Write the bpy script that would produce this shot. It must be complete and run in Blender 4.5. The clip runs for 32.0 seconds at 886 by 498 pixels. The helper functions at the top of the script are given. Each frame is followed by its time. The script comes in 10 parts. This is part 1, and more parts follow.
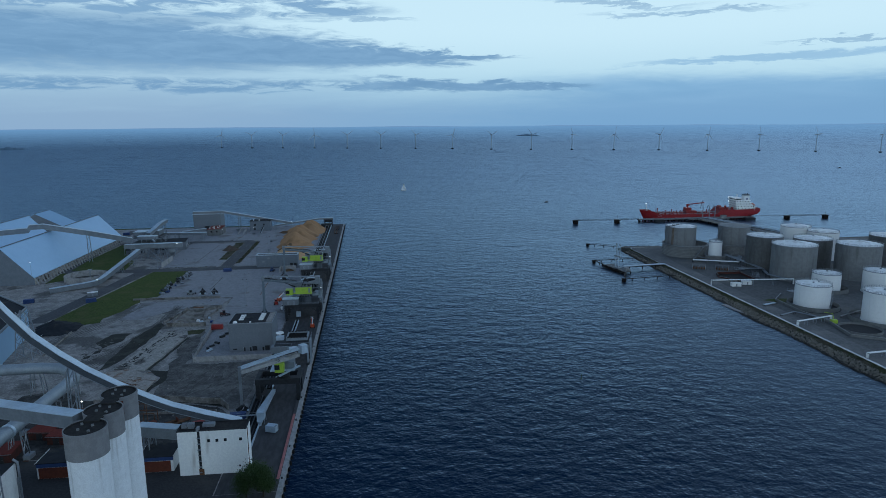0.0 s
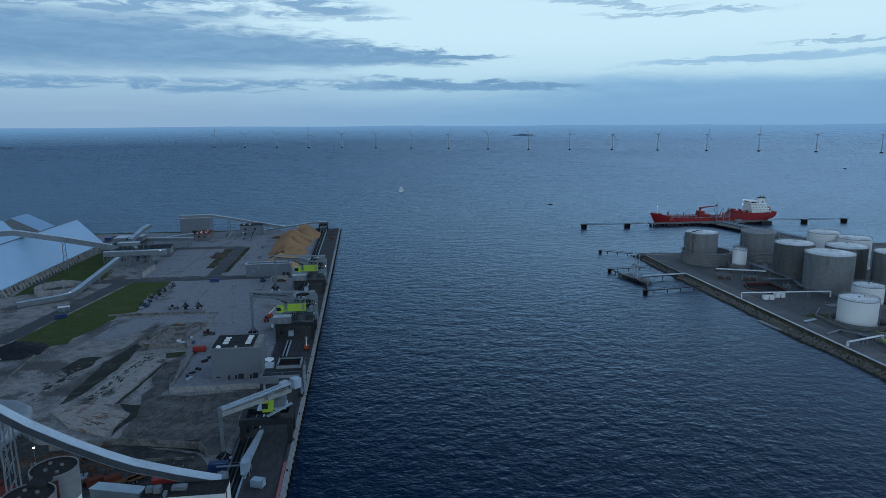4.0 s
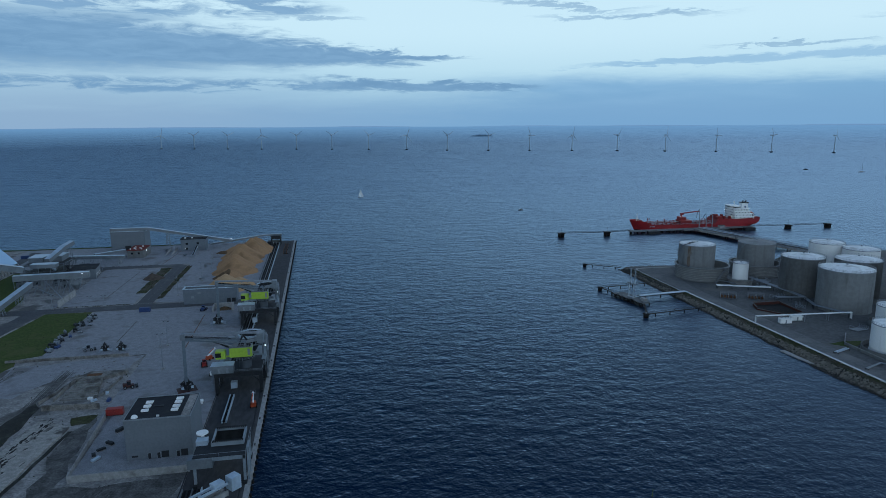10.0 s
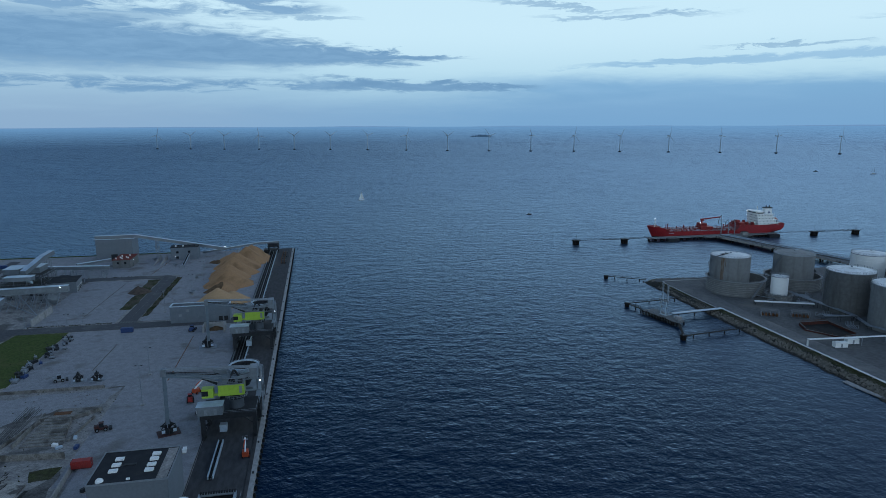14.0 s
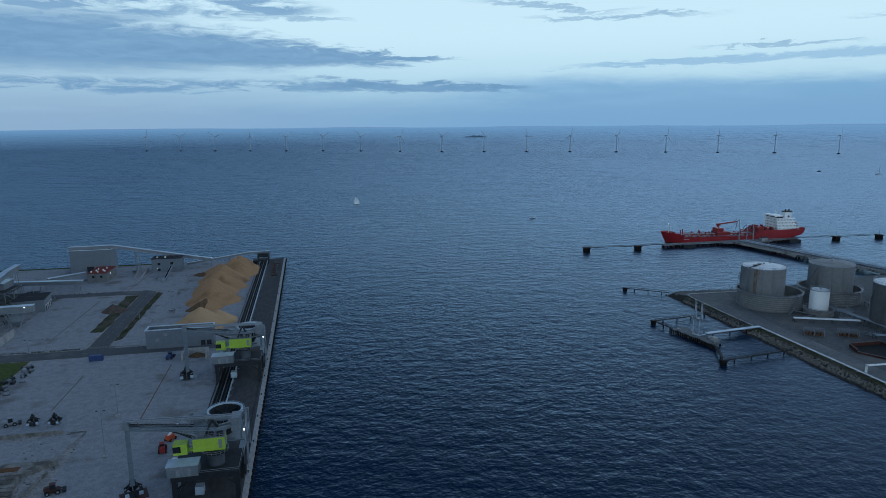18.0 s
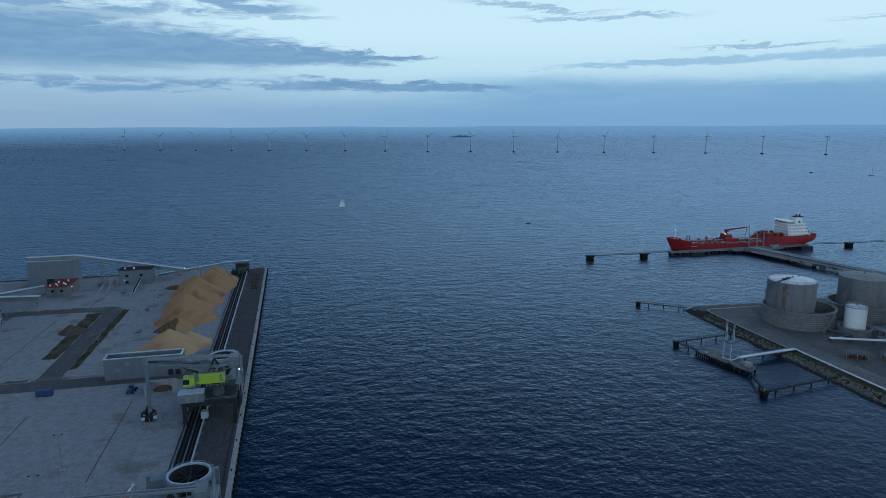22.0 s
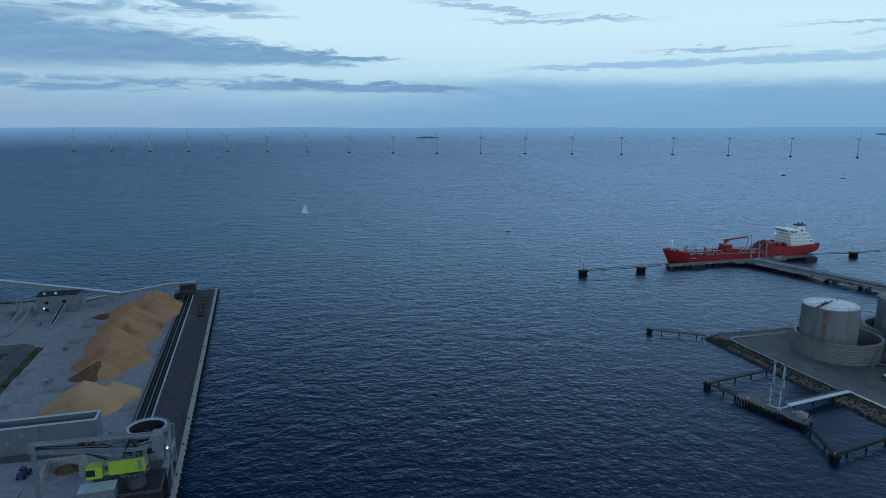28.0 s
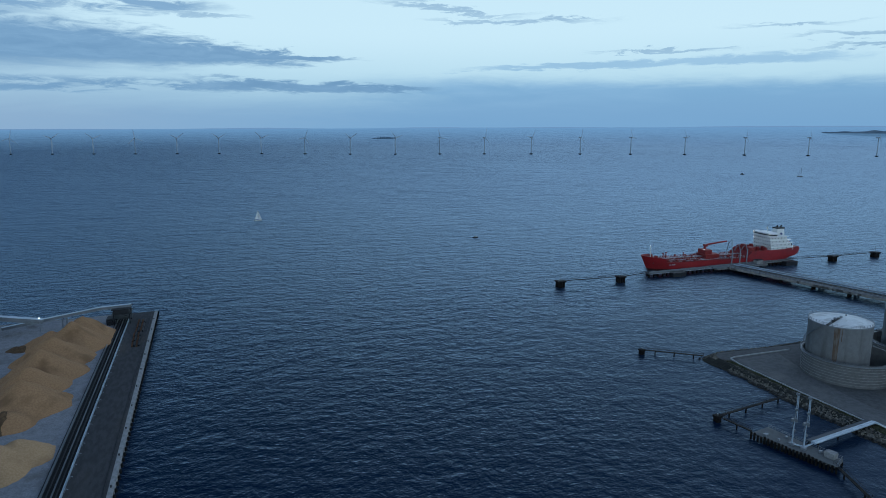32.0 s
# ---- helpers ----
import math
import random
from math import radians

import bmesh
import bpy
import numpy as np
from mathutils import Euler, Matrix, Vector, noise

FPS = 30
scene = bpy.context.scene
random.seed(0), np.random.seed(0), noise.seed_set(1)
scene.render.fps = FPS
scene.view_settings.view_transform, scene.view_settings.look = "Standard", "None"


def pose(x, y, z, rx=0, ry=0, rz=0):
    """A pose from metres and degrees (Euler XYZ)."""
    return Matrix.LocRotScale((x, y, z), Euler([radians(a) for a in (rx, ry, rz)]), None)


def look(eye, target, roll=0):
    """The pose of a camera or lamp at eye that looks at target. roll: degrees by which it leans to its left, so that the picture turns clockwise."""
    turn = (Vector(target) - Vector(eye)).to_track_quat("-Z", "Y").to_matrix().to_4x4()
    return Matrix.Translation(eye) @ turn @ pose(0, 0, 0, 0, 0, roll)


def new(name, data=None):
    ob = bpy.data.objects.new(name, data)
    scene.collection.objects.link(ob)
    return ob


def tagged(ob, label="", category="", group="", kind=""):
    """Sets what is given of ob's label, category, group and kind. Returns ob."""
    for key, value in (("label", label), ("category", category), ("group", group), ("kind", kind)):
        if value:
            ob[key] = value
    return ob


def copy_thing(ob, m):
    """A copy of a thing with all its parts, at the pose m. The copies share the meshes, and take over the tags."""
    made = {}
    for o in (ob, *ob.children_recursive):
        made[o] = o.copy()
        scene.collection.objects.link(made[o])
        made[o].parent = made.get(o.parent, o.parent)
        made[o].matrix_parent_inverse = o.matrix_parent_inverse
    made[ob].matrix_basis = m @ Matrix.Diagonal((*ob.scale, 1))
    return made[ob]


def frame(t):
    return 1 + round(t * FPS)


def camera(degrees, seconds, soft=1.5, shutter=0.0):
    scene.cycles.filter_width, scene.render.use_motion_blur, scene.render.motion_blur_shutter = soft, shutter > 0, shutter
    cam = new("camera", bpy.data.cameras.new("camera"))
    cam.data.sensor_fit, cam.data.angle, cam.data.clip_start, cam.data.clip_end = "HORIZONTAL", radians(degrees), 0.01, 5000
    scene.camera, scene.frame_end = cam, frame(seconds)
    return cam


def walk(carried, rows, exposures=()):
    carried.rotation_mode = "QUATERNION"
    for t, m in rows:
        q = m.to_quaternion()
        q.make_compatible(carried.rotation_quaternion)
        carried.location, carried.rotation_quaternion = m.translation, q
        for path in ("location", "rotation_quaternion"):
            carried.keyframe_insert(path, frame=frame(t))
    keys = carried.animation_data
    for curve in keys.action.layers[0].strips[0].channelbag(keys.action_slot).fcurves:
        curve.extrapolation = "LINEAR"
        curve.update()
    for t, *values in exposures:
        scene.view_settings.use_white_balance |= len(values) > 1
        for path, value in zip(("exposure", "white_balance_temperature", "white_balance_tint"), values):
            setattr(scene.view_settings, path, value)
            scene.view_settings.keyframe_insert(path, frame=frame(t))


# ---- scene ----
# ---- camera and its flight ----
cam = camera(68.8, 32.0, soft=0.5)
PATH = [
    (0, (29.75, -82.321, 113.945), (29.969, -80.37, 113.565), -0.4),
    (0.5, (29.412, -77.558, 113.81), (29.634, -75.608, 113.429), -0.4),
    (1, (28.94, -72.865, 113.693), (29.165, -70.914, 113.312), -0.4),
    (1.5, (28.44, -68.148, 113.633), (28.667, -66.198, 113.251), -0.4),
    (2, (27.861, -63.435, 113.543), (28.089, -61.484, 113.162), -0.3),
    (2.5, (27.2, -58.776, 113.376), (27.428, -56.825, 112.995), -0.3),
    (4.5, (26.416, -37.547, 112.92), (26.658, -35.598, 112.539), -0.3),
    (5, (26.298, -32.096, 112.888), (26.548, -30.149, 112.507), -0.3),
    (5.5, (25.875, -26.667, 112.875), (26.141, -24.722, 112.493), -0.3),
    (6, (25.272, -21.343, 112.854), (25.556, -19.4, 112.473), -0.4),
    (6.5, (25.14, -16.372, 112.763), (25.441, -14.432, 112.381), -0.3),
    (7, (25.219, -11.502, 112.706), (25.536, -9.564, 112.325), -0.3),
    (7.5, (25.251, -6.638, 112.723), (25.583, -4.703, 112.342), -0.3),
    (8, (25.158, -1.757, 112.816), (25.504, 0.176, 112.434), -0.3),
    (8.5, (25.02, 3.109, 112.928), (25.376, 5.039, 112.547), -0.3),
    (9, (24.856, 8.109, 113.039), (25.217, 10.039, 112.659), -0.3),
    (9.5, (25.079, 13.414, 113.203), (25.443, 15.344, 112.823), -0.3),
    (10, (25.251, 18.724, 113.31), (25.617, 20.653, 112.93), -0.3),
    (10.5, (25.347, 23.966, 113.313), (25.717, 25.895, 112.932), -0.3),
    (11, (25.387, 29.141, 113.227), (25.758, 31.069, 112.846), -0.3),
    (11.5, (25.323, 34.285, 113.113), (25.694, 36.213, 112.733), -0.3),
    (12, (25.156, 39.424, 113.078), (25.527, 41.352, 112.698), -0.3),
    (12.5, (24.746, 44.345, 113.134), (25.118, 46.273, 112.754), -0.3),
    (13, (24.183, 49.137, 113.286), (24.556, 51.065, 112.906), -0.3),
    (13.5, (23.698, 53.762, 113.453), (24.072, 55.69, 113.073), -0.2),
    (14, (23.308, 58.485, 113.647), (23.681, 60.413, 113.267), -0.2),
    (14.5, (23.034, 63.357, 113.782), (23.408, 65.285, 113.402), -0.2),
    (16.5, (22.79, 83.889, 113.854), (23.168, 85.816, 113.475), -0.3),
    (17, (22.666, 88.963, 113.754), (23.049, 90.889, 113.375), -0.3),
    (17.5, (22.688, 93.961, 113.544), (23.075, 95.886, 113.166), -0.3),
    (18, (22.947, 98.93, 113.296), (23.341, 100.854, 112.918), -0.4),
    (18.5, (23.127, 103.867, 113.077), (23.528, 105.79, 112.699), -0.4),
    (19, (23.239, 108.855, 112.982), (23.648, 110.775, 112.604), -0.3),
    (19.5, (23.034, 113.805, 112.996), (23.448, 115.725, 112.618), -0.3),
    (20, (22.88, 118.951, 113.019), (23.296, 120.87, 112.64), -0.3),
    (20.5, (22.777, 124.136, 113.025), (23.197, 126.055, 112.646), -0.3),
    (21, (22.79, 129.376, 113.032), (23.219, 131.293, 112.653), -0.3),
    (21.5, (22.772, 134.432, 113.05), (23.207, 136.347, 112.671), -0.3),
    (22, (22.945, 139.458, 113.06), (23.387, 141.371, 112.681), -0.2),
    (22.5, (23.336, 144.478, 113.028), (23.79, 146.389, 112.65), -0.2),
    (23, (23.823, 149.589, 112.995), (24.292, 151.497, 112.617), -0.2),
    (23.5, (24.127, 154.793, 112.917), (24.605, 156.698, 112.54), -0.2),
    (24, (24.329, 160.048, 112.831), (24.814, 161.951, 112.454), -0.1),
    (24.5, (24.547, 165.023, 112.741), (25.036, 166.926, 112.364), -0.1),
    (26.5, (25.508, 184.974, 112.503), (26.019, 186.871, 112.128), -0.0),
    (27, (25.907, 190.147, 112.432), (26.432, 192.04, 112.056), -0.1),
    (27.5, (26.841, 195.534, 112.285), (27.378, 197.423, 111.909), -0.0),
    (28, (27.776, 200.949, 112.139), (28.325, 202.835, 111.763), -0.0),
    (28.5, (28.164, 205.834, 112.123), (28.726, 207.716, 111.748), -0.0),
    (29, (28.535, 210.787, 112.171), (29.113, 212.664, 111.795), -0.0),
    (29.5, (29.041, 215.698, 112.238), (29.637, 217.57, 111.862), -0.1),
    (30, (29.688, 220.588, 112.3), (30.3, 222.454, 111.924), -0.1),
    (30.5, (30.375, 225.456, 112.368), (31.003, 227.317, 111.992), -0.1),
    (31, (31.179, 230.454, 112.415), (31.82, 232.31, 112.038), -0.1),
    (31.5, (32.192, 235.468, 112.477), (32.848, 237.32, 112.102), -0.2),
    (32, (33.519, 240.566, 112.444), (34.19, 242.413, 112.068), -0.2),
]
walk(cam, [(t, look(eye, target, roll)) for t, eye, target, roll in PATH], [(0, 0.0, 5600, 6), (32, 0.0, 5600, 6)])

# ---- sky, sun ----
SUN_AZ, SUN_EL = radians(215.0), radians(14.0)     # low evening light from behind the camera


def sky():
    w = bpy.data.worlds.new("evening_sky")
    scene.world = w
    w.use_nodes = True
    nt = w.node_tree
    nt.nodes.clear()
    N, L = nt.nodes.new, nt.links.new

    def math_(op, a, b=None, c=None, clamp=False):
        n = N("ShaderNodeMath")
        n.operation, n.use_clamp = op, clamp
        for i, v in enumerate((a, b, c)):
            if v is None:
                continue
            if isinstance(v, (int, float)):
                n.inputs[i].default_value = v
            else:
                L(v, n.inputs[i])
        return n.outputs[0]

    def step(v, lo, hi):
        n = N("ShaderNodeMapRange")
        n.interpolation_type = "SMOOTHSTEP"
        L(v, n.inputs["Value"])
        n.inputs["From Min"].default_value, n.inputs["From Max"].default_value = lo, hi
        return n.outputs["Result"]

    def noise_(vec, scale, detail, rough, dist=0.0):
        n = N("ShaderNodeTexNoise")
        L(vec, n.inputs["Vector"])
        n.inputs["Scale"].default_value, n.inputs["Detail"].default_value = scale, detail
        n.inputs["Roughness"].default_value, n.inputs["Distortion"].default_value = rough, dist
        return n.outputs["Fac"]

    def mix(f, a, b):
        n = N("ShaderNodeMix")
        n.data_type = "RGBA"
        L(f, n.inputs["Factor"])
        for v, s in ((a, "A"), (b, "B")):
            sock = [i for i in n.inputs if i.name == s and i.type == "RGBA"][0]
            if isinstance(v, tuple):
                sock.default_value = (*v, 1)
            else:
                L(v, sock)
        return [o for o in n.outputs if o.type == "RGBA"][0]

    tc = N("ShaderNodeTexCoord")
    sep = N("ShaderNodeSeparateXYZ")
    L(tc.outputs["Generated"], sep.inputs[0])
    x, y, z = sep.outputs
    az = math_("MULTIPLY", math_("ARCTAN2", x, y), 57.2958)
    el = math_("MULTIPLY", math_("ARCSINE", z), 57.2958)

    def grid(kx, ky, off):
        c = N("ShaderNodeCombineXYZ")
        L(math_("MULTIPLY", az, kx), c.inputs[0])
        L(math_("MULTIPLY_ADD", el, ky, off), c.inputs[1])
        return c.outputs[0]

    broad = noise_(grid(0.05, 0.30, 3.1), 1.0, 3.0, 0.55, 0.3)
    wisp = noise_(grid(0.11, 0.85, 7.7), 1.0, 6.0, 0.60, 0.5)
    fine = noise_(grid(0.36, 1.9, 1.3), 1.0, 7.0, 0.66, 0.7)

    def around(v, k):
        return math_("MULTIPLY", math_("SUBTRACT", v, 0.5), k)

    def less(v, lo, hi):
        return math_("SUBTRACT", 1.0, step(v, lo, hi))

    def times(*v):
        r = v[0]
        for q in v[1:]:
            r = math_("MULTIPLY", r, q)
        return r

    def most(*v):
        r = v[0]
        for q in v[1:]:
            r = math_("MAXIMUM", r, q)
        return r

    elw = math_("ADD", el, math_("ADD", around(wisp, 1.5), around(fine, 1.3)))
    azw = math_("ADD", az, math_("ADD", around(broad, 9.0), around(fine, 9.0)))

    def streak(a0, a1, e0, e1, h0, h1, ragged=1.0):
        """A band of cloud from azimuth a0 to a1 whose middle runs from e0 to e1 and whose half depth runs from h0 to h1."""
        u = math_("DIVIDE", math_("SUBTRACT", azw, a0), a1 - a0, clamp=True)
        mid = math_("MULTIPLY_ADD", u, e1 - e0, e0)
        dep = math_("MULTIPLY_ADD", u, h1 - h0, h0)
        off = math_("ABSOLUTE", math_("SUBTRACT", elw, mid))
        q = math_("DIVIDE", off, dep)
        return times(less(q, 1.0 - 0.45 * ragged, 1.0 + 0.5 * ragged), step(azw, a0 - 3.0, a0 + 3.0), less(azw, a1 - 3.0, a1 + 2.0))

    torn = step(math_("ADD", math_("MULTIPLY", fine, 0.55), math_("MULTIPLY", wisp, 0.45)), 0.42, 0.56)
    bank = most(streak(-90.0, -11.0, 6.6, 6.3, 2.2, 1.9), streak(-16.0, 11.5, 6.25, 5.3, 1.95, 0.12))
    tops = math_("MULTIPLY", most(streak(-90.0, -8.0, 9.6, 9.6, 1.6, 1.3), streak(-10.0, 0.5, 9.4, 9.7, 1.0, 0.6)), torn)
    ribbon = most(math_("MULTIPLY", streak(-60.0, 2.0, 3.2, 3.3, 0.5, 0.42), torn), streak(-1.5, 18.5, 3.4, 2.9, 0.55, 0.2))
    dashes = most(streak(16.0, 25.5, 10.1, 8.9, 0.3, 0.16), streak(21.5, 33.0, 8.6, 8.3, 0.12, 0.18), streak(45.0, 50.5, 7.4, 7.3, 0.14, 0.1), streak(49.0, 75.0, 6.4, 6.2, 0.14, 0.5), streak(-4.5, 1.8, 8.65, 8.6, 0.22, 0.12), streak(33.0, 44.0, 5.9, 5.8, 0.08, 0.14), streak(50.0, 62.0, 5.7, 5.5, 0.12, 0.2))
    wedge = streak(23.0, 52.0, 4.75, 4.95, 0.2, 0.4)
    crest = math_("MULTIPLY_ADD", math_("MINIMUM", math_("MAXIMUM", math_("SUBTRACT", az, 20.0), 0.0), 30.0), -0.02, 3.9)
    east = times(less(math_("SUBTRACT", math_("ADD", el, math_("ADD", around(wisp, 1.3), around(fine, 0.8))), crest), -0.9, 0.7), step(azw, 4.0, 24.0), 0.85)
    low = less(math_("ADD", el, around(wisp, 1.4)), 0.6, 3.9)
    veil = times(less(azw, -16.0, 12.0), step(el, 1.0, 2.2), less(el, 3.2, 7.0), 0.45)

    clear = mix(step(el, 1.6, 8.0), (0.52, 0.70, 0.76), (0.72, 0.87, 0.88))
    upper = mix(step(az, -12.0, 40.0), (0.070, 0.130, 0.222), (0.79, 0.955, 1.15))
    clear = mix(step(el, 11.5, 17.0), clear, upper)
    clear = mix(step(el, 32.0, 55.0), clear, (0.105, 0.17, 0.285))
    grey = mix(step(math_("ADD", math_("MULTIPLY", fine, 0.6), math_("MULTIPLY", wisp, 0.4)), 0.34, 0.68), (0.150, 0.285, 0.455), (0.215, 0.365, 0.535))
    blue = mix(step(math_("ADD", math_("MULTIPLY", broad, 0.7), math_("MULTIPLY", wisp, 0.3)), 0.38, 0.62), (0.20, 0.385, 0.585), (0.27, 0.455, 0.645))
    haze = mix(step(azw, -24.0, 18.0), (0.31, 0.425, 0.565), (0.225, 0.395, 0.585))
    col = mix(math_("MULTIPLY", dashes, 0.55), clear, grey)
    col = mix(east, col, blue)
    col = mix(math_("MULTIPLY", low, 0.9), col, haze)
    col = mix(veil, col, haze)
    col = mix(math_("MULTIPLY", wedge, 0.6), col, blue)
    col = mix(math_("MULTIPLY", most(bank, ribbon), 0.9), col, grey)
    col = mix(math_("MULTIPLY", tops, 0.85), col, grey)

    nish = N("ShaderNodeTexSky")
    nish.sky_type, nish.sun_disc = "NISHITA", False
    nish.sun_elevation, nish.sun_rotation = SUN_EL, SUN_AZ
    bgs = N("ShaderNodeBackground")
    L(nish.outputs[0], bgs.inputs[0])
    bgs.inputs[1].default_value = 0.05
    bgc = N("ShaderNodeBackground")
    L(col, bgc.inputs[0])
    bgc.inputs[1].default_value = 1.0
    ms = N("ShaderNodeMixShader")
    ms.inputs[0].default_value = 0.9          # nearly all of the sky is veiled by thin cloud
    L(bgs.outputs[0], ms.inputs[1])
    L(bgc.outputs[0], ms.inputs[2])
    out = N("ShaderNodeOutputWorld")
    L(ms.outputs[0], out.inputs[0])


sky()
sun = new("sun", bpy.data.lights.new("sun", "SUN"))
sun.data.energy, sun.data.angle, sun.data.color = 0.36, radians(25), (0.80, 0.92, 1.0)
sun.matrix_world = look((0, 0, 300), (300 * -math.sin(SUN_AZ) * math.cos(SUN_EL), 300 * -math.cos(SUN_AZ) * math.cos(SUN_EL), 300 - 300 * math.sin(SUN_EL)))


# ---- materials ----
def surf(name, c1, c2=None, scale=0.5, rough=0.8, metal=0.0, bump=0.0, bump_scale=8.0, stain=None, stain_scale=0.05, stain_lo=0.5, stain_hi=0.7,
         stretch=(1, 1, 1), vary=0.0, grit=0.09, spec=None, emit=None, world=False, stain_stretch=None):
    """Two tones mixed by fine noise, broad stains over them, a little relief."""
    m = bpy.data.materials.new(name)
    m.use_nodes = True
    nt = m.node_tree
    N, L = nt.nodes.new, nt.links.new
    b = nt.nodes["Principled BSDF"]
    b.inputs["Roughness"].default_value, b.inputs["Metallic"].default_value = rough, metal
    b.inputs["Specular IOR Level"].default_value = spec if spec is not None else 0.15 if rough >= 0.7 else 0.4
    if world:
        src = N("ShaderNodeNewGeometry").outputs["Position"]
    else:
        src = N("ShaderNodeTexCoord").outputs["Object"]
    mp = N("ShaderNodeMapping")
    mp.inputs["Scale"].default_value = stretch
    L(src, mp.inputs[0])

    def noise_(scale_, detail=5.0, vec=None):
        n = N("ShaderNodeTexNoise")
        L(vec or mp.outputs[0], n.inputs["Vector"])
        n.inputs["Scale"].default_value, n.inputs["Detail"].default_value = scale_, detail
        return n.outputs["Fac"]

    def ramp(v, lo, hi):
        n = N("ShaderNodeMapRange")
        n.interpolation_type = "SMOOTHSTEP"
        L(v, n.inputs["Value"])
        n.inputs["From Min"].default_value, n.inputs["From Max"].default_value = lo, hi
        return n.outputs["Result"]

    def mix(f, a, c):
        n = N("ShaderNodeMix")
        n.data_type = "RGBA"
        L(f, n.inputs["Factor"])
        for v, s in ((a, "A"), (c, "B")):
            sock = [i for i in n.inputs if i.name == s and i.type == "RGBA"][0]
            if isinstance(v, tuple):
                sock.default_value = (*v, 1)
            else:
                L(v, sock)
        return [o for o in n.outputs if o.type == "RGBA"][0]

    c2 = c2 or tuple(v * 0.8 for v in c1)
    col = mix(ramp(noise_(scale), 0.35, 0.65), c1, c2)
    if stain:
        v = None
        if stain_stretch:
            m2 = N("ShaderNodeMapping")
            m2.inputs["Scale"].default_value = stain_stretch
            L(src, m2.inputs[0])
            v = m2.outputs[0]
        col = mix(ramp(noise_(stain_scale, 7.0, v), stain_lo, stain_hi), col, stain)
    if grit:
        g = N("ShaderNodeHueSaturation")
        gr = N("ShaderNodeMapRange")
        L(noise_(scale * 6.0, 3.0), gr.inputs["Value"])
        gr.inputs["From Min"].default_value, gr.inputs["From Max"].default_value = 0.3, 0.7
        gr.inputs["To Min"].default_value, gr.inputs["To Max"].default_value = 1 - grit, 1 + grit
        L(gr.outputs[0], g.inputs["Value"])
        L(col, g.inputs["Color"])
        col = g.outputs[0]
    if vary:
        oi = N("ShaderNodeObjectInfo")
        hs = N("ShaderNodeHueSaturation")
        mr = N("ShaderNodeMapRange")
        L(oi.outputs["Random"], mr.inputs["Value"])
        mr.inputs["To Min"].default_value, mr.inputs["To Max"].default_value = 1 - vary, 1 + vary
        L(mr.outputs[0], hs.inputs["Value"])
        L(col, hs.inputs["Color"])
        col = hs.outputs[0]
    L(col, b.inputs["Base Color"])
    if bump:
        bp = N("ShaderNodeBump")
        bp.inputs["Strength"].default_value, bp.inputs["Distance"].default_value = bump, 0.1
        L(noise_(bump_scale, 4.0), bp.inputs["Height"])
        L(bp.outputs[0], b.inputs["Normal"])
    if emit:
        b.inputs["Emission Color"].default_value, b.inputs["Emission Strength"].default_value = (*emit[0], 1), emit[1]
    return m


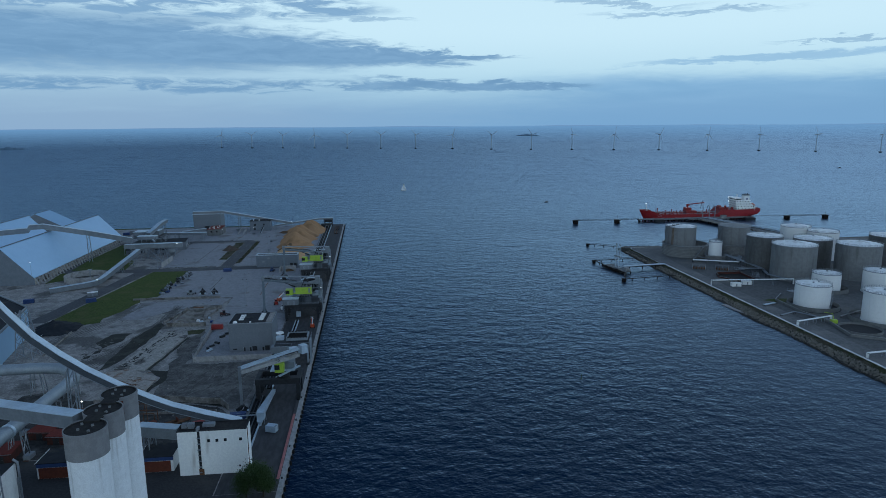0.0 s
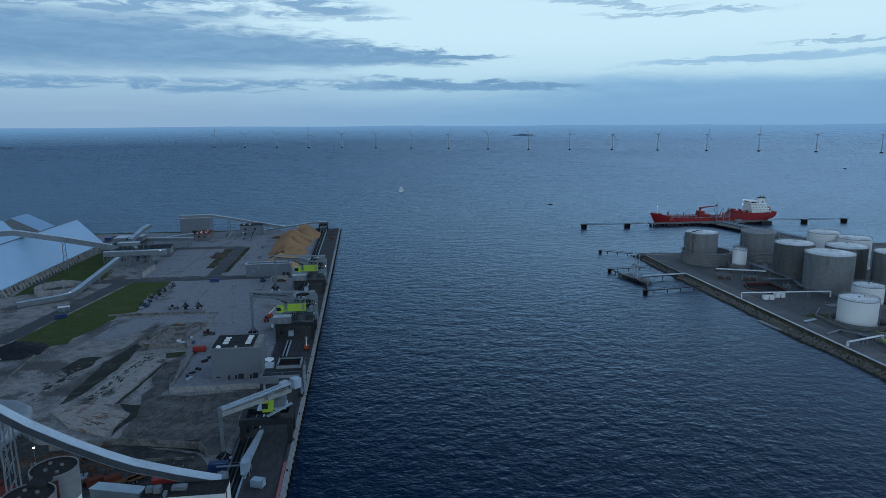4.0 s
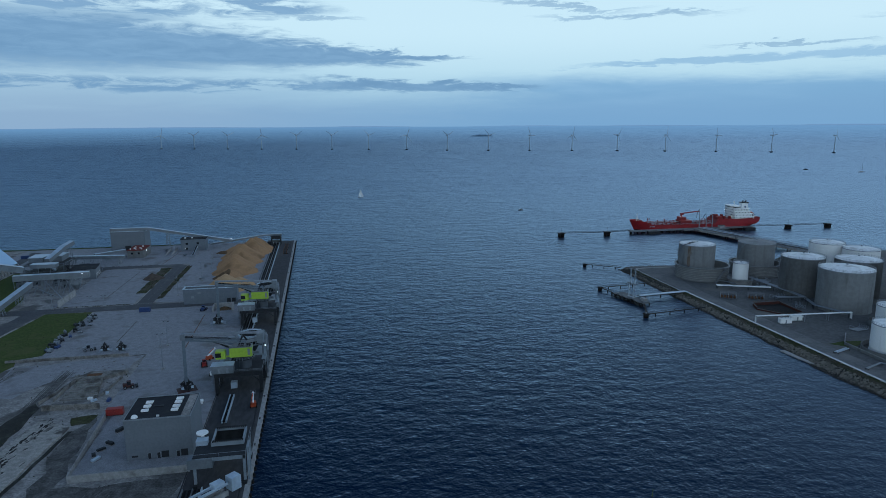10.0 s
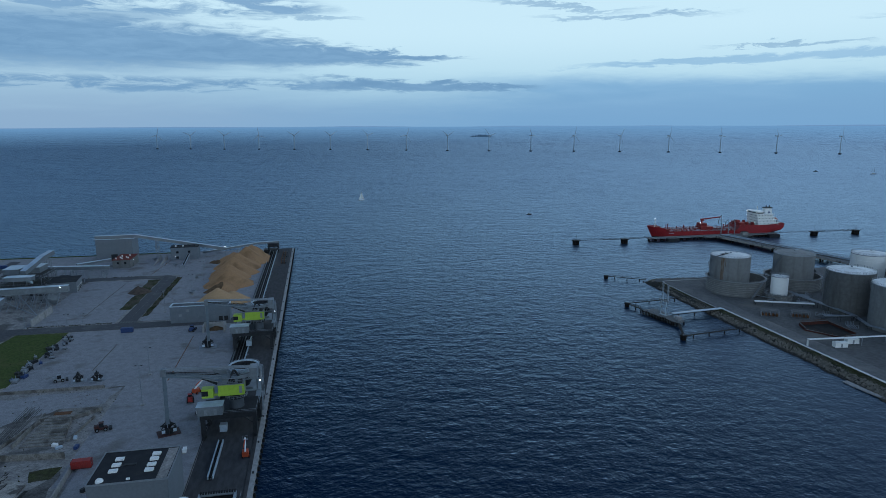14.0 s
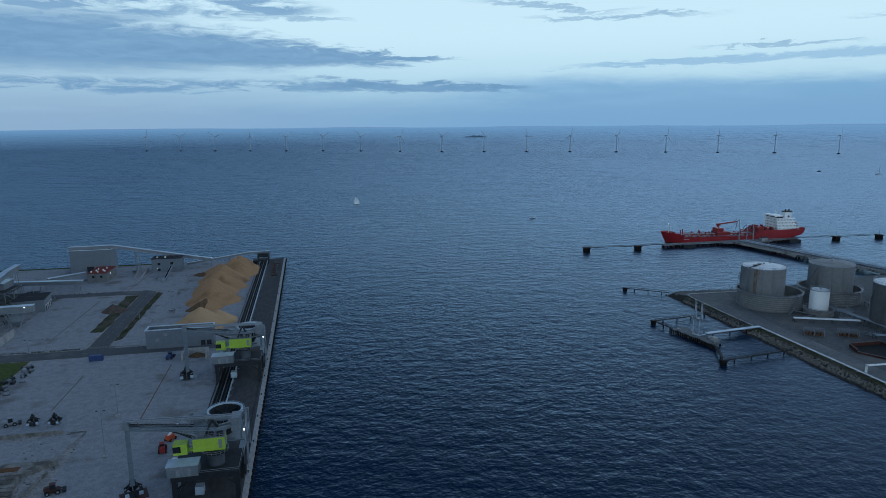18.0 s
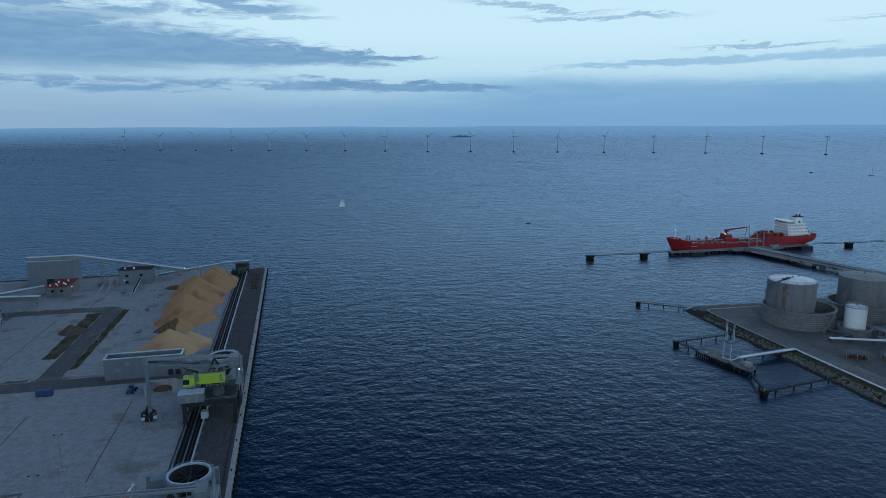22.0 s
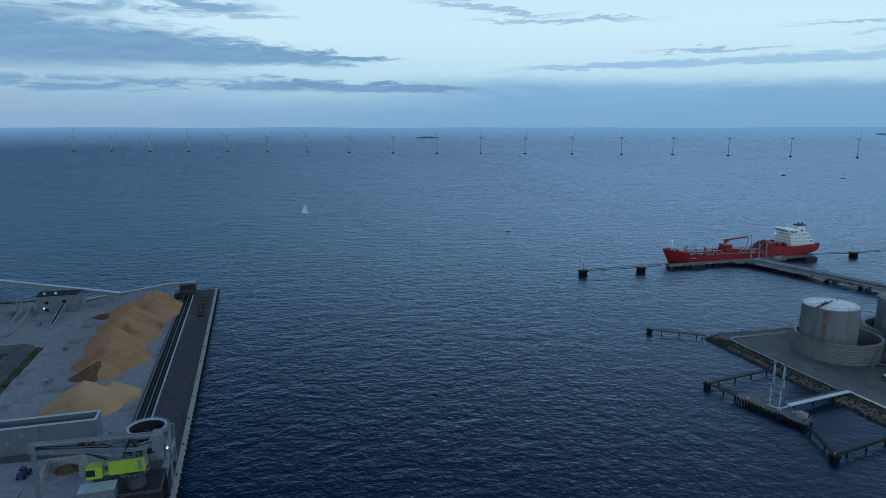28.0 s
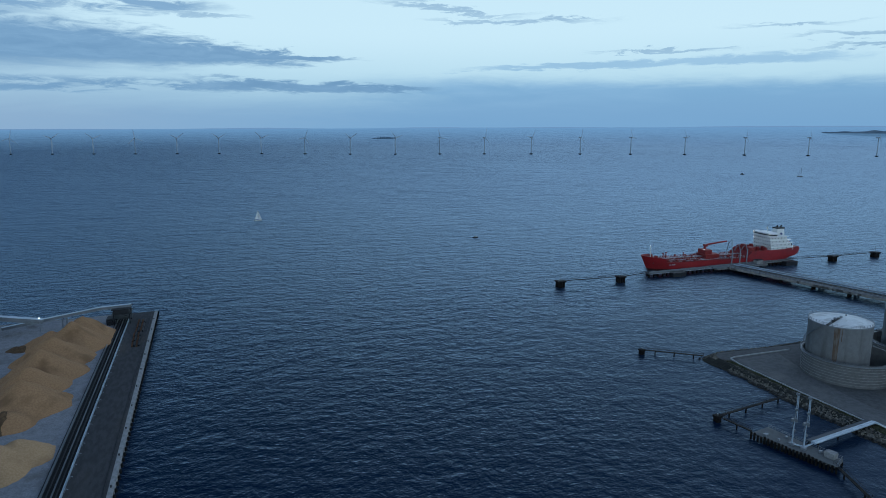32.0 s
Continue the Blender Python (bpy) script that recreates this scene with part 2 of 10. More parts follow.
def water(far=False):
    m = bpy.data.materials.new("hazed_far_water" if far else "sea_water")
    m.use_nodes = True
    nt = m.node_tree
    N, L = nt.nodes.new, nt.links.new
    b = nt.nodes["Principled BSDF"]
    pos = N("ShaderNodeNewGeometry").outputs["Position"]

    def noise_(scale, detail, stretch, turn, rough=0.55):
        mp = N("ShaderNodeMapping")
        mp.inputs["Scale"].default_value, mp.inputs["Rotation"].default_value = stretch, (0, 0, radians(turn))
        L(pos, mp.inputs[0])
        n = N("ShaderNodeTexNoise")
        L(mp.outputs[0], n.inputs["Vector"])
        n.inputs["Scale"].default_value, n.inputs["Detail"].default_value, n.inputs["Roughness"].default_value = scale, detail, rough
        return n.outputs["Fac"]

    def math_(op, a, c):
        n = N("ShaderNodeMath")
        n.operation = op
        for i, v in enumerate((a, c)):
            if isinstance(v, (int, float)):
                n.inputs[i].default_value = v
            else:
                L(v, n.inputs[i])
        return n.outputs[0]

    swell = noise_(0.17, 3.0, (0.85, 1.0, 1.0), 24)
    chop = noise_(0.42, 4.0, (0.95, 1.0, 1.0), -16, 0.62)
    gust = noise_(0.004, 3.0, (1.0, 0.35, 1.0), 20)
    h = math_("ADD", math_("MULTIPLY", swell, 1.0), math_("MULTIPLY", chop, 0.55))
    # longer waves on the open water outside the harbour
    yy = N("ShaderNodeSeparateXYZ")
    L(pos, yy.inputs[0])

    def open_sea(lo, hi, a, b_):
        n = N("ShaderNodeMapRange")
        L(yy.outputs[1], n.inputs["Value"])
        n.inputs["From Min"].default_value, n.inputs["From Max"].default_value = lo, hi
        n.inputs["To Min"].default_value, n.inputs["To Max"].default_value = a, b_
        return n.outputs["Result"]

    roll = noise_(0.08, 3.0, (0.55, 1.0, 1.0), 4)
    h = math_("ADD", h, math_("MULTIPLY", roll, open_sea(450, 1200, 0.8, 2.0)))
    long_roll = noise_(0.02, 4.0, (0.5, 1.0, 1.0), -6)
    h = math_("ADD", h, math_("MULTIPLY", long_roll, open_sea(800, 2400, 0.0, 11.0)))
    h = math_("MULTIPLY", h, math_("ADD", math_("MULTIPLY", gust, 0.5), 0.75))
    # calmer water in the lee of the tank farm
    px = N("ShaderNodeSeparateXYZ")
    L(pos, px.inputs[0])
    lee = N("ShaderNodeMapRange")
    lee.interpolation_type = "SMOOTHSTEP"
    L(px.outputs[0], lee.inputs["Value"])
    lee.inputs["From Min"].default_value, lee.inputs["From Max"].default_value = 110, 250
    lee.inputs["To Min"].default_value, lee.inputs["To Max"].default_value = 1.0, 0.5
    far_out = N("ShaderNodeMapRange")
    L(px.outputs[1], far_out.inputs["Value"])
    far_out.inputs["From Min"].default_value, far_out.inputs["From Max"].default_value = 430, 620
    h = math_("MULTIPLY", h, math_("MAXIMUM", lee.outputs[0], far_out.outputs[0]))
    bp = N("ShaderNodeBump")
    bp.inputs["Strength"].default_value, bp.inputs["Distance"].default_value = 1.0, 1.0
    L(h, bp.inputs["Height"])
    # deep dark body under a cold blue gloss that grows towards grazing angles
    body = N("ShaderNodeBsdfDiffuse")
    body.inputs["Color"].default_value = (0.003, 0.0135, 0.038, 1)
    gl = N("ShaderNodeBsdfGlossy")
    L(open_sea(450, 1300, 0.28, 0.38), gl.inputs["Roughness"])
    gl.inputs["Color"].default_value = (0.655, 0.825, 1.0, 1)
    fr = N("ShaderNodeFresnel")
    fr.inputs["IOR"].default_value = 1.34
    for n in (body, gl, fr):
        L(bp.outputs[0], n.inputs["Normal"])
    fac = N("ShaderNodeMath")
    fac.operation, fac.use_clamp = "MULTIPLY", True
    L(math_("POWER", fr.outputs[0], 1.52), fac.inputs[0])
    fac.inputs[1].default_value = 1.78
    ms = N("ShaderNodeMixShader")
    L(math_("MINIMUM", fac.outputs[0], 0.50), ms.inputs[0])
    L(body.outputs[0], ms.inputs[1])
    L(gl.outputs[0], ms.inputs[2])
    res = ms.outputs[0]
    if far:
        # haze over the outermost water, painted as pale blue emission that grows with height
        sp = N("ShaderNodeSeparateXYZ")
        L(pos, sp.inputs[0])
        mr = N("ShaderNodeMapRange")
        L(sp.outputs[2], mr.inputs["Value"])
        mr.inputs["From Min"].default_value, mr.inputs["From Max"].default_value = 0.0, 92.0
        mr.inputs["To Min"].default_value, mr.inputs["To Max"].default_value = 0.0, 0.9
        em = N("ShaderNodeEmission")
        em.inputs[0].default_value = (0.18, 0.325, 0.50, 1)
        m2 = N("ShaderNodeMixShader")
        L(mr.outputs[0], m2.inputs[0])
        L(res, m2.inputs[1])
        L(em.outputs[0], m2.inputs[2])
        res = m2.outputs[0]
    nt.nodes.remove(b)
    L(res, nt.nodes["Material Output"].inputs["Surface"])
    return m


M = dict(
    water=water(),
    hazed_far_water=water(far=True),
    concrete=surf("yard_concrete", (0.268, 0.267, 0.281), (0.225, 0.224, 0.236), 0.35, 0.85, stain=(0.155, 0.146, 0.14), stain_scale=0.07, stain_lo=0.54, stain_hi=0.72, bump=0.2, grit=0.2),
    pale_concrete=surf("pale_concrete", (0.34, 0.335, 0.33), (0.27, 0.267, 0.262), 0.8, 0.85, stain=(0.17, 0.163, 0.155), stain_scale=0.25, stain_lo=0.5, stain_hi=0.75, bump=0.3),
    old_concrete=surf("old_concrete", (0.36, 0.34, 0.31), (0.27, 0.255, 0.232), 0.6, 0.9, stain=(0.10, 0.094, 0.086), stain_scale=0.16, stain_lo=0.52, stain_hi=0.62, grit=0.3, bump=0.4, bump_scale=4),
    asphalt=surf("asphalt", (0.052, 0.051, 0.052), (0.037, 0.037, 0.038), 1.5, 0.85, stain=(0.09, 0.084, 0.078), stain_scale=0.05, stain_lo=0.5, stain_hi=0.8, bump=0.2),
    apron=surf("quay_apron_asphalt", (0.066, 0.066, 0.069), (0.047, 0.047, 0.050), 0.7, 0.85, stain=(0.105, 0.092, 0.075), stain_scale=0.045, stain_lo=0.5, stain_hi=0.78, bump=0.2, stretch=(1, 0.3, 1), stain_stretch=(1, 0.35, 1)),
    gravel_yard=surf("tank_farm_gravel", (0.135, 0.134, 0.132), (0.10, 0.099, 0.098), 0.6, 0.9, stain=(0.165, 0.154, 0.136), stain_scale=0.04, stain_lo=0.5, stain_hi=0.75, bump=0.3, bump_scale=3),
    soil=surf("sandy_soil", (0.295, 0.279, 0.264), (0.205, 0.195, 0.186), 0.22, 0.95, stain=(0.115, 0.110, 0.105), stain_scale=0.055, stain_lo=0.52, stain_hi=0.63, grit=0.3, bump=0.7, bump_scale=1.2),
    mud=surf("dark_mud", (0.125, 0.120, 0.114), (0.072, 0.070, 0.067), 0.3, 0.9, stain=(0.165, 0.157, 0.147), stain_scale=0.10, stain_lo=0.45, stain_hi=0.75, stain_stretch=(0.6, 1.3, 1), grit=0.35, bump=0.7, bump_scale=1.5),
    grass=surf("rough_grass", (0.074, 0.098, 0.024), (0.048, 0.068, 0.017), 0.9, 0.95, stain=(0.092, 0.094, 0.036), stain_scale=0.09, stain_lo=0.48, stain_hi=0.75, bump=1.0, bump_scale=2.5),
    white=surf("white_paint", (0.80, 0.80, 0.79), (0.77, 0.77, 0.76), 0.8, 0.5, grit=0.03, stain=(0.55, 0.53, 0.49), stain_scale=0.5, stain_lo=0.62, stain_hi=0.85, stain_stretch=(1, 1, 0.12)),
    white_wall=surf("white_plaster", (0.74, 0.74, 0.71), (0.68, 0.68, 0.66), 1.2, 0.8, stain=(0.45, 0.43, 0.39), stain_scale=0.35, stain_lo=0.55, stain_hi=0.8, stain_stretch=(1, 1, 0.15), bump=0.1),
    silo_white=surf("silo_white", (0.74, 0.75, 0.75), (0.69, 0.70, 0.70), 0.7, 0.8, stain=(0.50, 0.49, 0.47), stain_scale=0.9, stain_lo=0.56, stain_hi=0.76, stain_stretch=(1, 1, 0.07)),
    silo_grey=surf("silo_grey_band", (0.23, 0.228, 0.23), (0.195, 0.193, 0.196), 0.7, 0.85),
    tar=surf("tar_felt", (0.022, 0.021, 0.021), (0.034, 0.032, 0.03), 0.8, 0.85, bump=0.2),
    roof_dark=surf("dark_roof_felt", (0.030, 0.032, 0.037), (0.023, 0.025, 0.029), 0.4, 0.85, stain=(0.075, 0.066, 0.055), stain_scale=0.15, stain_lo=0.55, stain_hi=0.8),
    tank_grey=surf("weathered_tank_steel", (0.205, 0.21, 0.212), (0.175, 0.18, 0.182), 0.5, 0.62, stain=(0.125, 0.125, 0.122), stain_scale=0.35, stain_lo=0.46, stain_hi=0.75, stain_stretch=(1, 1, 0.12), metal=0.1),
    tank_dark=surf("dark_tank_steel", (0.115, 0.117, 0.117), (0.092, 0.094, 0.094), 0.5, 0.62, stain=(0.07, 0.069, 0.066), stain_scale=0.35, stain_lo=0.46, stain_hi=0.75, stain_stretch=(1, 1, 0.12), metal=0.1),
    tank_roof=surf("tank_roof_grey_white", (0.70, 0.72, 0.73), (0.58, 0.60, 0.61), 0.3, 0.45, stain=(0.34, 0.34, 0.335), stain_scale=0.18, stain_lo=0.5, stain_hi=0.72),
    rust=surf("rust", (0.14, 0.07, 0.035), (0.095, 0.05, 0.03), 1.5, 0.9, bump=0.3),
    bund=surf("bund_concrete", (0.175, 0.178, 0.176), (0.145, 0.148, 0.147), 0.5, 0.85, stain=(0.125, 0.122, 0.115), stain_scale=0.3, stain_lo=0.5, stain_hi=0.75, stain_stretch=(1, 1, 0.2)),
    steel=surf("galvanised_steel", (0.30, 0.32, 0.345), (0.24, 0.26, 0.285), 1.5, 0.45, 0.5),
    steel_blue=surf("blue_grey_cladding", (0.27, 0.305, 0.335), (0.235, 0.27, 0.30), 0.3, 0.5, 0.2, stain=(0.17, 0.185, 0.2), stain_scale=0.2, stain_lo=0.55, stain_hi=0.8),
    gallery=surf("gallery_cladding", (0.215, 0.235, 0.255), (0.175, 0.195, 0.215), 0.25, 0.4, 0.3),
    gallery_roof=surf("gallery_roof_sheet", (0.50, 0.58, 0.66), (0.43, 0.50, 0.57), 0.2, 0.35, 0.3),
    grey_clad=surf("grey_cladding", (0.158, 0.176, 0.198), (0.146, 0.163, 0.184), 0.2, 0.55, 0.1),
    box_wall=surf("storage_wall_sheet", (0.15, 0.172, 0.20), (0.132, 0.152, 0.178), 0.4, 0.5, 0.2),
    dark_steel=surf("dark_steel", (0.026, 0.028, 0.032), (0.018, 0.020, 0.023), 0.8, 0.6, 0.3),
    rubber=surf("black_rubber", (0.018, 0.018, 0.018), (0.012, 0.012, 0.012), 2.0, 0.85),
    timber=surf("wet_timber", (0.016, 0.014, 0.013), (0.010, 0.009, 0.009), 1.5, 0.8),
    lime=surf("lime_green_paint", (0.34, 0.47, 0.045), (0.29, 0.41, 0.04), 0.8, 0.4),
    red_hull=surf("red_hull_paint", (0.29, 0.018, 0.022), (0.25, 0.017, 0.021), 0.15, 0.42, stain=(0.19, 0.016, 0.016), stain_scale=0.12, stain_lo=0.55, stain_hi=0.8, stain_stretch=(1, 1, 0.3)),
    red_deck=surf("red_deck_paint", (0.27, 0.026, 0.024), (0.20, 0.022, 0.02), 0.5, 0.6),
    dark_red=surf("antifouling_red", (0.06, 0.018, 0.014), (0.04, 0.015, 0.013), 0.5, 0.6),
    ship_white=surf("ship_white_paint", (0.82, 0.82, 0.80), (0.77, 0.77, 0.75), 0.5, 0.45),
    glass_dark=surf("dark_window_glass", (0.015, 0.017, 0.02), (0.02, 0.022, 0.026), 1.0, 0.08, spec=0.6),
    red_paint=surf("red_paint", (0.30, 0.03, 0.025), (0.24, 0.026, 0.022), 1.0, 0.55),
    orange=surf("orange_paint", (0.44, 0.075, 0.022), (0.36, 0.06, 0.02), 1.0, 0.5),
    blue=surf("blue_paint", (0.028, 0.055, 0.16), (0.022, 0.045, 0.13), 1.0, 0.5),
    red_brick=surf("red_brown_cladding", (0.135, 0.040, 0.024), (0.105, 0.034, 0.021), 0.8, 0.75),
    red_roof=surf("red_roof_felt", (0.16, 0.034, 0.026), (0.13, 0.03, 0.024), 0.6, 0.75),
    pale_chips=surf("fresh_wood_chips", (0.46, 0.30, 0.165), (0.39, 0.245, 0.13), 1.6, 0.95, stain=(0.30, 0.185, 0.10), stain_scale=0.09, stain_lo=0.5, stain_hi=0.75, bump=0.8, bump_scale=3.0),
    chips=surf("wood_chips", (0.37, 0.218, 0.112), (0.30, 0.172, 0.088), 1.6, 0.95, stain=(0.21, 0.122, 0.063), stain_scale=0.09, stain_lo=0.5, stain_hi=0.72, bump=0.8, bump_scale=3.0),
    # dark chips; the colour also paints the shadowed hollow of the long ridge
    dark_chips=surf("dark_wet_shadow_chips", (0.135, 0.085, 0.046), (0.085, 0.055, 0.032), 0.8, 0.95, bump=0.8, bump_scale=3.0),
    earth_pile=surf("earth_heap", (0.10, 0.078, 0.063), (0.07, 0.055, 0.045), 0.6, 0.95, bump=0.9, bump_scale=2.0),
    rock=surf("riprap_rock", (0.26, 0.24, 0.205), (0.13, 0.12, 0.104), 0.7, 0.9, vary=0.35, bump=0.4, bump_scale=3.0),
    shed_roof=surf("pale_blue_roof_sheet", (0.32, 0.48, 0.65), (0.305, 0.46, 0.63), 0.06, 0.38, 0.2, grit=0.02),
    # white dulled to blue-grey: distance haze mixed into the turbine colour
    turbine=surf("hazed_turbine_white", (0.38, 0.45, 0.52), (0.35, 0.42, 0.49), 0.3, 0.5),
    # scrub shifted to pale blue, distance haze put into its colour
    far_land=surf("hazed_island_scrub", (0.13, 0.19, 0.25), (0.10, 0.155, 0.21), 0.02, 0.95),
    # the coast emits the colour of the haze lying before it
    coast=surf("haze_glow_coast", (0.02, 0.03, 0.04), (0.02, 0.03, 0.04), 0.004, 1.0, emit=((0.19, 0.30, 0.46), 0.9)),
    worn_concrete=surf("worn_concrete", (0.235, 0.222, 0.205), (0.165, 0.156, 0.144), 0.5, 0.92, stain=(0.09, 0.084, 0.075), stain_scale=0.2, stain_lo=0.48, stain_hi=0.66, bump=0.5, bump_scale=3.0, grit=0.3),
    road=surf("road_asphalt", (0.098, 0.099, 0.104), (0.074, 0.075, 0.079), 0.9, 0.88, stain=(0.135, 0.132, 0.13), stain_scale=0.06, stain_lo=0.5, stain_hi=0.75, bump=0.2, grit=0.15),
    # foundation concrete with the same haze tint in its colour
    far_steel=surf("hazy_dark_concrete", (0.055, 0.075, 0.095), (0.045, 0.06, 0.08), 0.5, 0.8),
    wet_rock=surf("wet_rock", (0.022, 0.021, 0.019), (0.035, 0.033, 0.028), 0.8, 0.5, vary=0.3, bump=0.4, bump_scale=3.0),
    rope_green=surf("dull_green_paint", (0.10, 0.14, 0.06), (0.07, 0.10, 0.05), 2.0, 0.7),
    rust_slab=surf("rust_stained_slab", (0.35, 0.325, 0.295), (0.28, 0.255, 0.23), 0.5, 0.9, stain=(0.20, 0.135, 0.10), stain_scale=0.2, stain_lo=0.55, stain_hi=0.68, bump=0.4, bump_scale=3, grit=0.25),
    weeds=surf("weedy_bank", (0.058, 0.062, 0.026), (0.040, 0.042, 0.020), 0.6, 0.95, stain=(0.085, 0.076, 0.055), stain_scale=0.16, stain_lo=0.42, stain_hi=0.6, bump=1.0, bump_scale=2.0, grit=0.35),
    dark_brick=surf("dark_red_brick", (0.085, 0.03, 0.024), (0.05, 0.027, 0.022), 1.2, 0.85),
    works_earth=surf("oily_works_earth", (0.060, 0.058, 0.056), (0.038, 0.037, 0.036), 0.5, 0.85, stain=(0.105, 0.099, 0.092), stain_scale=0.12, stain_lo=0.52, stain_hi=0.68, grit=0.35, bump=0.5, bump_scale=2.0),
    kerb_pale=surf("pale_kerb_stone", (0.46, 0.465, 0.47), (0.38, 0.385, 0.39), 0.8, 0.85, bump=0.2),
    mud_dark=surf("rutted_mud", (0.092, 0.088, 0.083), (0.066, 0.064, 0.061), 0.4, 0.9, grit=0.3, bump=0.6, bump_scale=1.5),
    mud_pale=surf("dried_mud", (0.165, 0.158, 0.150), (0.12, 0.115, 0.11), 0.4, 0.95, grit=0.3, bump=0.6, bump_scale=1.5),
    track=surf("worn_track", (0.165, 0.163, 0.162), (0.13, 0.129, 0.128), 0.5, 0.9, stain=(0.21, 0.200, 0.188), stain_scale=0.06, stain_lo=0.48, stain_hi=0.7, grit=0.2),
    wet=surf("wet_dark_earth", (0.035, 0.034, 0.028), (0.022, 0.023, 0.02), 0.5, 0.75, stain=(0.052, 0.052, 0.044), stain_scale=0.25, stain_lo=0.5, stain_hi=0.65, bump=0.6, bump_scale=2.0, grit=0.35),
    # paints the shaded side of the long gallery; plain dark steel elsewhere
    dark_shaded_clad=surf("dark_shaded_cladding", (0.075, 0.085, 0.10), (0.06, 0.07, 0.082), 0.3, 0.55, 0.2),
    tank_rust=surf("rust_run", (0.15, 0.105, 0.075), (0.12, 0.085, 0.062), 0.8, 0.7, stain=(0.19, 0.17, 0.15), stain_scale=0.9, stain_lo=0.45, stain_hi=0.7, stain_stretch=(1, 1, 0.2)),
    crane_grey=surf("crane_blue_grey", (0.15, 0.185, 0.215), (0.13, 0.16, 0.19), 0.8, 0.5, 0.1, stain=(0.10, 0.115, 0.13), stain_scale=0.4, stain_lo=0.55, stain_hi=0.75),
    lamp=surf("lit_lamp", (0.9, 0.9, 0.85), None, 1.0, 0.4, emit=((1.0, 0.93, 0.8), 5.0)),
    leaf=surf("tree_leaves", (0.026, 0.048, 0.013), (0.042, 0.066, 0.018), 1.2, 0.7, vary=0.2),
    bark=surf("bark", (0.06, 0.045, 0.032), (0.045, 0.035, 0.026), 3.0, 0.9),
    line=surf("white_road_paint", (0.20, 0.20, 0.195), (0.12, 0.12, 0.118), 2.0, 0.7),
    pink=surf("faded_red_paint", (0.40, 0.16, 0.15), (0.30, 0.13, 0.12), 1.0, 0.7),
    seam=surf("joint_filler", (0.13, 0.115, 0.10), (0.11, 0.10, 0.09), 1.0, 0.9),
    brown_seam=surf("rusty_joint", (0.17, 0.10, 0.065), (0.14, 0.085, 0.06), 1.0, 0.9),
)


# ---- mesh helpers ----
class Shape:
    """Gathers vertices and faces of one mesh."""

    def __init__(self):
        self.v, self.f = [], []

    def add(self, verts, faces):
        n = len(self.v)
        self.v += [tuple(p) for p in verts]
        self.f += [tuple(n + i for i in q) for q in faces]
        return self

    def box(self, x0, y0, z0, x1, y1, z1):
        v = [(x, y, z) for z in (z0, z1) for y in (y0, y1) for x in (x0, x1)]
        return self.add(v, [(0, 2, 3, 1), (4, 5, 7, 6), (0, 1, 5, 4), (2, 6, 7, 3), (0, 4, 6, 2), (1, 3, 7, 5)])

    def cbox(self, c, s, rz=0.0, rx=0.0, ry=0.0):
        m = pose(*c, rx, ry, rz)
        v = [m @ Vector((x * s[0] / 2, y * s[1] / 2, z * s[2] / 2)) for z in (-1, 1) for y in (-1, 1) for x in (-1, 1)]
        return self.add(v, [(0, 2, 3, 1), (4, 5, 7, 6), (0, 1, 5, 4), (2, 6, 7, 3), (0, 4, 6, 2), (1, 3, 7, 5)])

    def beam(self, a, b, w, h=None, up=(0, 0, 1)):
        """A straight bar of w x h from a to b."""
        a, b = Vector(a), Vector(b)
        h = h or w
        d = (b - a).normalized()
        side = d.cross(Vector(up))
        side = side.normalized() if side.length > 1e-4 else Vector((1, 0, 0))
        top = side.cross(d)
        v = [p + side * (s * w / 2) + top * (t * h / 2) for p in (a, b) for s, t in ((-1, -1), (1, -1), (1, 1), (-1, 1))]
        return self.add(v, [(3, 2, 1, 0), (4, 5, 6, 7), (0, 1, 5, 4), (1, 2, 6, 5), (2, 3, 7, 6), (3, 0, 4, 7)])

    def cyl(self, a, b, r0, r1=None, seg=12, caps=True):
        a, b = Vector(a), Vector(b)
        r1 = r0 if r1 is None else r1
        d = (b - a).normalized()
        s = d.orthogonal().normalized()
        t = d.cross(s)
        v = [p + (s * math.cos(k * math.tau / seg) + t * math.sin(k * math.tau / seg)) * r for p, r in ((a, r0), (b, r1)) for k in range(seg)]
        f = [(k, (k + 1) % seg, seg + (k + 1) % seg, seg + k) for k in range(seg)]
        if caps:
            f += [tuple(range(seg - 1, -1, -1)), tuple(range(seg, 2 * seg))]
        return self.add(v, f)

    def lathe(self, prof, c=(0, 0), seg=32, close=False):
        """A profile of (radius, height) turned round the upright through c."""
        n = len(prof)
        v = [(c[0] + r * math.cos(k * math.tau / seg), c[1] + r * math.sin(k * math.tau / seg), z) for k in range(seg) for r, z in prof]
        f = []
        for k in range(seg):
            for i in range(n if close else n - 1):
                j = (i + 1) % n
                f.append((k * n + i, ((k + 1) % seg) * n + i, ((k + 1) % seg) * n + j, k * n + j))
        return self.add(v, f)

    def prism(self, poly, z0, z1):
        n = len(poly)
        area = sum(poly[i][0] * poly[(i + 1) % n][1] - poly[(i + 1) % n][0] * poly[i][1] for i in range(n))
        p = list(poly) if area > 0 else list(reversed(poly))
        v = [(x, y, z0) for x, y in p] + [(x, y, z1) for x, y in p]
        f = [tuple(range(n - 1, -1, -1)), tuple(range(n, 2 * n))]
        f += [(i, (i + 1) % n, n + (i + 1) % n, n + i) for i in range(n)]
        return self.add(v, f)

    def tube(self, path, r, seg=10):
        """A round pipe along a path."""
        pts = [Vector(p) for p in path]
        rings = []
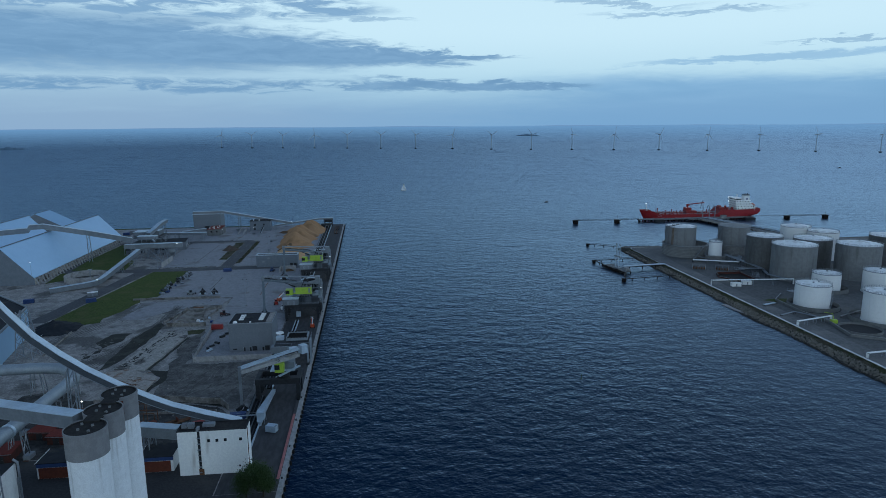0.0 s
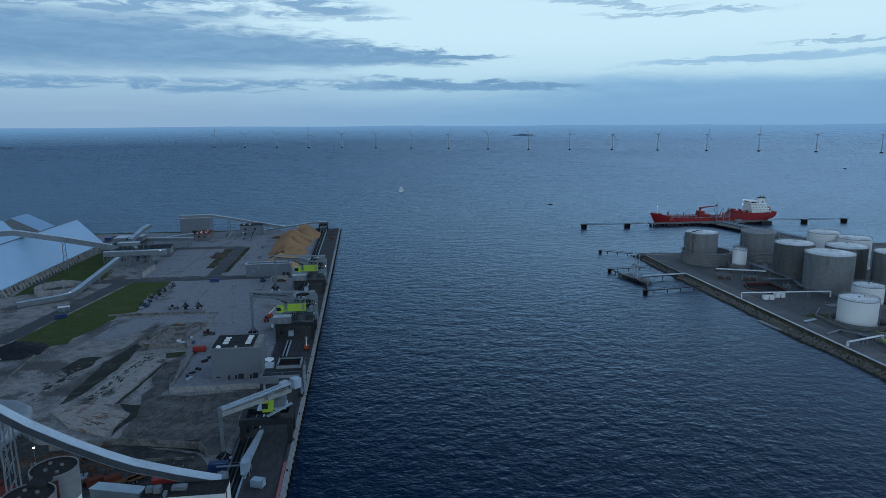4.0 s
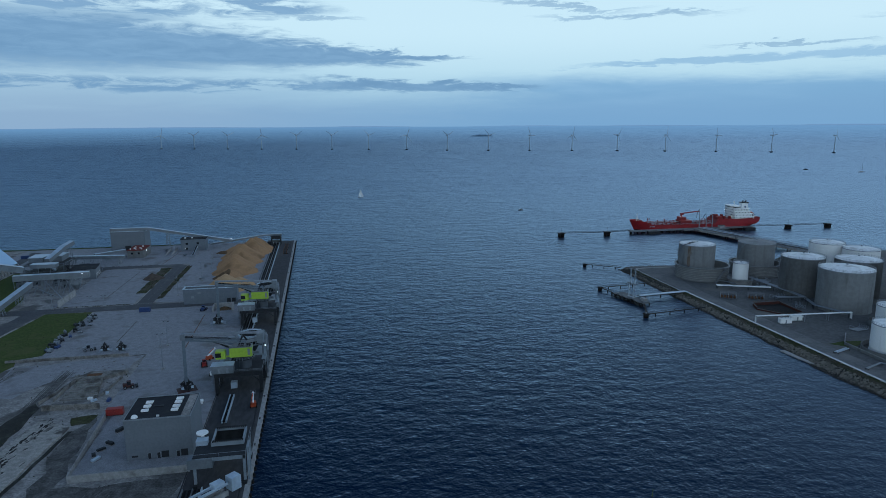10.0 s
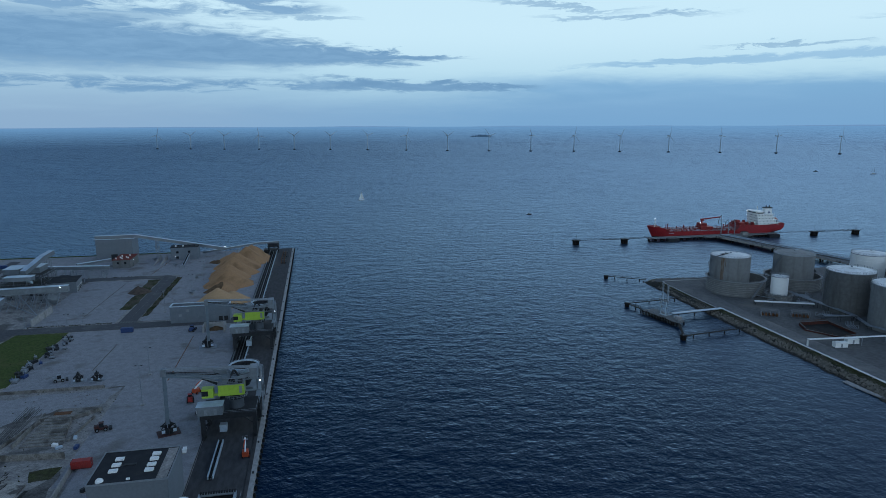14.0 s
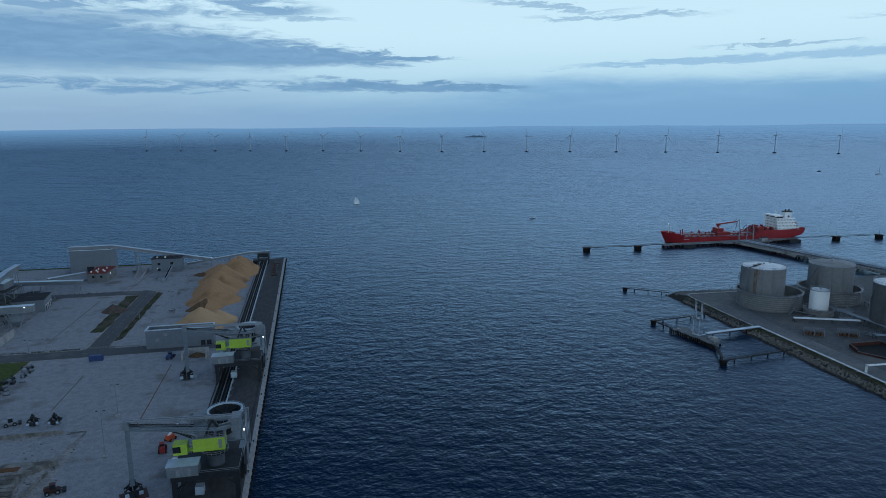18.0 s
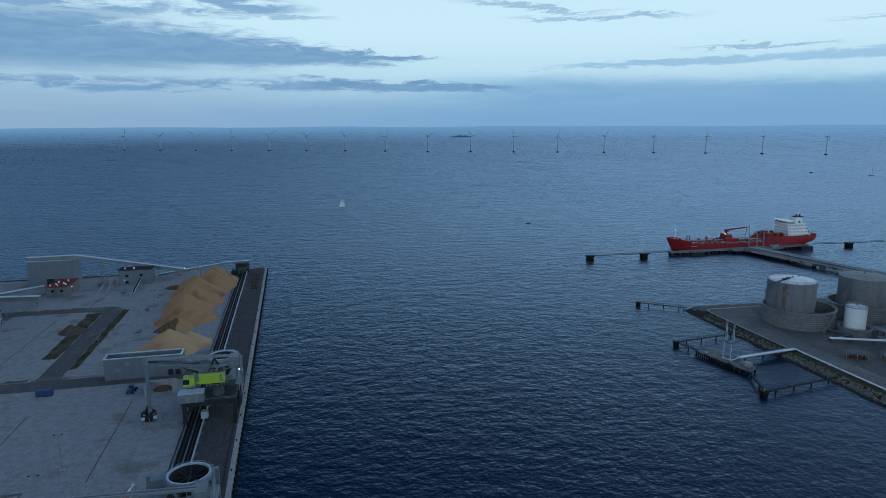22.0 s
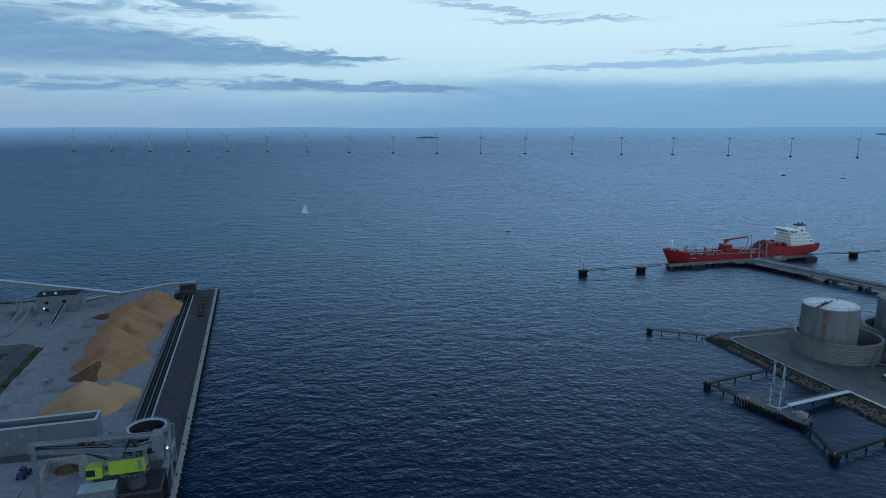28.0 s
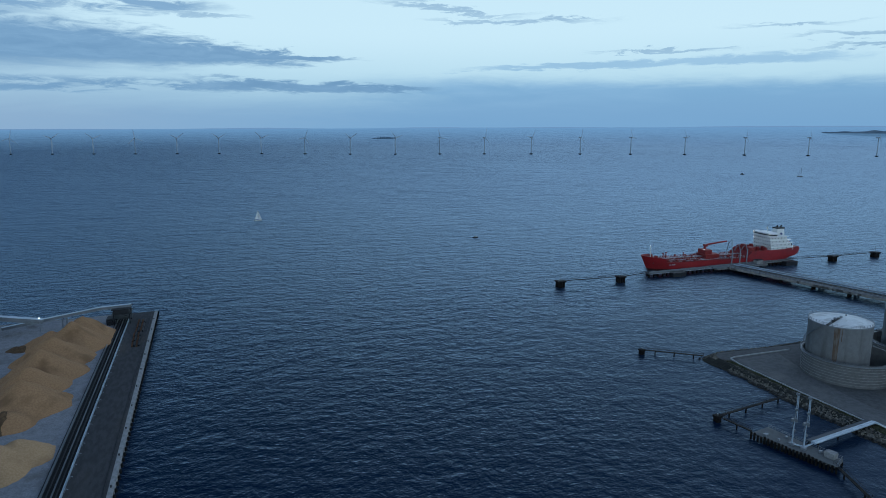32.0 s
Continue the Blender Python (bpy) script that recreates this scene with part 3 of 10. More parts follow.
        for i, p in enumerate(pts):
            d = (pts[min(i + 1, len(pts) - 1)] - pts[max(i - 1, 0)]).normalized()
            s = d.cross(Vector((0, 0, 1)))
            s = s.normalized() if s.length > 1e-3 else Vector((1, 0, 0))
            t = s.cross(d)
            rings.append([p + (s * math.cos(k * math.tau / seg) + t * math.sin(k * math.tau / seg)) * r for k in range(seg)])
        v = [q for ring in rings for q in ring]
        f = [(i * seg + k, i * seg + (k + 1) % seg, (i + 1) * seg + (k + 1) % seg, (i + 1) * seg + k) for i in range(len(pts) - 1) for k in range(seg)]
        f += [tuple(range(seg - 1, -1, -1)), tuple((len(pts) - 1) * seg + k for k in range(seg))]
        return self.add(v, f)

    def duct(self, path, w, h):
        """A box girder along a path, its foot on the path."""
        pts = [Vector(p) for p in path]
        v = []
        for i, p in enumerate(pts):
            d = (pts[min(i + 1, len(pts) - 1)] - pts[max(i - 1, 0)]).normalized()
            s = d.cross(Vector((0, 0, 1))).normalized()
            t = s.cross(d)
            v += [p - s * (w / 2), p + s * (w / 2), p + s * (w / 2) + t * h, p - s * (w / 2) + t * h]
        f = [(4 * i + k, 4 * i + (k + 1) % 4, 4 * i + 4 + (k + 1) % 4, 4 * i + 4 + k) for i in range(len(pts) - 1) for k in range(4)]
        f += [(3, 2, 1, 0), tuple(4 * (len(pts) - 1) + k for k in range(4))]
        return self.add(v, f)

    def mesh(self, name, mat, smooth=0.0):
        me = bpy.data.meshes.new(name)
        me.from_pydata(self.v, [], self.f)
        me.materials.append(mat)
        if smooth:
            me.shade_smooth()
            me.set_sharp_from_angle(angle=radians(smooth))
        me.update()
        return me


def thing(name, label, category, at=(0, 0, 0), rz=0.0, group="", kind=""):
    """The Empty at a thing's base; its parts hang under it."""
    e = new(name)
    e.empty_display_size = 0.5
    e.matrix_world = pose(*at, 0, 0, rz)
    return tagged(e, label, category, group, kind)


def part(name, shape, mat, parent, label="", smooth=0.0, kind="", at=None):
    ob = new(name, shape if isinstance(shape, bpy.types.Mesh) else shape.mesh(name, mat, smooth))
    ob.parent = parent
    if at is not None:
        ob.matrix_basis = at
    return tagged(ob, label, kind=kind)


def solo(name, shape, mat, label, category, kind="", group="", smooth=0.0, at=(0, 0, 0), rz=0.0):
    """A thing of one mesh."""
    ob = new(name, shape.mesh(name, mat, smooth))
    ob.matrix_world = pose(*at, 0, 0, rz)
    return tagged(ob, label, category, group, kind)


def rail_ring(c, r, z, seg=40, h=1.1):
    s = Shape()
    for k in range(seg):
        a, b = k * math.tau / seg, (k + 1) * math.tau / seg
        p, q = (c[0] + r * math.cos(a), c[1] + r * math.sin(a)), (c[0] + r * math.cos(b), c[1] + r * math.sin(b))
        s.beam((*p, z), (*p, z + h), 0.09)
        for zz in (z + h, z + h * 0.5):
            s.beam((*p, zz), (*q, zz), 0.09)
    return s


G = 2.5      # level of the quays above the water


def lettering(text, size, at, mat, parent, name):
    """Flat stencilled characters as one mesh part."""
    cu = bpy.data.curves.new(name, "FONT")
    cu.body, cu.size, cu.extrude, cu.align_x = text, size, 0.02, "CENTER"
    ob = bpy.data.objects.new(name, cu)
    me = bpy.data.meshes.new_from_object(ob)
    bpy.data.objects.remove(ob)
    me.materials.clear()
    me.materials.append(mat)
    return part(name, me, None, parent, "dark painted crane number", at=at)

# ---- sea and land ----
def sea():
    s = Shape()
    cx, cy, seg = 25.0, 80.0, 128
    radii = [0, 150, 400, 800, 1400, 2200, 3000, 3500, 3650, 3800, 3950, 4100, 4250, 4400, 4550, 4700, 4760]
    v = [(cx, cy, 0)]
    for r in radii[1:]:
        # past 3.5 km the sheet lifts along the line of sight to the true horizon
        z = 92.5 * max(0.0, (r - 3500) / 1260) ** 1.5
        v += [(cx + r * math.cos(k * math.tau / seg), cy + r * math.sin(k * math.tau / seg), z) for k in range(seg)]
    f = [(0, 1 + k, 1 + (k + 1) % seg) for k in range(seg)]
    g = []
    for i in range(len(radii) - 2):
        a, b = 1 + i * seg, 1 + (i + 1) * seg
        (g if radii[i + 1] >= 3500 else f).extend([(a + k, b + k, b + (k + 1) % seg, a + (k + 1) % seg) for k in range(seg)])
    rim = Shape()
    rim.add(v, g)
    solo("backdrop", rim, M["hazed_far_water"], "far sea meeting the sky, its pale haze painted as glow", "backdrop", kind="structure", smooth=180)
    s.add(v, f)
    solo("water", s, M["water"], "dark blue-grey rippled sea under an evening sky", "sea", kind="structure", smooth=180)


sea()


def sea_level(r):
    return 92.5 * max(0.0, (r - 3500) / 1260) ** 1.5


def bearing(deg, r):
    a = radians(deg)
    return 25 + r * math.sin(a), 80 + r * math.cos(a)


def island(az, r, length, height, turn, label, seed):
    rnd = random.Random(seed)
    x, y = bearing(az, r)
    s = Shape()
    n = 26
    v = []
    for i in range(n + 1):
        t = i / n * 2 - 1
        w = length * 0.16 * math.sqrt(max(0.0, 1 - t * t)) + 1
        h = height * (0.35 + 0.65 * rnd.random()) * max(0.12, 1 - abs(t) ** 3)
        v += [(t * length / 2, -w, -3), (t * length / 2, -w * 0.6, h * 0.45), (t * length / 2, 0, h), (t * length / 2, w, -3)]
    f = [(4 * i + k, 4 * i + 4 + k, 4 * i + 5 + k, 4 * i + 1 + k) for i in range(n) for k in range(3)]
    s.add(v, f)
    solo("island", s, M["far_land"], label, "island", kind="structure", at=(x, y, sea_level(r)), rz=turn)


island(14.4, 4150, 150, 13, -14, "small low islet with scrub far out at sea", 3)
island(-29.5, 3680, 330, 16, 28, "low dark island at the edge of the bay", 5)
island(56.0, 4480, 1250, 17, -56, "long flat wooded island far out at sea", 8)


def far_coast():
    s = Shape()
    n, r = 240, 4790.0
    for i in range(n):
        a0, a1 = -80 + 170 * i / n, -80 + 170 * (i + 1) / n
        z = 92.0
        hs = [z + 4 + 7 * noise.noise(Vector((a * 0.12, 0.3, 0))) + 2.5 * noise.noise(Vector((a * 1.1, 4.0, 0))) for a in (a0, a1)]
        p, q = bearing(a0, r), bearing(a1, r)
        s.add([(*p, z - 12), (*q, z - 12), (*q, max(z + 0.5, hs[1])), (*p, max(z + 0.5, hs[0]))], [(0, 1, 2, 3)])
    solo("backdrop", s, M["coast"], "thin line of far coast on the horizon, glowing in haze colour", "backdrop", kind="structure")


far_coast()

# left bank: one block of land behind a straight quay wall
LEFT = [(-0.6, -260), (-0.6, 655.4), (-95, 655.0), (-170, 654), (-245, 655), (-300, 668), (-380, 700), (-480, 745), (-700, 760), (-900, 700), (-900, -260)]
solo("ground", Shape().prism(LEFT, -4, G), M["soil"], "bare sandy harbour ground behind the quay", "ground", kind="structure")
RIGHT = [(258, -260), (258, 474), (262, 478), (300, 475), (392, 474), (400, 486), (470, 492), (760, 500), (760, -260)]
solo("ground", Shape().prism(RIGHT, -4, G), M["gravel_yard"], "dark gravel ground of the tank farm", "ground", kind="structure")


def ragged(poly, amp, step=5.0, seed=0.0):
    """The outline of a patch of bare ground, worn uneven."""
    out = []
    for i, a in enumerate(poly):
        b = poly[(i + 1) % len(poly)]
        n = max(1, int(math.dist(a, b) / step))
        for k in range(n):
            x, y = a[0] + (b[0] - a[0]) * k / n, a[1] + (b[1] - a[1]) * k / n
            out.append((x + amp * noise.noise(Vector((x * 0.11, y * 0.11, seed))) * 2, y + amp * noise.noise(Vector((x * 0.11, y * 0.11, seed + 9))) * 2))
    return out


def patch(name, poly, mat, label, lift=0.03, category="pavement"):
    return solo(name, Shape().prism(poly, G - 0.3, G + lift), mat, label, category, kind="structure")


def rect(x0, y0, x1, y1):
    return [(x0, y0), (x1, y0), (x1, y1), (x0, y1)]


patch("pavement", rect(-20.5, 105, -1.6, 655), M["apron"], "worn brownish asphalt quay apron", 0.05)
patch("pavement", rect(-111.5, 344.5, -20.9, 428.6), M["concrete"], "wide pale concrete storage yard", 0.06)
patch("pavement", rect(-62, 262, -20.9, 344.3), M["concrete"], "pale concrete yard beside the cranes", 0.05)
patch("pavement", [(-141.5, 443.5), (-93.5, 441.5), (-93.5, 549), (-141.5, 552)], M["concrete"], "empty pale concrete pad", 0.06)
patch("pavement", [(-80.5, 444), (-20.9, 441.5), (-20.9, 653), (-80.5, 653)], M["concrete"], "concrete yard under the wood chip heaps", 0.06)
patch("road", [(-91.5 + 9.5 * math.cos(radians(a_)), 553.5 + 9.3 * math.sin(radians(a_))) for a_ in range(0, 91, 10)] + [(-91.5, 553.5)], M["road"], "rounded asphalt bend of the yard road", 0.095, "road")
patch("pavement", [(-235, 563.5), (-80.8, 563.5), (-80.8, 652), (-235, 652)], M["concrete"], "concrete ground round the transfer buildings", 0.05)
patch("pavement", rect(-57, 224.4, -20.9, 277), M["concrete"], "concrete yard of the grey building", 0.9)
patch("road", rect(-165, 429.5, -21.2, 440.5), M["road"], "asphalt road across the harbour yard", 0.09, "road")
patch("road", [(-91.5, 440.7), (-82.0, 440.7), (-82.0, 553.5), (-91.5, 553.5)], M["road"], "asphalt road between grass verges", 0.09, "road")
patch("road", rect(-240, 553.5, -91.7, 562.8), M["road"], "asphalt road behind the concrete pad", 0.09, "road")
patch("road", [(-141, 429.3), (-152, 429.3), (-170, 300), (-159, 300)], M["road"], "asphalt road past the round basin", 0.09, "road")
patch("road", [(-165.2, 429.5), (-165.2, 440.5), (-205, 443), (-220, 640), (-228, 640), (-213, 434)], M["road"], "asphalt road along the storage shed", 0.08, "road")
patch("grass", [(-139, 429.0), (-113, 428.8), (-112, 352)] + ragged([(-127, 346), (-119, 338), (-124, 322), (-129, 296), (-150, 284), (-158, 300)], 2.0, 4.0)[:-4] + [(-157, 302)], M["grass"], "strip of rough green grass", 0.12, "grass")
patch("grass", ragged([(-98.5, 470), (-92, 470), (-92, 550), (-100, 550), (-99, 520)], 0.7, 3.0, 8.0), M["weeds"], "grass verge of the road", 0.13, "grass")
patch("grass", ragged([(-81.6, 452), (-78.5, 455), (-77.5, 552), (-81.6, 556)], 0.5, 2.5, 9.0), M["weeds"], "narrow grass verge with tufts", 0.13, "grass")
patch("grass", [(-205, 400), (-164, 441), (-167, 470), (-206, 560), (-209, 440)], M["grass"], "rough grass beside the storage shed", 0.06, "grass")
patch("grass", [(-450, 655), (-245, 652.5), (-170, 652.2), (-96, 652.2), (-96, 654.4), (-170, 653.6), (-246, 654.5), (-300, 667), (-380, 698), (-450, 720)], M["grass"], "grass bank along the far shore", 0.5, "grass")
patch("ground", ragged([(-66, 215), (-64, 182), (-24, 168), (-23, 221), (-59, 221), (-63, 274), (-69, 262)], 1.3, 4.0), M["mud"], "dark muddy ground with wheel tracks", 0.04, "ground")
patch("pavement", ragged([(-118, 338), (-118, 300), (-104, 300), (-92, 318), (-66, 326), (-63, 343)], 1.5, 4.0, 2.0), M["concrete"], "dusty broken concrete ground", 0.035)
WET = (([(-91.9, 291.7), (-98.0, 264.5), (-98.2, 218), (-92.9, 225.8), (-89, 255), (-87.6, 286)], 0.9, "dark wet ditch beside the old floor slab"),
       ([(-113.8, 258.8), (-111.4, 273.3), (-101.6, 273.3), (-103.6, 261.2), (-107.8, 249.2)], 1.6, "dark wet patch on pale soil"),
       ([(-110, 246), (-107.8, 248.5), (-107.2, 243), (-110.5, 240.5)], 0.8, "small dark puddle on pale soil"),
       ([(-111.5, 239), (-109.6, 240), (-109.2, 236), (-112, 234.6)], 0.7, "small dark puddle on pale soil"),
       ([(-74.4, 215), (-65.2, 214), (-63.2, 200.8), (-67.8, 185.9), (-66.8, 205.8)], 0.7, "dark overgrown gully at the slab corner"),
       ([(-57, 178.3), (-34.5, 180), (-32, 171), (-44, 175.0)], 0.5, "dark rubble pit between concrete walls"),
       # narrow dark line beside the slab's edge
       ([(-69.6, 262), (-68.2, 262), (-74.2, 216), (-75.6, 216)], 0.3, "thin dark strip along the old floor slab"))
for k_, (poly_, amp_, lab_) in enumerate(WET):
    patch("ground", ragged(poly_, amp_, 2.2, 3.0 + k_), M["wet"], lab_, 0.07, "ground")
patch("grass", ragged([(-72.9, 274), (-63.4, 275.5), (-63.6, 268), (-69.5, 266)], 0.7, 2.0, 4.0), M["weeds"], "patch of weeds beside the yard wall", 0.09, "grass")
patch("pavement", rect(-110, 40, -20.9, 134), M["asphalt"], "dark asphalt yard between the works buildings", 0.04)
patch("pavement", ragged([(-150, 134.2), (-64, 134.2), (-62, 160), (-74, 172), (-96, 184), (-150, 189)], 1.5, 4.0, 6.0), M["asphalt"], "dark oily ground of the old works", 0.04)
patch("ground", ragged([(-118, 192), (-102.5, 195.5), (-89.4, 182.8), (-78.6, 181.5), (-68.5, 184.0), (-56.3, 177.5), (-52, 176.5), (-34, 169.5), (-23, 157), (-21.5, 134.4), (-118, 134.4)], 0.8, 3.0, 12.0), M["works_earth"], "dark oily earth of the works yard", 0.055, "ground")
patch("pavement", [(-28, 60), (-1.6, 60), (-1.6, 104.8), (-28, 104.8)], M["apron"], "worn asphalt quay apron", 0.05)
patch("grass", [(262.6, 60), (262.6, 397), (260, 399), (260.2, 430), (261.2, 467)] + [(258.3 + 0.8 * noise.noise(Vector((0, y * 0.06, 3))), y) for y in range(470, 59, -5)], M["weeds"], "weedy grass strip above the rock bank", 0.10, "grass")
patch("road", [(263.2, 60), (275, 60), (273, 400), (277, 430), (290, 468), (262.8, 467), (261.4, 430)], M["track"], "worn asphalt track of the tank farm", 0.06, "road")


# quay wall, cap and fenders
def quay():
    q = thing("quay_wall", "long grey concrete quay wall with black rubber fenders", "quay", kind="structure")
    part("wall", Shape().box(-0.6, 40, -6, -0.15, 655.4, 1.9), M["old_concrete"], q)
    part("end_wall", Shape().box(-95, 655.4, -6, -0.15, 655.8, 1.9), M["old_concrete"], q)
    cap = Shape().box(-1.6, 0, 0.0, 0.0, 9.94, 0.62).mesh("cap_block", M["pale_concrete"])
    for i in range(62):
        part("cap_block", cap, None, q, at=pose(0, 36 + i * 10.0, 1.92))
    f = Shape()
    f.lathe([(0.22, -0.7), (0.40, -0.6), (0.44, 0), (0.40, 0.6), (0.22, 0.7)], seg=10, close=True)
    fm = f.mesh("fender", M["rubber"], 40)
    for i in range(150):
        part("fender", fm, None, q, at=pose(0.40, 60 + i * 4.0, 1.2))
    b = Shape()
    b.lathe([(0.22, 0), (0.2, 0.35), (0.34, 0.5), (0.34, 0.62), (0.1, 0.7), (0, 0.7)], seg=10)
    bm_ = b.mesh("bollard", M["dark_steel"], 40)
    for i in range(28):
        part("bollard", bm_, None, q, at=pose(-0.9, 70 + i * 21.0, 2.54))
    return q


quay()
red_line = patch("pavement", rect(-2.9, 112, -1.75, 160), M["pink"], "faded red painted strip along the quay edge", 0.065)


# rock bank of the tank farm
def stone(seed):
    r = random.Random(seed)
    s = Shape()
    n = 6
    v = [(0, 0, -0.55)]
    for z, k in ((-0.3, 0.85), (0.25, 0.8)):
        v += [(math.cos(i * math.tau / n + z) * k * r.uniform(0.7, 1.1), math.sin(i * math.tau / n + z) * k * r.uniform(0.7, 1.1), z + r.uniform(-0.1, 0.1)) for i in range(n)]
    v.append((r.uniform(-0.2, 0.2), r.uniform(-0.2, 0.2), 0.6))
    f = [(0, 1 + (i + 1) % n, 1 + i) for i in range(n)]
    f += [(1 + i, 1 + (i + 1) % n, 7 + (i + 1) % n, 7 + i) for i in range(n)]
    f += [(7 + i, 7 + (i + 1) % n, 13) for i in range(n)]
    return v, f


def bank_foot(y):
    """Where the stones meet the water."""
    return 252.6 + 1.7 * noise.noise(Vector((y * 0.03, 0, 5))) + 1.1 * noise.noise(Vector((y * 0.12, 0, 9))) - 2.6 * math.exp(-((y - 262) / 16) ** 2)


def bank():
    b = thing("rock_bank", "bank of grey-brown riprap boulders, wet and black at the water", "rock bank", kind="structure")
    base = Shape()
    v = []
    ys = list(range(-60, 480, 3))
    for y in ys:
        x = bank_foot(y)
        v += [(x - 2.0, y, -1.6), (x + 0.8, y, 0.1), (256.6, y, 1.9), (258.3, y, 2.42)]
    base.add(v, [(4 * i + k, 4 * i + k + 1, 4 * i + 5 + k, 4 * i + 4 + k) for i in range(len(ys) - 1) for k in range(3)])
    part("slope", base, M["wet"], b, "dark wet slope between the stones")
    tip = Shape()
    tv = []
    pts = [(252, 474, 0), (252, 480, 0), (262, 484.5, 0), (300, 481, 0), (390, 480, 0), (398, 492, 0), (470, 498, 0), (700, 506, 0)]
    inn = [(258.2, 472), (258.2, 476), (264, 478.4), (300, 475.3), (391, 474.3), (400, 486.3), (470, 492.3), (700, 499)]
    for (x, y, _), (u, w) in zip(pts, inn):
        tv += [(x, y, -1.5), (u, w, 2.4)]
    tip.add(tv, [(2 * i, 2 * i + 1, 2 * i + 3, 2 * i + 2) for i in range(len(pts) - 1)])
    part("slope", tip, M["wet"], b)
    dry, damp = [], []
    for k in range(6):
        v, f = stone(k)
        dry.append(Shape().add(v, f).mesh("stone", M["rock"]))
        damp.append(Shape().add(v, f).mesh("stone", M["wet_rock"]))
    r = random.Random(4)
    rest, wet = Shape(), Shape()
    for i in range(6600):
        y = r.uniform(100, 482)
        t = r.random() ** 1.1
        x0 = bank_foot(y)
        edge = 259.2 if y > 396 else 257.8
        x = x0 - 0.5 + t * (edge - x0)
        z = -0.15 + 2.6 * (x - x0) / (edge - x0)
        k = r.uniform(0.28, 0.95) * (1.15 - 0.35 * t)
        if y > 462:
            x += (y - 462) * r.uniform(0, 2.4)
            z = min(z, 1.8 - max(0.0, y - 472) * 0.22)
        m = pose(x, y, z, r.uniform(0, 360), r.uniform(0, 360), r.uniform(0, 360)) @ Matrix.Diagonal((k * 1.2, k, k * 0.8, 1))
        low = z < 0.28
        if 385 < y < 422 and i % 3 == 0:
            part("stone", (damp if low else dry)[i % 6], None, b, at=m)
        else:
            v, f = stone(i % 6)
            (wet if low else rest).add([m @ Vector(p) for p in v], f)
    for i in range(900):
        x = r.uniform(256, 400)
        y = 478 + (1 - (x - 258) / 142) * 1.5 + r.uniform(-1.5, 3.5)
        k = r.uniform(0.35, 0.8)
        z = 1.7 - (y - 477) * 0.42
        m = pose(x, y, z, r.uniform(0, 360), r.uniform(0, 360), r.uniform(0, 360)) @ Matrix.Diagonal((k * 1.2, k, k * 0.8, 1))
        v, f = stone(i % 6)
        (wet if z < 0.4 else rest).add([m @ Vector(p) for p in v], f)
    for i in range(420):
        k = r.randrange(3)
        u, w = r.random(), r.uniform(0.12, 1.0)
        o = Vector(pts[k]).lerp(Vector(pts[k + 1]), u)
        n = Vector((*inn[k], 0)).lerp(Vector((*inn[k + 1], 0)), u)
        p = o.lerp(n, w)
        q = r.uniform(0.3, 0.85)
        z = -1.4 + 3.9 * w
        m = pose(p.x, p.y, z, r.uniform(0, 360), r.uniform(0, 360), r.uniform(0, 360)) @ Matrix.Diagonal((q * 1.2, q, q * 0.8, 1))
        v, f = stone(i % 6)
        (wet if z < 0.4 else rest).add([m @ Vector(c) for c in v], f)
    verge = Shape()
    vv = []
    for i, y in enumerate(range(60, 399, 2)):
        w = 257.5 + 1.0 * noise.noise(Vector((y * 0.11, 2, 1))) + 0.9 * noise.noise(Vector((y * 0.5, 7, 1)))
        zs = 1.75 + 0.3 * (w - 256.6)
        vv += [(w - 0.3, y, zs - 0.5), (w, y, zs + 0.3), ((w + 258.9) / 2, y, (zs + 3.0) / 2 + 0.22 * noise.noise(Vector((y * 0.7, 1, 4)))), (258.9, y, 2.66)]
    verge.add(vv, [(4 * i + k, 4 * i + k + 1, 4 * i + 5 + k, 4 * i + 4 + k) for i in range(len(vv) // 4 - 1) for k in range(3)])
    part("verge", verge, M["weeds"], b, "ragged weedy verge")
    part("dry_stone_bed", rest, M["rock"], b, kind="stuff")
    part("wet_stone_bed", wet, M["wet_rock"], b, "black wet stones at the waterline", kind="stuff")


bank()

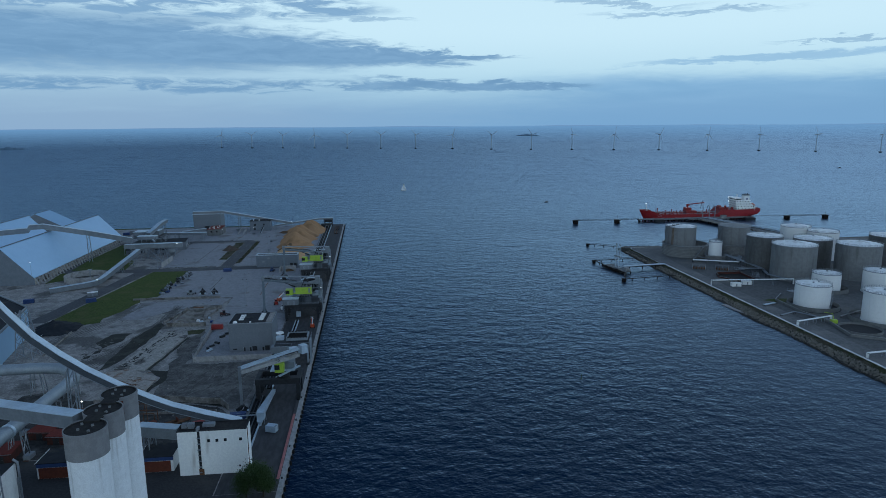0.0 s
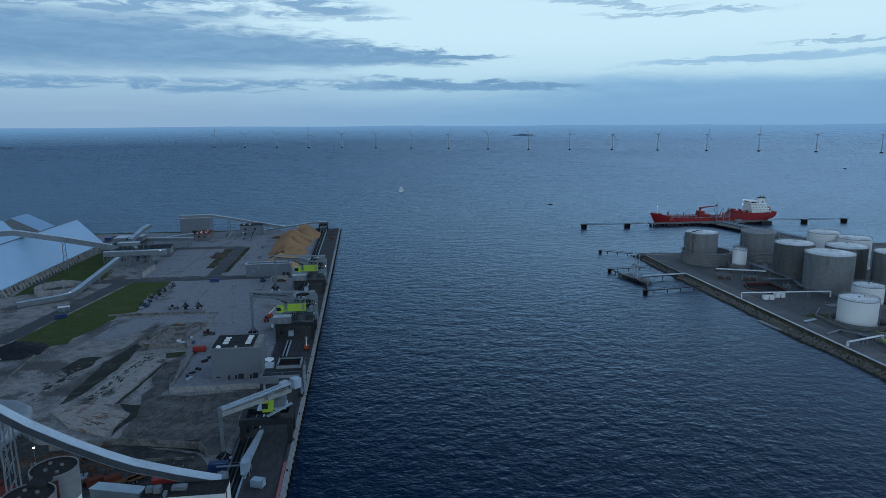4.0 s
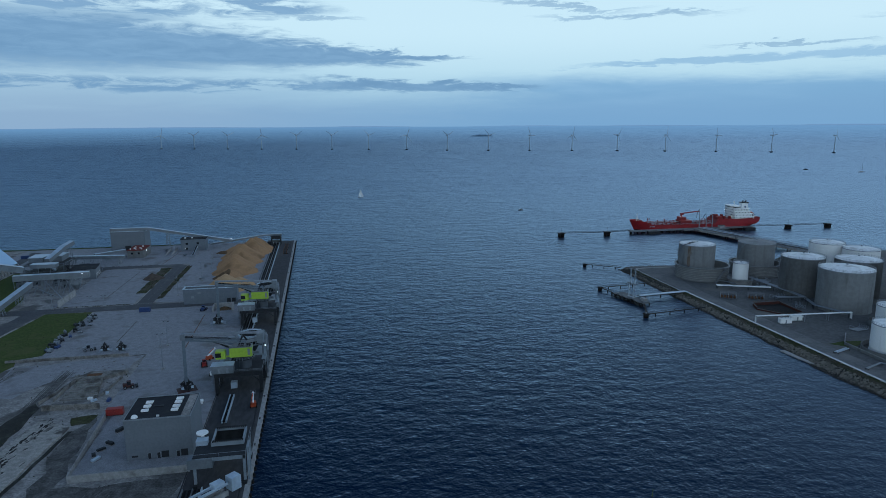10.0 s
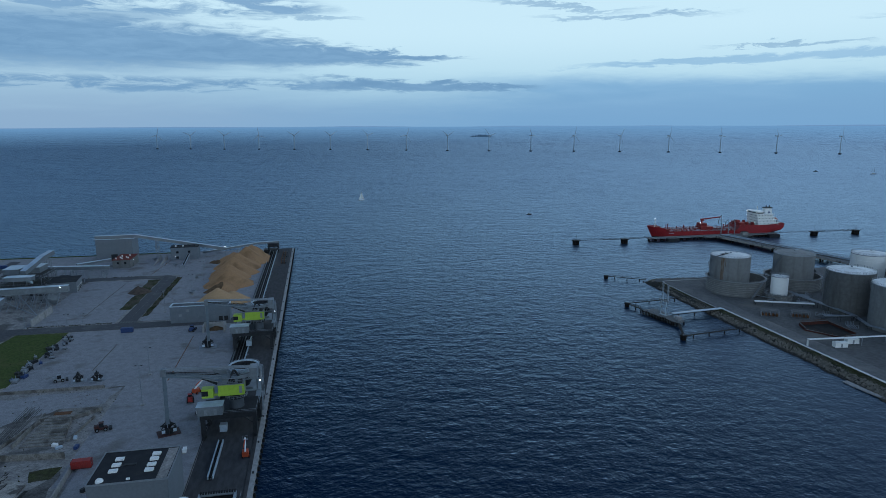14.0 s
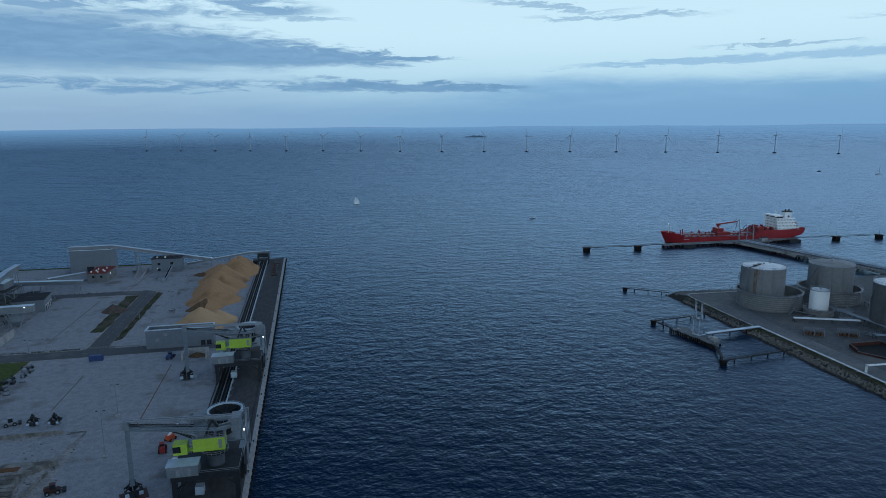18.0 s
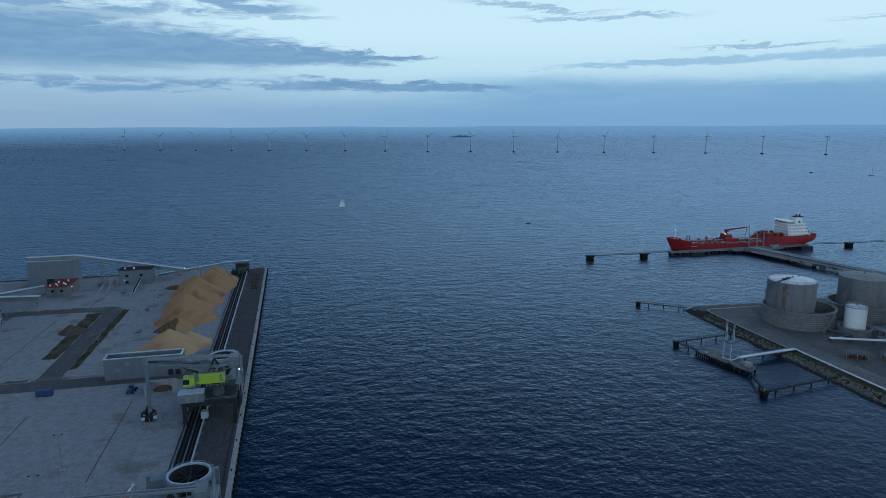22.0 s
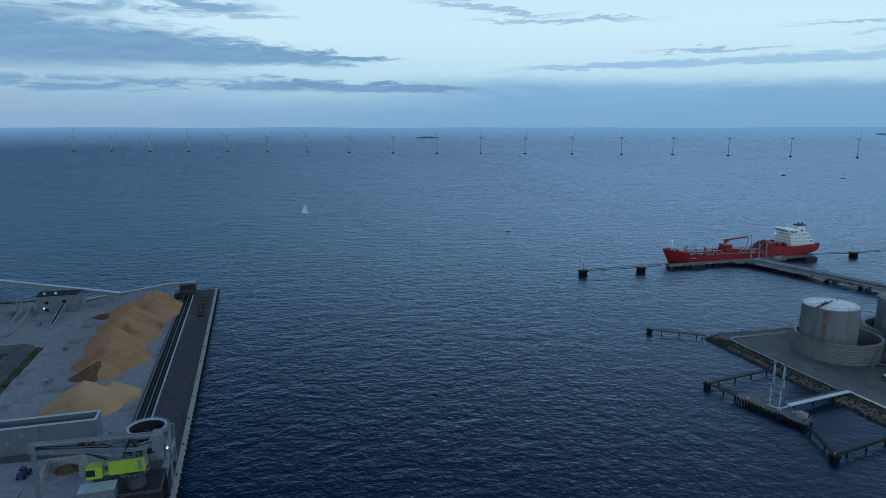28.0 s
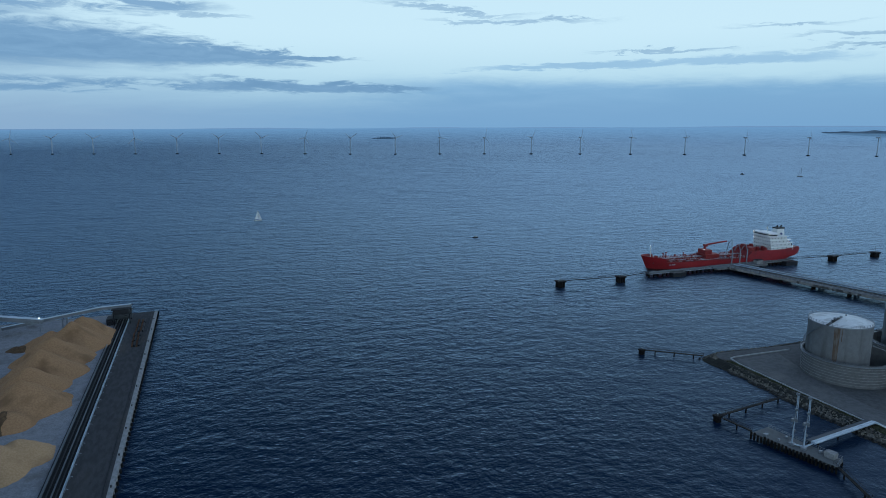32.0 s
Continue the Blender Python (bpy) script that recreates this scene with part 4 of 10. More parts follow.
# ---- storage tanks ----
def tank(c, r, top, shell, label, roof="tank_roof", cone=1.0, stair=None, rings=6, rust_at=None, group="storage tanks", fence=True):
    t = thing("storage_tank", label, "storage tank", (c[0], c[1], G), group=group)
    h = top - G
    s = Shape()
    prof = [(r + 0.25, 0), (r + 0.25, 0.35), (r, 0.36)]
    s.lathe(prof + [(r, h)], seg=64)
    part("shell", s, M[shell], t, smooth=35)
    for i in range(1, rings):
        z = h * i / rings
        part("seam_ring", Shape().lathe([(r, z - 0.1), (r + 0.06, z - 0.08), (r + 0.06, z + 0.08), (r, z + 0.1)], seg=64), M[shell], t, smooth=35)
    part("rim", Shape().lathe([(r - 0.2, h - 0.35), (r + 0.16, h - 0.35), (r + 0.16, h + 0.06), (r - 0.2, h + 0.06)], seg=64, close=True), M["steel"], t, smooth=30)
    rf = Shape().lathe([(r, h), (r * 0.66, h + cone * 0.42), (r * 0.33, h + cone * 0.76), (0.5, h + cone), (0.0, h + cone)], seg=64)
    lid = part("roof", rf, M[roof], t, "weathered pale roof", smooth=30)
    part("vent", Shape().cyl((0, 0, h + cone - 0.1), (0, 0, h + cone + 0.7), 0.6, 0.6, 12), M["steel"], lid, smooth=40)
    part("hatch", Shape().cyl((r * 0.5, r * 0.2, h + cone * 0.4), (r * 0.5, r * 0.2, h + cone * 0.5 + 0.8), 0.35), M["steel"], lid, smooth=40)
    if fence:
        part("railing", rail_ring((0, 0), r - 0.05, h + 0.05, seg=44), M["steel"], lid)
    if stair:
        a0, a1 = radians(stair[0]), radians(stair[1])
        z0 = stair[2] if len(stair) > 2 else 0.0
        st = Shape()
        n = 34
        for i in range(n):
            u, w = i / n, (i + 1) / n
            aa, ab = a0 + (a1 - a0) * u, a0 + (a1 - a0) * w
            za, zb = z0 + (h - z0) * u, z0 + (h - z0) * w
            for rr in (r + 0.12, r + 1.0):
                st.beam((rr * math.cos(aa), rr * math.sin(aa), za), (rr * math.cos(ab), rr * math.sin(ab), zb), 0.1, 0.3)
            st.beam(((r + 0.1) * math.cos(aa), (r + 0.1) * math.sin(aa), za), ((r + 1.0) * math.cos(aa), (r + 1.0) * math.sin(aa), za), 0.28, 0.05)
            st.beam(((r + 1.0) * math.cos(aa), (r + 1.0) * math.sin(aa), za + 1.1), ((r + 1.0) * math.cos(ab), (r + 1.0) * math.sin(ab), zb + 1.1), 0.08)
        part("stair", st, M["gallery"], t, "winding steel stair")
    if rust_at is not None:
        rs = Shape()
        for k, (w, d) in enumerate(((0.18, 0.92), (0.03, 0.25))):
            a = radians(rust_at) + k * 0.15
            n = 5
            v = [((r + 0.085) * math.cos(a + w * (i / n - 0.5) * s_), (r + 0.085) * math.sin(a + w * (i / n - 0.5) * s_), z) for z, s_ in ((h - 0.4, 1.0), (h - 0.4 - (h - 1.2) * d, 0.7)) for i in range(n + 1)]
            rs.add(v, [(i, i + 1, n + 2 + i, n + 1 + i) for i in range(n)])
        part("rust_streak", rs, M["tank_rust"], t, "brown rust streak")
    return t


def bund(c, r, top, label, stair_at=None):
    b = thing("bund_wall", label, "bund wall", (c[0], c[1], G), group="round bund walls")
    h = top - G
    part("wall", Shape().lathe([(r, 0), (r, h), (r - 0.5, h), (r - 0.5, 0)], seg=72), M["bund"], b, smooth=35)
    n = 8
    for i in range(1, n):
        z = h * i / n
        part("course", Shape().lathe([(r, z - 0.22), (r + 0.14, z - 0.18), (r + 0.14, z - 0.08), (r, z - 0.04)], seg=72), M["pale_concrete"], b, smooth=35)
    part("rim", Shape().lathe([(r - 0.5, h), (r + 0.1, h), (r + 0.1, h + 0.2), (r - 0.5, h + 0.2)], seg=72, close=True), M["pale_concrete"], b, "pale rim of the wall")
    part("walkway", Shape().lathe([(r - 0.1, h - 0.25), (r + 0.8, h - 0.25), (r + 0.8, h - 0.1), (r - 0.1, h - 0.1)], seg=72, close=True), M["steel"], b)
    part("railing", rail_ring((0, 0), r + 0.75, h - 0.1, seg=64), M["gallery"], b)
    if stair_at is not None:
        a = radians(stair_at)
        d, tn = Vector((math.cos(a), math.sin(a), 0)), Vector((-math.sin(a), math.cos(a), 0))
        s = Shape()
        p0, p1 = d * (r + 1.2) - tn * (h * 1.15), d * (r + 1.2) + Vector((0, 0, h - 0.2))
        for o in (-0.45, 0.45):
            s.beam(p0 + d * o, p1 + d * o, 0.12, 0.35)
            s.beam(p0 + d * o + Vector((0, 0, 1.1)), p1 + d * o + Vector((0, 0, 1.1)), 0.09)
        for i in range(22):
            p = p0.lerp(p1, i / 22)
            s.beam(p - d * 0.45, p + d * 0.45, 0.28, 0.05)
        part("stair", s, M["steel"], b, "straight steel stair")
    return b


bund((297.0, 436.9), 18.2, 12.2, "high round concrete bund wall with a railed walkway", 292)
TANK_ONE = tank((294.2, 440.2), 12.6, 26.6, "tank_grey", "grey steel storage tank with pale roof inside a round bund", cone=1.2, stair=(104, 192, 9.4), rust_at=214)
# landing and walkway on its roof
wa_ = Vector((math.cos(radians(196)), math.sin(radians(196)), 0))
part("roof_walkway", Shape().beam(wa_ * 13.2 + Vector((0, 0, 24.3)), wa_ * 2.0 + Vector((0, 0, 25.6)), 1.3, 0.14), M["dark_steel"], TANK_ONE, "dark steel walkway on the roof")
part("gauge_box", Shape().cbox((wa_.x * 7.5, wa_.y * 7.5, 25.2), (1.2, 0.8, 0.8)), M["dark_steel"], TANK_ONE)
part("valve_box", Shape().cbox((wa_.x * 4.5, wa_.y * 4.5 + 0.6, 25.6), (0.8, 1.0, 0.9)), M["steel"], TANK_ONE)
part("vent_pipe", Shape().cyl((wa_.x * 9.5, wa_.y * 9.5, 24.4), (wa_.x * 9.5, wa_.y * 9.5, 26.2), 0.22, seg=8), M["steel"], TANK_ONE)
bund((342, 439), 17.5, 11.0, "high round concrete bund wall beside a white tank", 215)
tank((342, 439), 12.7, 26.2, "tank_grey", "weathered grey storage tank inside a round bund", roof="tank_grey", cone=1.5, stair=(150, 200, 8.5))
bund((311.6, 412.6), 7.7, 6.2, "low round dark bund round a small white tank")
tank((311, 412.4), 5.1, 17.6, "white", "small white steel tank with a railed top", cone=0.5, rings=4)
tank((333.4, 381.2), 13.1, 27.5, "tank_dark", "dark grey steel tank with a pale domed roof", cone=1.8, stair=(100, 170))
tank((332.9, 344.6), 14.9, 27.4, "tank_grey", "wide grey steel tank with ribbed shell and pale roof", cone=2.2, rings=9, stair=(60, 130))
tank((388.8, 424.4), 11.6, 26.8, "white", "white steel storage tank with a pale domed roof", cone=1.8)
tank((366, 371), 13.5, 26.2, "tank_dark", "dark steel tank with a whitish roof and ladder rail", cone=1.8)
tank((399, 404), 11.7, 25.4, "white", "white storage tank behind darker tanks", cone=1.6)
tank((378.3, 338.5), 14.6, 27.5, "tank_grey", "large grey steel tank with pale stained roof", cone=2.2, rings=9)
tank((428, 368), 14, 27.3, "tank_dark", "dark steel tank at the edge of the farm", cone=1.8)
tank((331.5, 307.5), 8.7, 14.6, "white", "white steel tank with a railed roof", cone=0.9, rings=4)
tank((296.9, 273.2), 9.9, 16.8, "white", "white steel tank with a dark grey flat roof", roof="tank_roof", cone=0.5, rings=4, stair=(300, 350))
tank((361.7, 297.6), 9.6, 17.4, "white", "white steel tank with a pale roof", cone=0.9, rings=4)
tank((316, 240.5), 9.9, 19.8, "white", "tall white steel tank in a low bund", cone=0.7, rings=5)


def low_bund(poly, label, h=1.9):
    b = thing("bund_wall", label, "bund wall")
    n = len(poly)
    for i in range(n):
        a, c = poly[i], poly[(i + 1) % n]
        part("wall", Shape().beam((*a, G + h / 2), (*c, G + h / 2), 0.4, h), M["bund"], b)
    return b


def ring_poly(c, r, n=20, a0=0):
    return [(c[0] + r * math.cos(radians(a0 + 360 * k / n)), c[1] + r * math.sin(radians(a0 + 360 * k / n))) for k in range(n)]


low_bund(ring_poly((297, 272), 14.2, 24), "low dark concrete bund round a white tank", 2.6)
low_bund(ring_poly((316, 240), 16.5, 24), "low concrete bund round a tall white tank", 2.4)
low_bund(ring_poly((333, 308), 12.5, 20), "low concrete bund round a white tank", 2.6)
low_bund(ring_poly((292, 226.5), 10.5, 24), "low round basin of grey concrete", 1.3)
# ground inside these bunds coloured darker than the yard
for cx_, cy_, r_ in ((292, 226.5, 10.2), (297, 272, 15.2), (333, 308, 12.2)):
    patch("ground", ring_poly((cx_, cy_), r_, 32), M["asphalt"], "darker ground inside a bund", 0.05, "ground")


def boundary_wall():
    w = thing("boundary_wall", "low grey concrete wall with a kink along the tank farm track", "wall")
    pts = [(294.8, 300), (282.8, 287.5), (281.5, 260), (284.2, 240), (278.8, 217), (292.5, 208), (330, 202)]
    for p, q in zip(pts, pts[1:]):
        n = max(1, int(math.dist(p, q) / 5))
        for i in range(n):
            a_, b_ = Vector((*p, 0)).lerp(Vector((*q, 0)), i / n), Vector((*p, 0)).lerp(Vector((*q, 0)), (i + 0.985) / n)
            pn = part("panel", Shape().beam((a_.x, a_.y, G + 0.7), (b_.x, b_.y, G + 0.7), 0.35, 1.4), M["bund"], w)
            part("coping", Shape().beam((a_.x, a_.y, G + 1.46), (b_.x, b_.y, G + 1.46), 0.5, 0.12), M["pale_concrete"], pn)


boundary_wall()


def slipway():
    """A worn slab lying in the stones at the water."""
    t = thing("slipway", "pale worn concrete slab lying at the foot of the rock bank", "slab")
    for k, (x, y, a) in enumerate(((250.6, 288, 4), (250.9, 281.5, 6), (251.5, 275, 9))):
        part("slab", Shape().cbox((x, y, 0.42 + 0.05 * k), (2.6 - 0.4 * k, 6.3, 0.4), a, 1.0, -6), M["pale_concrete"], t)


slipway()
patch("grass", [(276, 290), (286, 292), (300, 290), (284, 283)], M["grass"], "weedy ground beside a bund", 0.1, "grass")


# ---- pipes and small things of the tank farm ----
def pipeline():
    p = thing("pipeline", "pale pipeline on low supports along the bank", "pipeline")
    for dx, r in ((0, 0.34), (0.85, 0.22)):
        path = [(261.0 + dx, y, G + 0.7) for y in (100, 200, 300, 396.6 - dx)]
        part("pipe", Shape().tube(path, r, 10), M["white" if dx == 0 else "steel"], p, "pale lagged pipe", smooth=40)
    sup = Shape().box(-0.7, -0.15, 0, 1.4, 0.15, 0.5).mesh("support", M["old_concrete"])
    for i in range(40):
        part("support", sup, None, p, at=pose(261.0, 102 + i * 7.4, G))
    # cross bridge to the jetty: a pale twin pipe beside a dark tray
    br = Shape()
    for dy in (0, 0.95):
        br.tube([(261.2, 396.4 - dy, G + 0.7), (259.5, 396.6 - dy, G + 1.3), (225, 392.5 - dy, G + 1.3)], 0.45, 10)
    part("bridge_pipe", br, M["gallery_roof"], p, "white pipe over the water", smooth=40)
    part("bridge_tray", Shape().beam((259.5, 398.2, G + 0.9), (225, 394.1, G + 0.9), 1.7, 0.5), M["dark_shaded_clad"], p, "dark pipe tray")
    return p


def kerb_line():
    """Pale kerb stones round the point."""
    k = thing("kerb", "pale concrete kerb along the edge of the point", "kerb", kind="structure")
    pts = [(259.7, 399.5), (259.8, 428), (260.6, 462), (262.2, 469.2), (266, 470.4), (299, 469)]
    for p, q in zip(pts, pts[1:]):
        m = max(1, int(math.dist(p, q) / 3))
        for i in range(m):
            a, b = Vector((*p, G + 0.22)).lerp(Vector((*q, G + 0.22)), i / m), Vector((*p, G + 0.22)).lerp(Vector((*q, G + 0.22)), (i + 0.97) / m)
            part("kerb_stone", Shape().beam(a, b, 0.5, 0.6), M["kerb_pale"], k)


kerb_line()
pipeline()


def pipe_portal(a, b, h, label):
    p = thing("pipe_portal", label, "pipe bridge")
    a, b = Vector((*a, G)), Vector((*b, G))
    up = Vector((0, 0, h))
    n = (b - a).cross(Vector((0, 0, 1))).normalized()
    for k in (-0.5, 0, 0.5):
        part("pipe", Shape().tube([a + n * k + Vector((0, 0, 0.5)), a + n * k + up, b + n * k + up, b + n * k + Vector((0, 0, 0.5))], 0.24, 8), M["white"], p, smooth=50)
    for i in range(5):
        q = a.lerp(b, i / 4)
        part("post", Shape().beam(q + n * 0.9, q + n * 0.9 + up, 0.22).beam(q - n * 0.9, q - n * 0.9 + up, 0.22).beam(q - n + up * 0.94, q + n + up * 0.94, 0.22), M["steel"], p)


pipe_portal((262.3, 328.5), (320, 324), 4.2, "white pipe portal over the yard")
pipe_portal((262.8, 237), (288, 244), 3.0, "white pipe bend over the track")
pipe_portal((263, 186), (300, 190), 3.0, "white pipes rising beside the bank")


def pump_shelter(c, rz):
    t = thing("pump_shelter", "open pump shelter with a pale flat roof", "shelter", (*c, G), rz, group="pump shelters")
    part("roof", Shape().box(-5, -2.4, 3.3, 5, 2.4, 3.5), M["track"], t)
    for x in (-4.6, 0, 4.6):
        for y in (-2.1, 2.1):
            part("post", Shape().beam((x, y, 0), (x, y, 3.3), 0.2), M["steel"], t)
    for i in range(5):
        part("pump", Shape().cbox((-3.8 + i * 1.9, 0, 0.5), (1.1, 2.6, 1.0)).cyl((-3.8 + i * 1.9, -0.7, 1.1), (-3.8 + i * 1.9, 0.8, 1.1), 0.4), M["rust"], t, "brown pump set")


pump_shelter((281, 381), -32)
pump_shelter((296.5, 375), -32)


def sunken_yard():
    t = thing("walled_pit", "dark pit inside low red-brown walls", "pit", (0, 0, G))
    pts = [(280.5, 352), (284, 360.5), (302.5, 360.5), (301, 340), (289, 337.5)]
    # near-black floor stands in for a recess that is not sunk
    part("floor", Shape().prism(pts, 0.02, 0.10), M["tar"], t, "near-black floor")
    for i, p in enumerate(pts):
        q = pts[(i + 1) % len(pts)]
        h = (1.7, 1.9, 1.5, 0.5, 0.9)[i]
        wl = part("wall", Shape().beam((*p, h / 2), (*q, h / 2), 0.4, h), M["dark_brick"], t)
        part("coping", Shape().beam((*p, h + 0.06), (*q, h + 0.06), 0.55, 0.12), M["bund"], wl)
        n = int(math.dist(p, q) / 1.6)
        for k in range(1, n):
            x, y = p[0] + (q[0] - p[0]) * k / n, p[1] + (q[1] - p[1]) * k / n
            part("post", Shape().beam((x, y, h), (x, y, h + 1.0), 0.09), M["rust"], wl)
    part("rail", Shape().tube([(*p, 2.7) for p in pts[:3]], 0.06, 6), M["rust"], t)


sunken_yard()


def pipe_rack(path, label, lanes=3, gap=0.7, r=0.2, mat="steel"):
    """Parallel pipes on trestles along a path of (x, y, height)."""
    t = thing("pipe_rack", label, "pipework", group="pipe racks")
    for k in range(lanes):
        off = (k - (lanes - 1) / 2) * gap
        pts = []
        for i, p in enumerate(path):
            d = (Vector(path[min(i + 1, len(path) - 1)]) - Vector(path[max(i - 1, 0)])).normalized()
            n = d.cross(Vector((0, 0, 1))).normalized()
            pts.append((p[0] + n.x * off, p[1] + n.y * off, G + p[2]))
        part("pipe", Shape().tube(pts, r * (1.25 if k == 0 else 1), 8), M[mat], t, smooth=50)
    for i in range(len(path) - 1):
        a, b = Vector(path[i]), Vector(path[i + 1])
        n = (b - a).cross(Vector((0, 0, 1))).normalized() * (lanes * gap * 0.55)
        m = max(1, int((b - a).length / 7))
        for j in range(m + 1):
            p = a.lerp(b, j / m)
            if p.z > 0.5:
                part("trestle", Shape().beam((p.x - n.x, p.y - n.y, G), (p.x - n.x, p.y - n.y, G + p.z - r), 0.16).beam((p.x + n.x, p.y + n.y, G), (p.x + n.x, p.y + n.y, G + p.z - r), 0.16).beam((p.x - n.x * 1.2, p.y - n.y * 1.2, G + p.z - r - 0.1), (p.x + n.x * 1.2, p.y + n.y * 1.2, G + p.z - r - 0.1), 0.2), M["dark_steel"], t)
    return t


pipe_rack([(287.6, 403.7, 2.2), (306, 396, 2.2), (319, 390.5, 2.2)], "pale pipes on trestles beside a small white tank", 3, 0.8, 0.28, "white")
pipe_rack([(321, 416, 3.4), (321, 388, 3.4), (320, 361, 3.4), (304, 366, 3.0)], "grey pipe bridge between storage tanks", 5, 0.7, 0.22)
pipe_rack([(321, 361, 2.6), (315, 346, 2.6), (321, 326, 2.6)], "grey pipes at the foot of a dark tank", 4, 0.6, 0.2)
pipe_rack([(266, 256, 0.8), (276, 259, 1.6), (281, 250, 1.6), (286, 241, 1.4)], "grey pipes over the track to a pump", 2, 0.7, 0.2)
pipe_rack([(297, 248, 1.2), (318, 257, 1.6)], "yellowish pipe between white tanks", 1, 0.5, 0.3, "pale_concrete")
pipe_rack([(268.5, 277, 0.9), (278, 280.5, 0.9)], "short pipe pair crossing the track", 2, 1.1, 0.28, "gallery_roof")
pipe_rack([(300, 418, 1.4), (305, 408, 1.4), (288, 404, 1.4)], "pipes between round bunds", 2, 0.6, 0.2)
pipe_rack([(352, 420, 3.0), (352, 396, 3.0), (344, 372, 3.0)], "grey pipe bridge behind the tanks", 4, 0.7, 0.22)


def white_box(c, s, rz, label, paint="white"):
    t = thing("site_cabin", label, "cabin", (*c, G), rz, group="white cabins")
    part("body", Shape().box(-s[0] / 2, -s[1] / 2, 0.15, s[0] / 2, s[1] / 2, s[2]), M[paint], t)
    part("roof", Shape().box(-s[0] / 2 - 0.1, -s[1] / 2 - 0.1, s[2], s[0] / 2 + 0.1, s[1] / 2 + 0.1, s[2] + 0.12), M["ship_white"], t)
    part("door", Shape().box(-0.4, -s[1] / 2 - 0.04, 0.2, 0.5, -s[1] / 2 + 0.01, 2.15), M["steel"], t)
    part("skid", Shape().box(-s[0] / 2, -s[1] / 2 + 0.2, 0, s[0] / 2, s[1] / 2 - 0.2, 0.15), M["dark_steel"], t)


white_box((278.5, 325.5), (6.5, 2.8, 2.6), -8, "white site cabin on a skid")
white_box((288.5, 329), (6.5, 2.8, 2.6), -8, "white site cabin beside a pipe portal")


def green_pump():
    t = thing("loading_pump", "small lime green pump unit with yellow arms", "pump", (285.5, 238.5, G))
    part("body", Shape().cbox((0, 0, 1.5), (3.2, 2.4, 2.0)), M["lime"], t)
    part("base", Shape().cbox((0, 0, 0.25), (3.6, 2.8, 0.5)), M["blue"], t)
    part("arm", Shape().tube([(0.5, 1, 2.4), (1.2, 3, 5.0), (-2.5, 5, 5.4)], 0.18, 8), M["lime"], t)


green_pump()


def valve_rack(c, rz, n=6):
    t = thing("valve_rack", "rack of small pipes and valves between tanks", "pipework", (*c, G), rz, group="valve racks")
    for i in range(n):
        part("pipe", Shape().tube([(-5, i * 0.8, 0.4), (3 - i * 0.3, i * 0.8, 0.4), (4 - i * 0.3, i * 0.8, 0.9), (4 - i * 0.3, i * 0.8, 2.0 + 0.2 * (i % 3))], 0.2, 8), M["steel"], t, smooth=50)
    part("frame", Shape().beam((-4, -0.6, 0), (-4, -0.6, 2), 0.15).beam((-4, n * 0.8, 0), (-4, n * 0.8, 2), 0.15).beam((-4, -0.6, 2), (-4, n * 0.8, 2), 0.15), M["steel"], t)


valve_rack((312, 372), 20)
valve_rack((312, 352), 60)
valve_rack((330, 412), -30, 9)
valve_rack((320, 398), -30, 7)
valve_rack((352, 402), -20, 9)
valve_rack((310, 305), 10)


# ---- jetty of the tank farm ----
def pile_cluster(name, x, y, top, label, size=3.0, group="mooring dolphins", light=False):
    t = thing(name, label, "mooring dolphin", (x, y, 0), group=group)
    n = 3
    for i in range(n):
        for j in range(n):
            part("timber_post", Shape().cyl(((i - 1) * size * 0.34, (j - 1) * size * 0.34, -5), ((i - 1) * size * 0.30, (j - 1) * size * 0.30, top - 0.6), 0.33 * size / 2.6, seg=8), M["timber"], t, smooth=40)
    part("cap", Shape().box(-size / 2, -size / 2, top - 0.8, size / 2, size / 2, top), M["timber"], t)
    part("bollard", Shape().cyl((0, 0, top), (0, 0, top + 0.7), 0.25, 0.3, 10), M["steel"], t)
    if light:
        part("rail", Shape().beam((-size / 2, -size / 2, top), (-size / 2, -size / 2, top + 1.1), 0.1).beam((size / 2, -size / 2, top), (size / 2, -size / 2, top + 1.1), 0.1).beam((-size / 2, -size / 2, top + 1.1), (size / 2, -size / 2, top + 1.1), 0.1), M["steel"], t)
        part("mast", Shape().beam((0.6, 0.6, top), (0.6, 0.6, top + 5), 0.12), M["steel"], t)
    return t


def catwalk(a, b, z, label, posts=3, w=1.1):
    t = thing("catwalk", label, "catwalk", group="catwalks")
    a, b = Vector((*a, z)), Vector((*b, z))
    n = (b - a).cross(Vector((0, 0, 1))).normalized()
    part("deck", Shape().beam(a, b, w, 0.25), M["tar"], t)
    k = max(3, int((b - a).length / 3))
    for s in (-1, 1):
        sh = Shape().beam(a + n * s * w / 2 + Vector((0, 0, 1.1)), b + n * s * w / 2 + Vector((0, 0, 1.1)), 0.09)
        for i in range(k + 1):
            p = a.lerp(b, i / k) + n * s * w / 2
            sh.beam(p, p + Vector((0, 0, 1.1)), 0.08)
        part("rail", sh, M["dark_steel"], t)
    for i in range(posts):
        p = a.lerp(b, (i + 0.5) / posts)
        part("timber_post", Shape().cyl((p.x, p.y, -5), (p.x, p.y, z - 0.1), 0.28, seg=8), M["timber"], t, smooth=40)


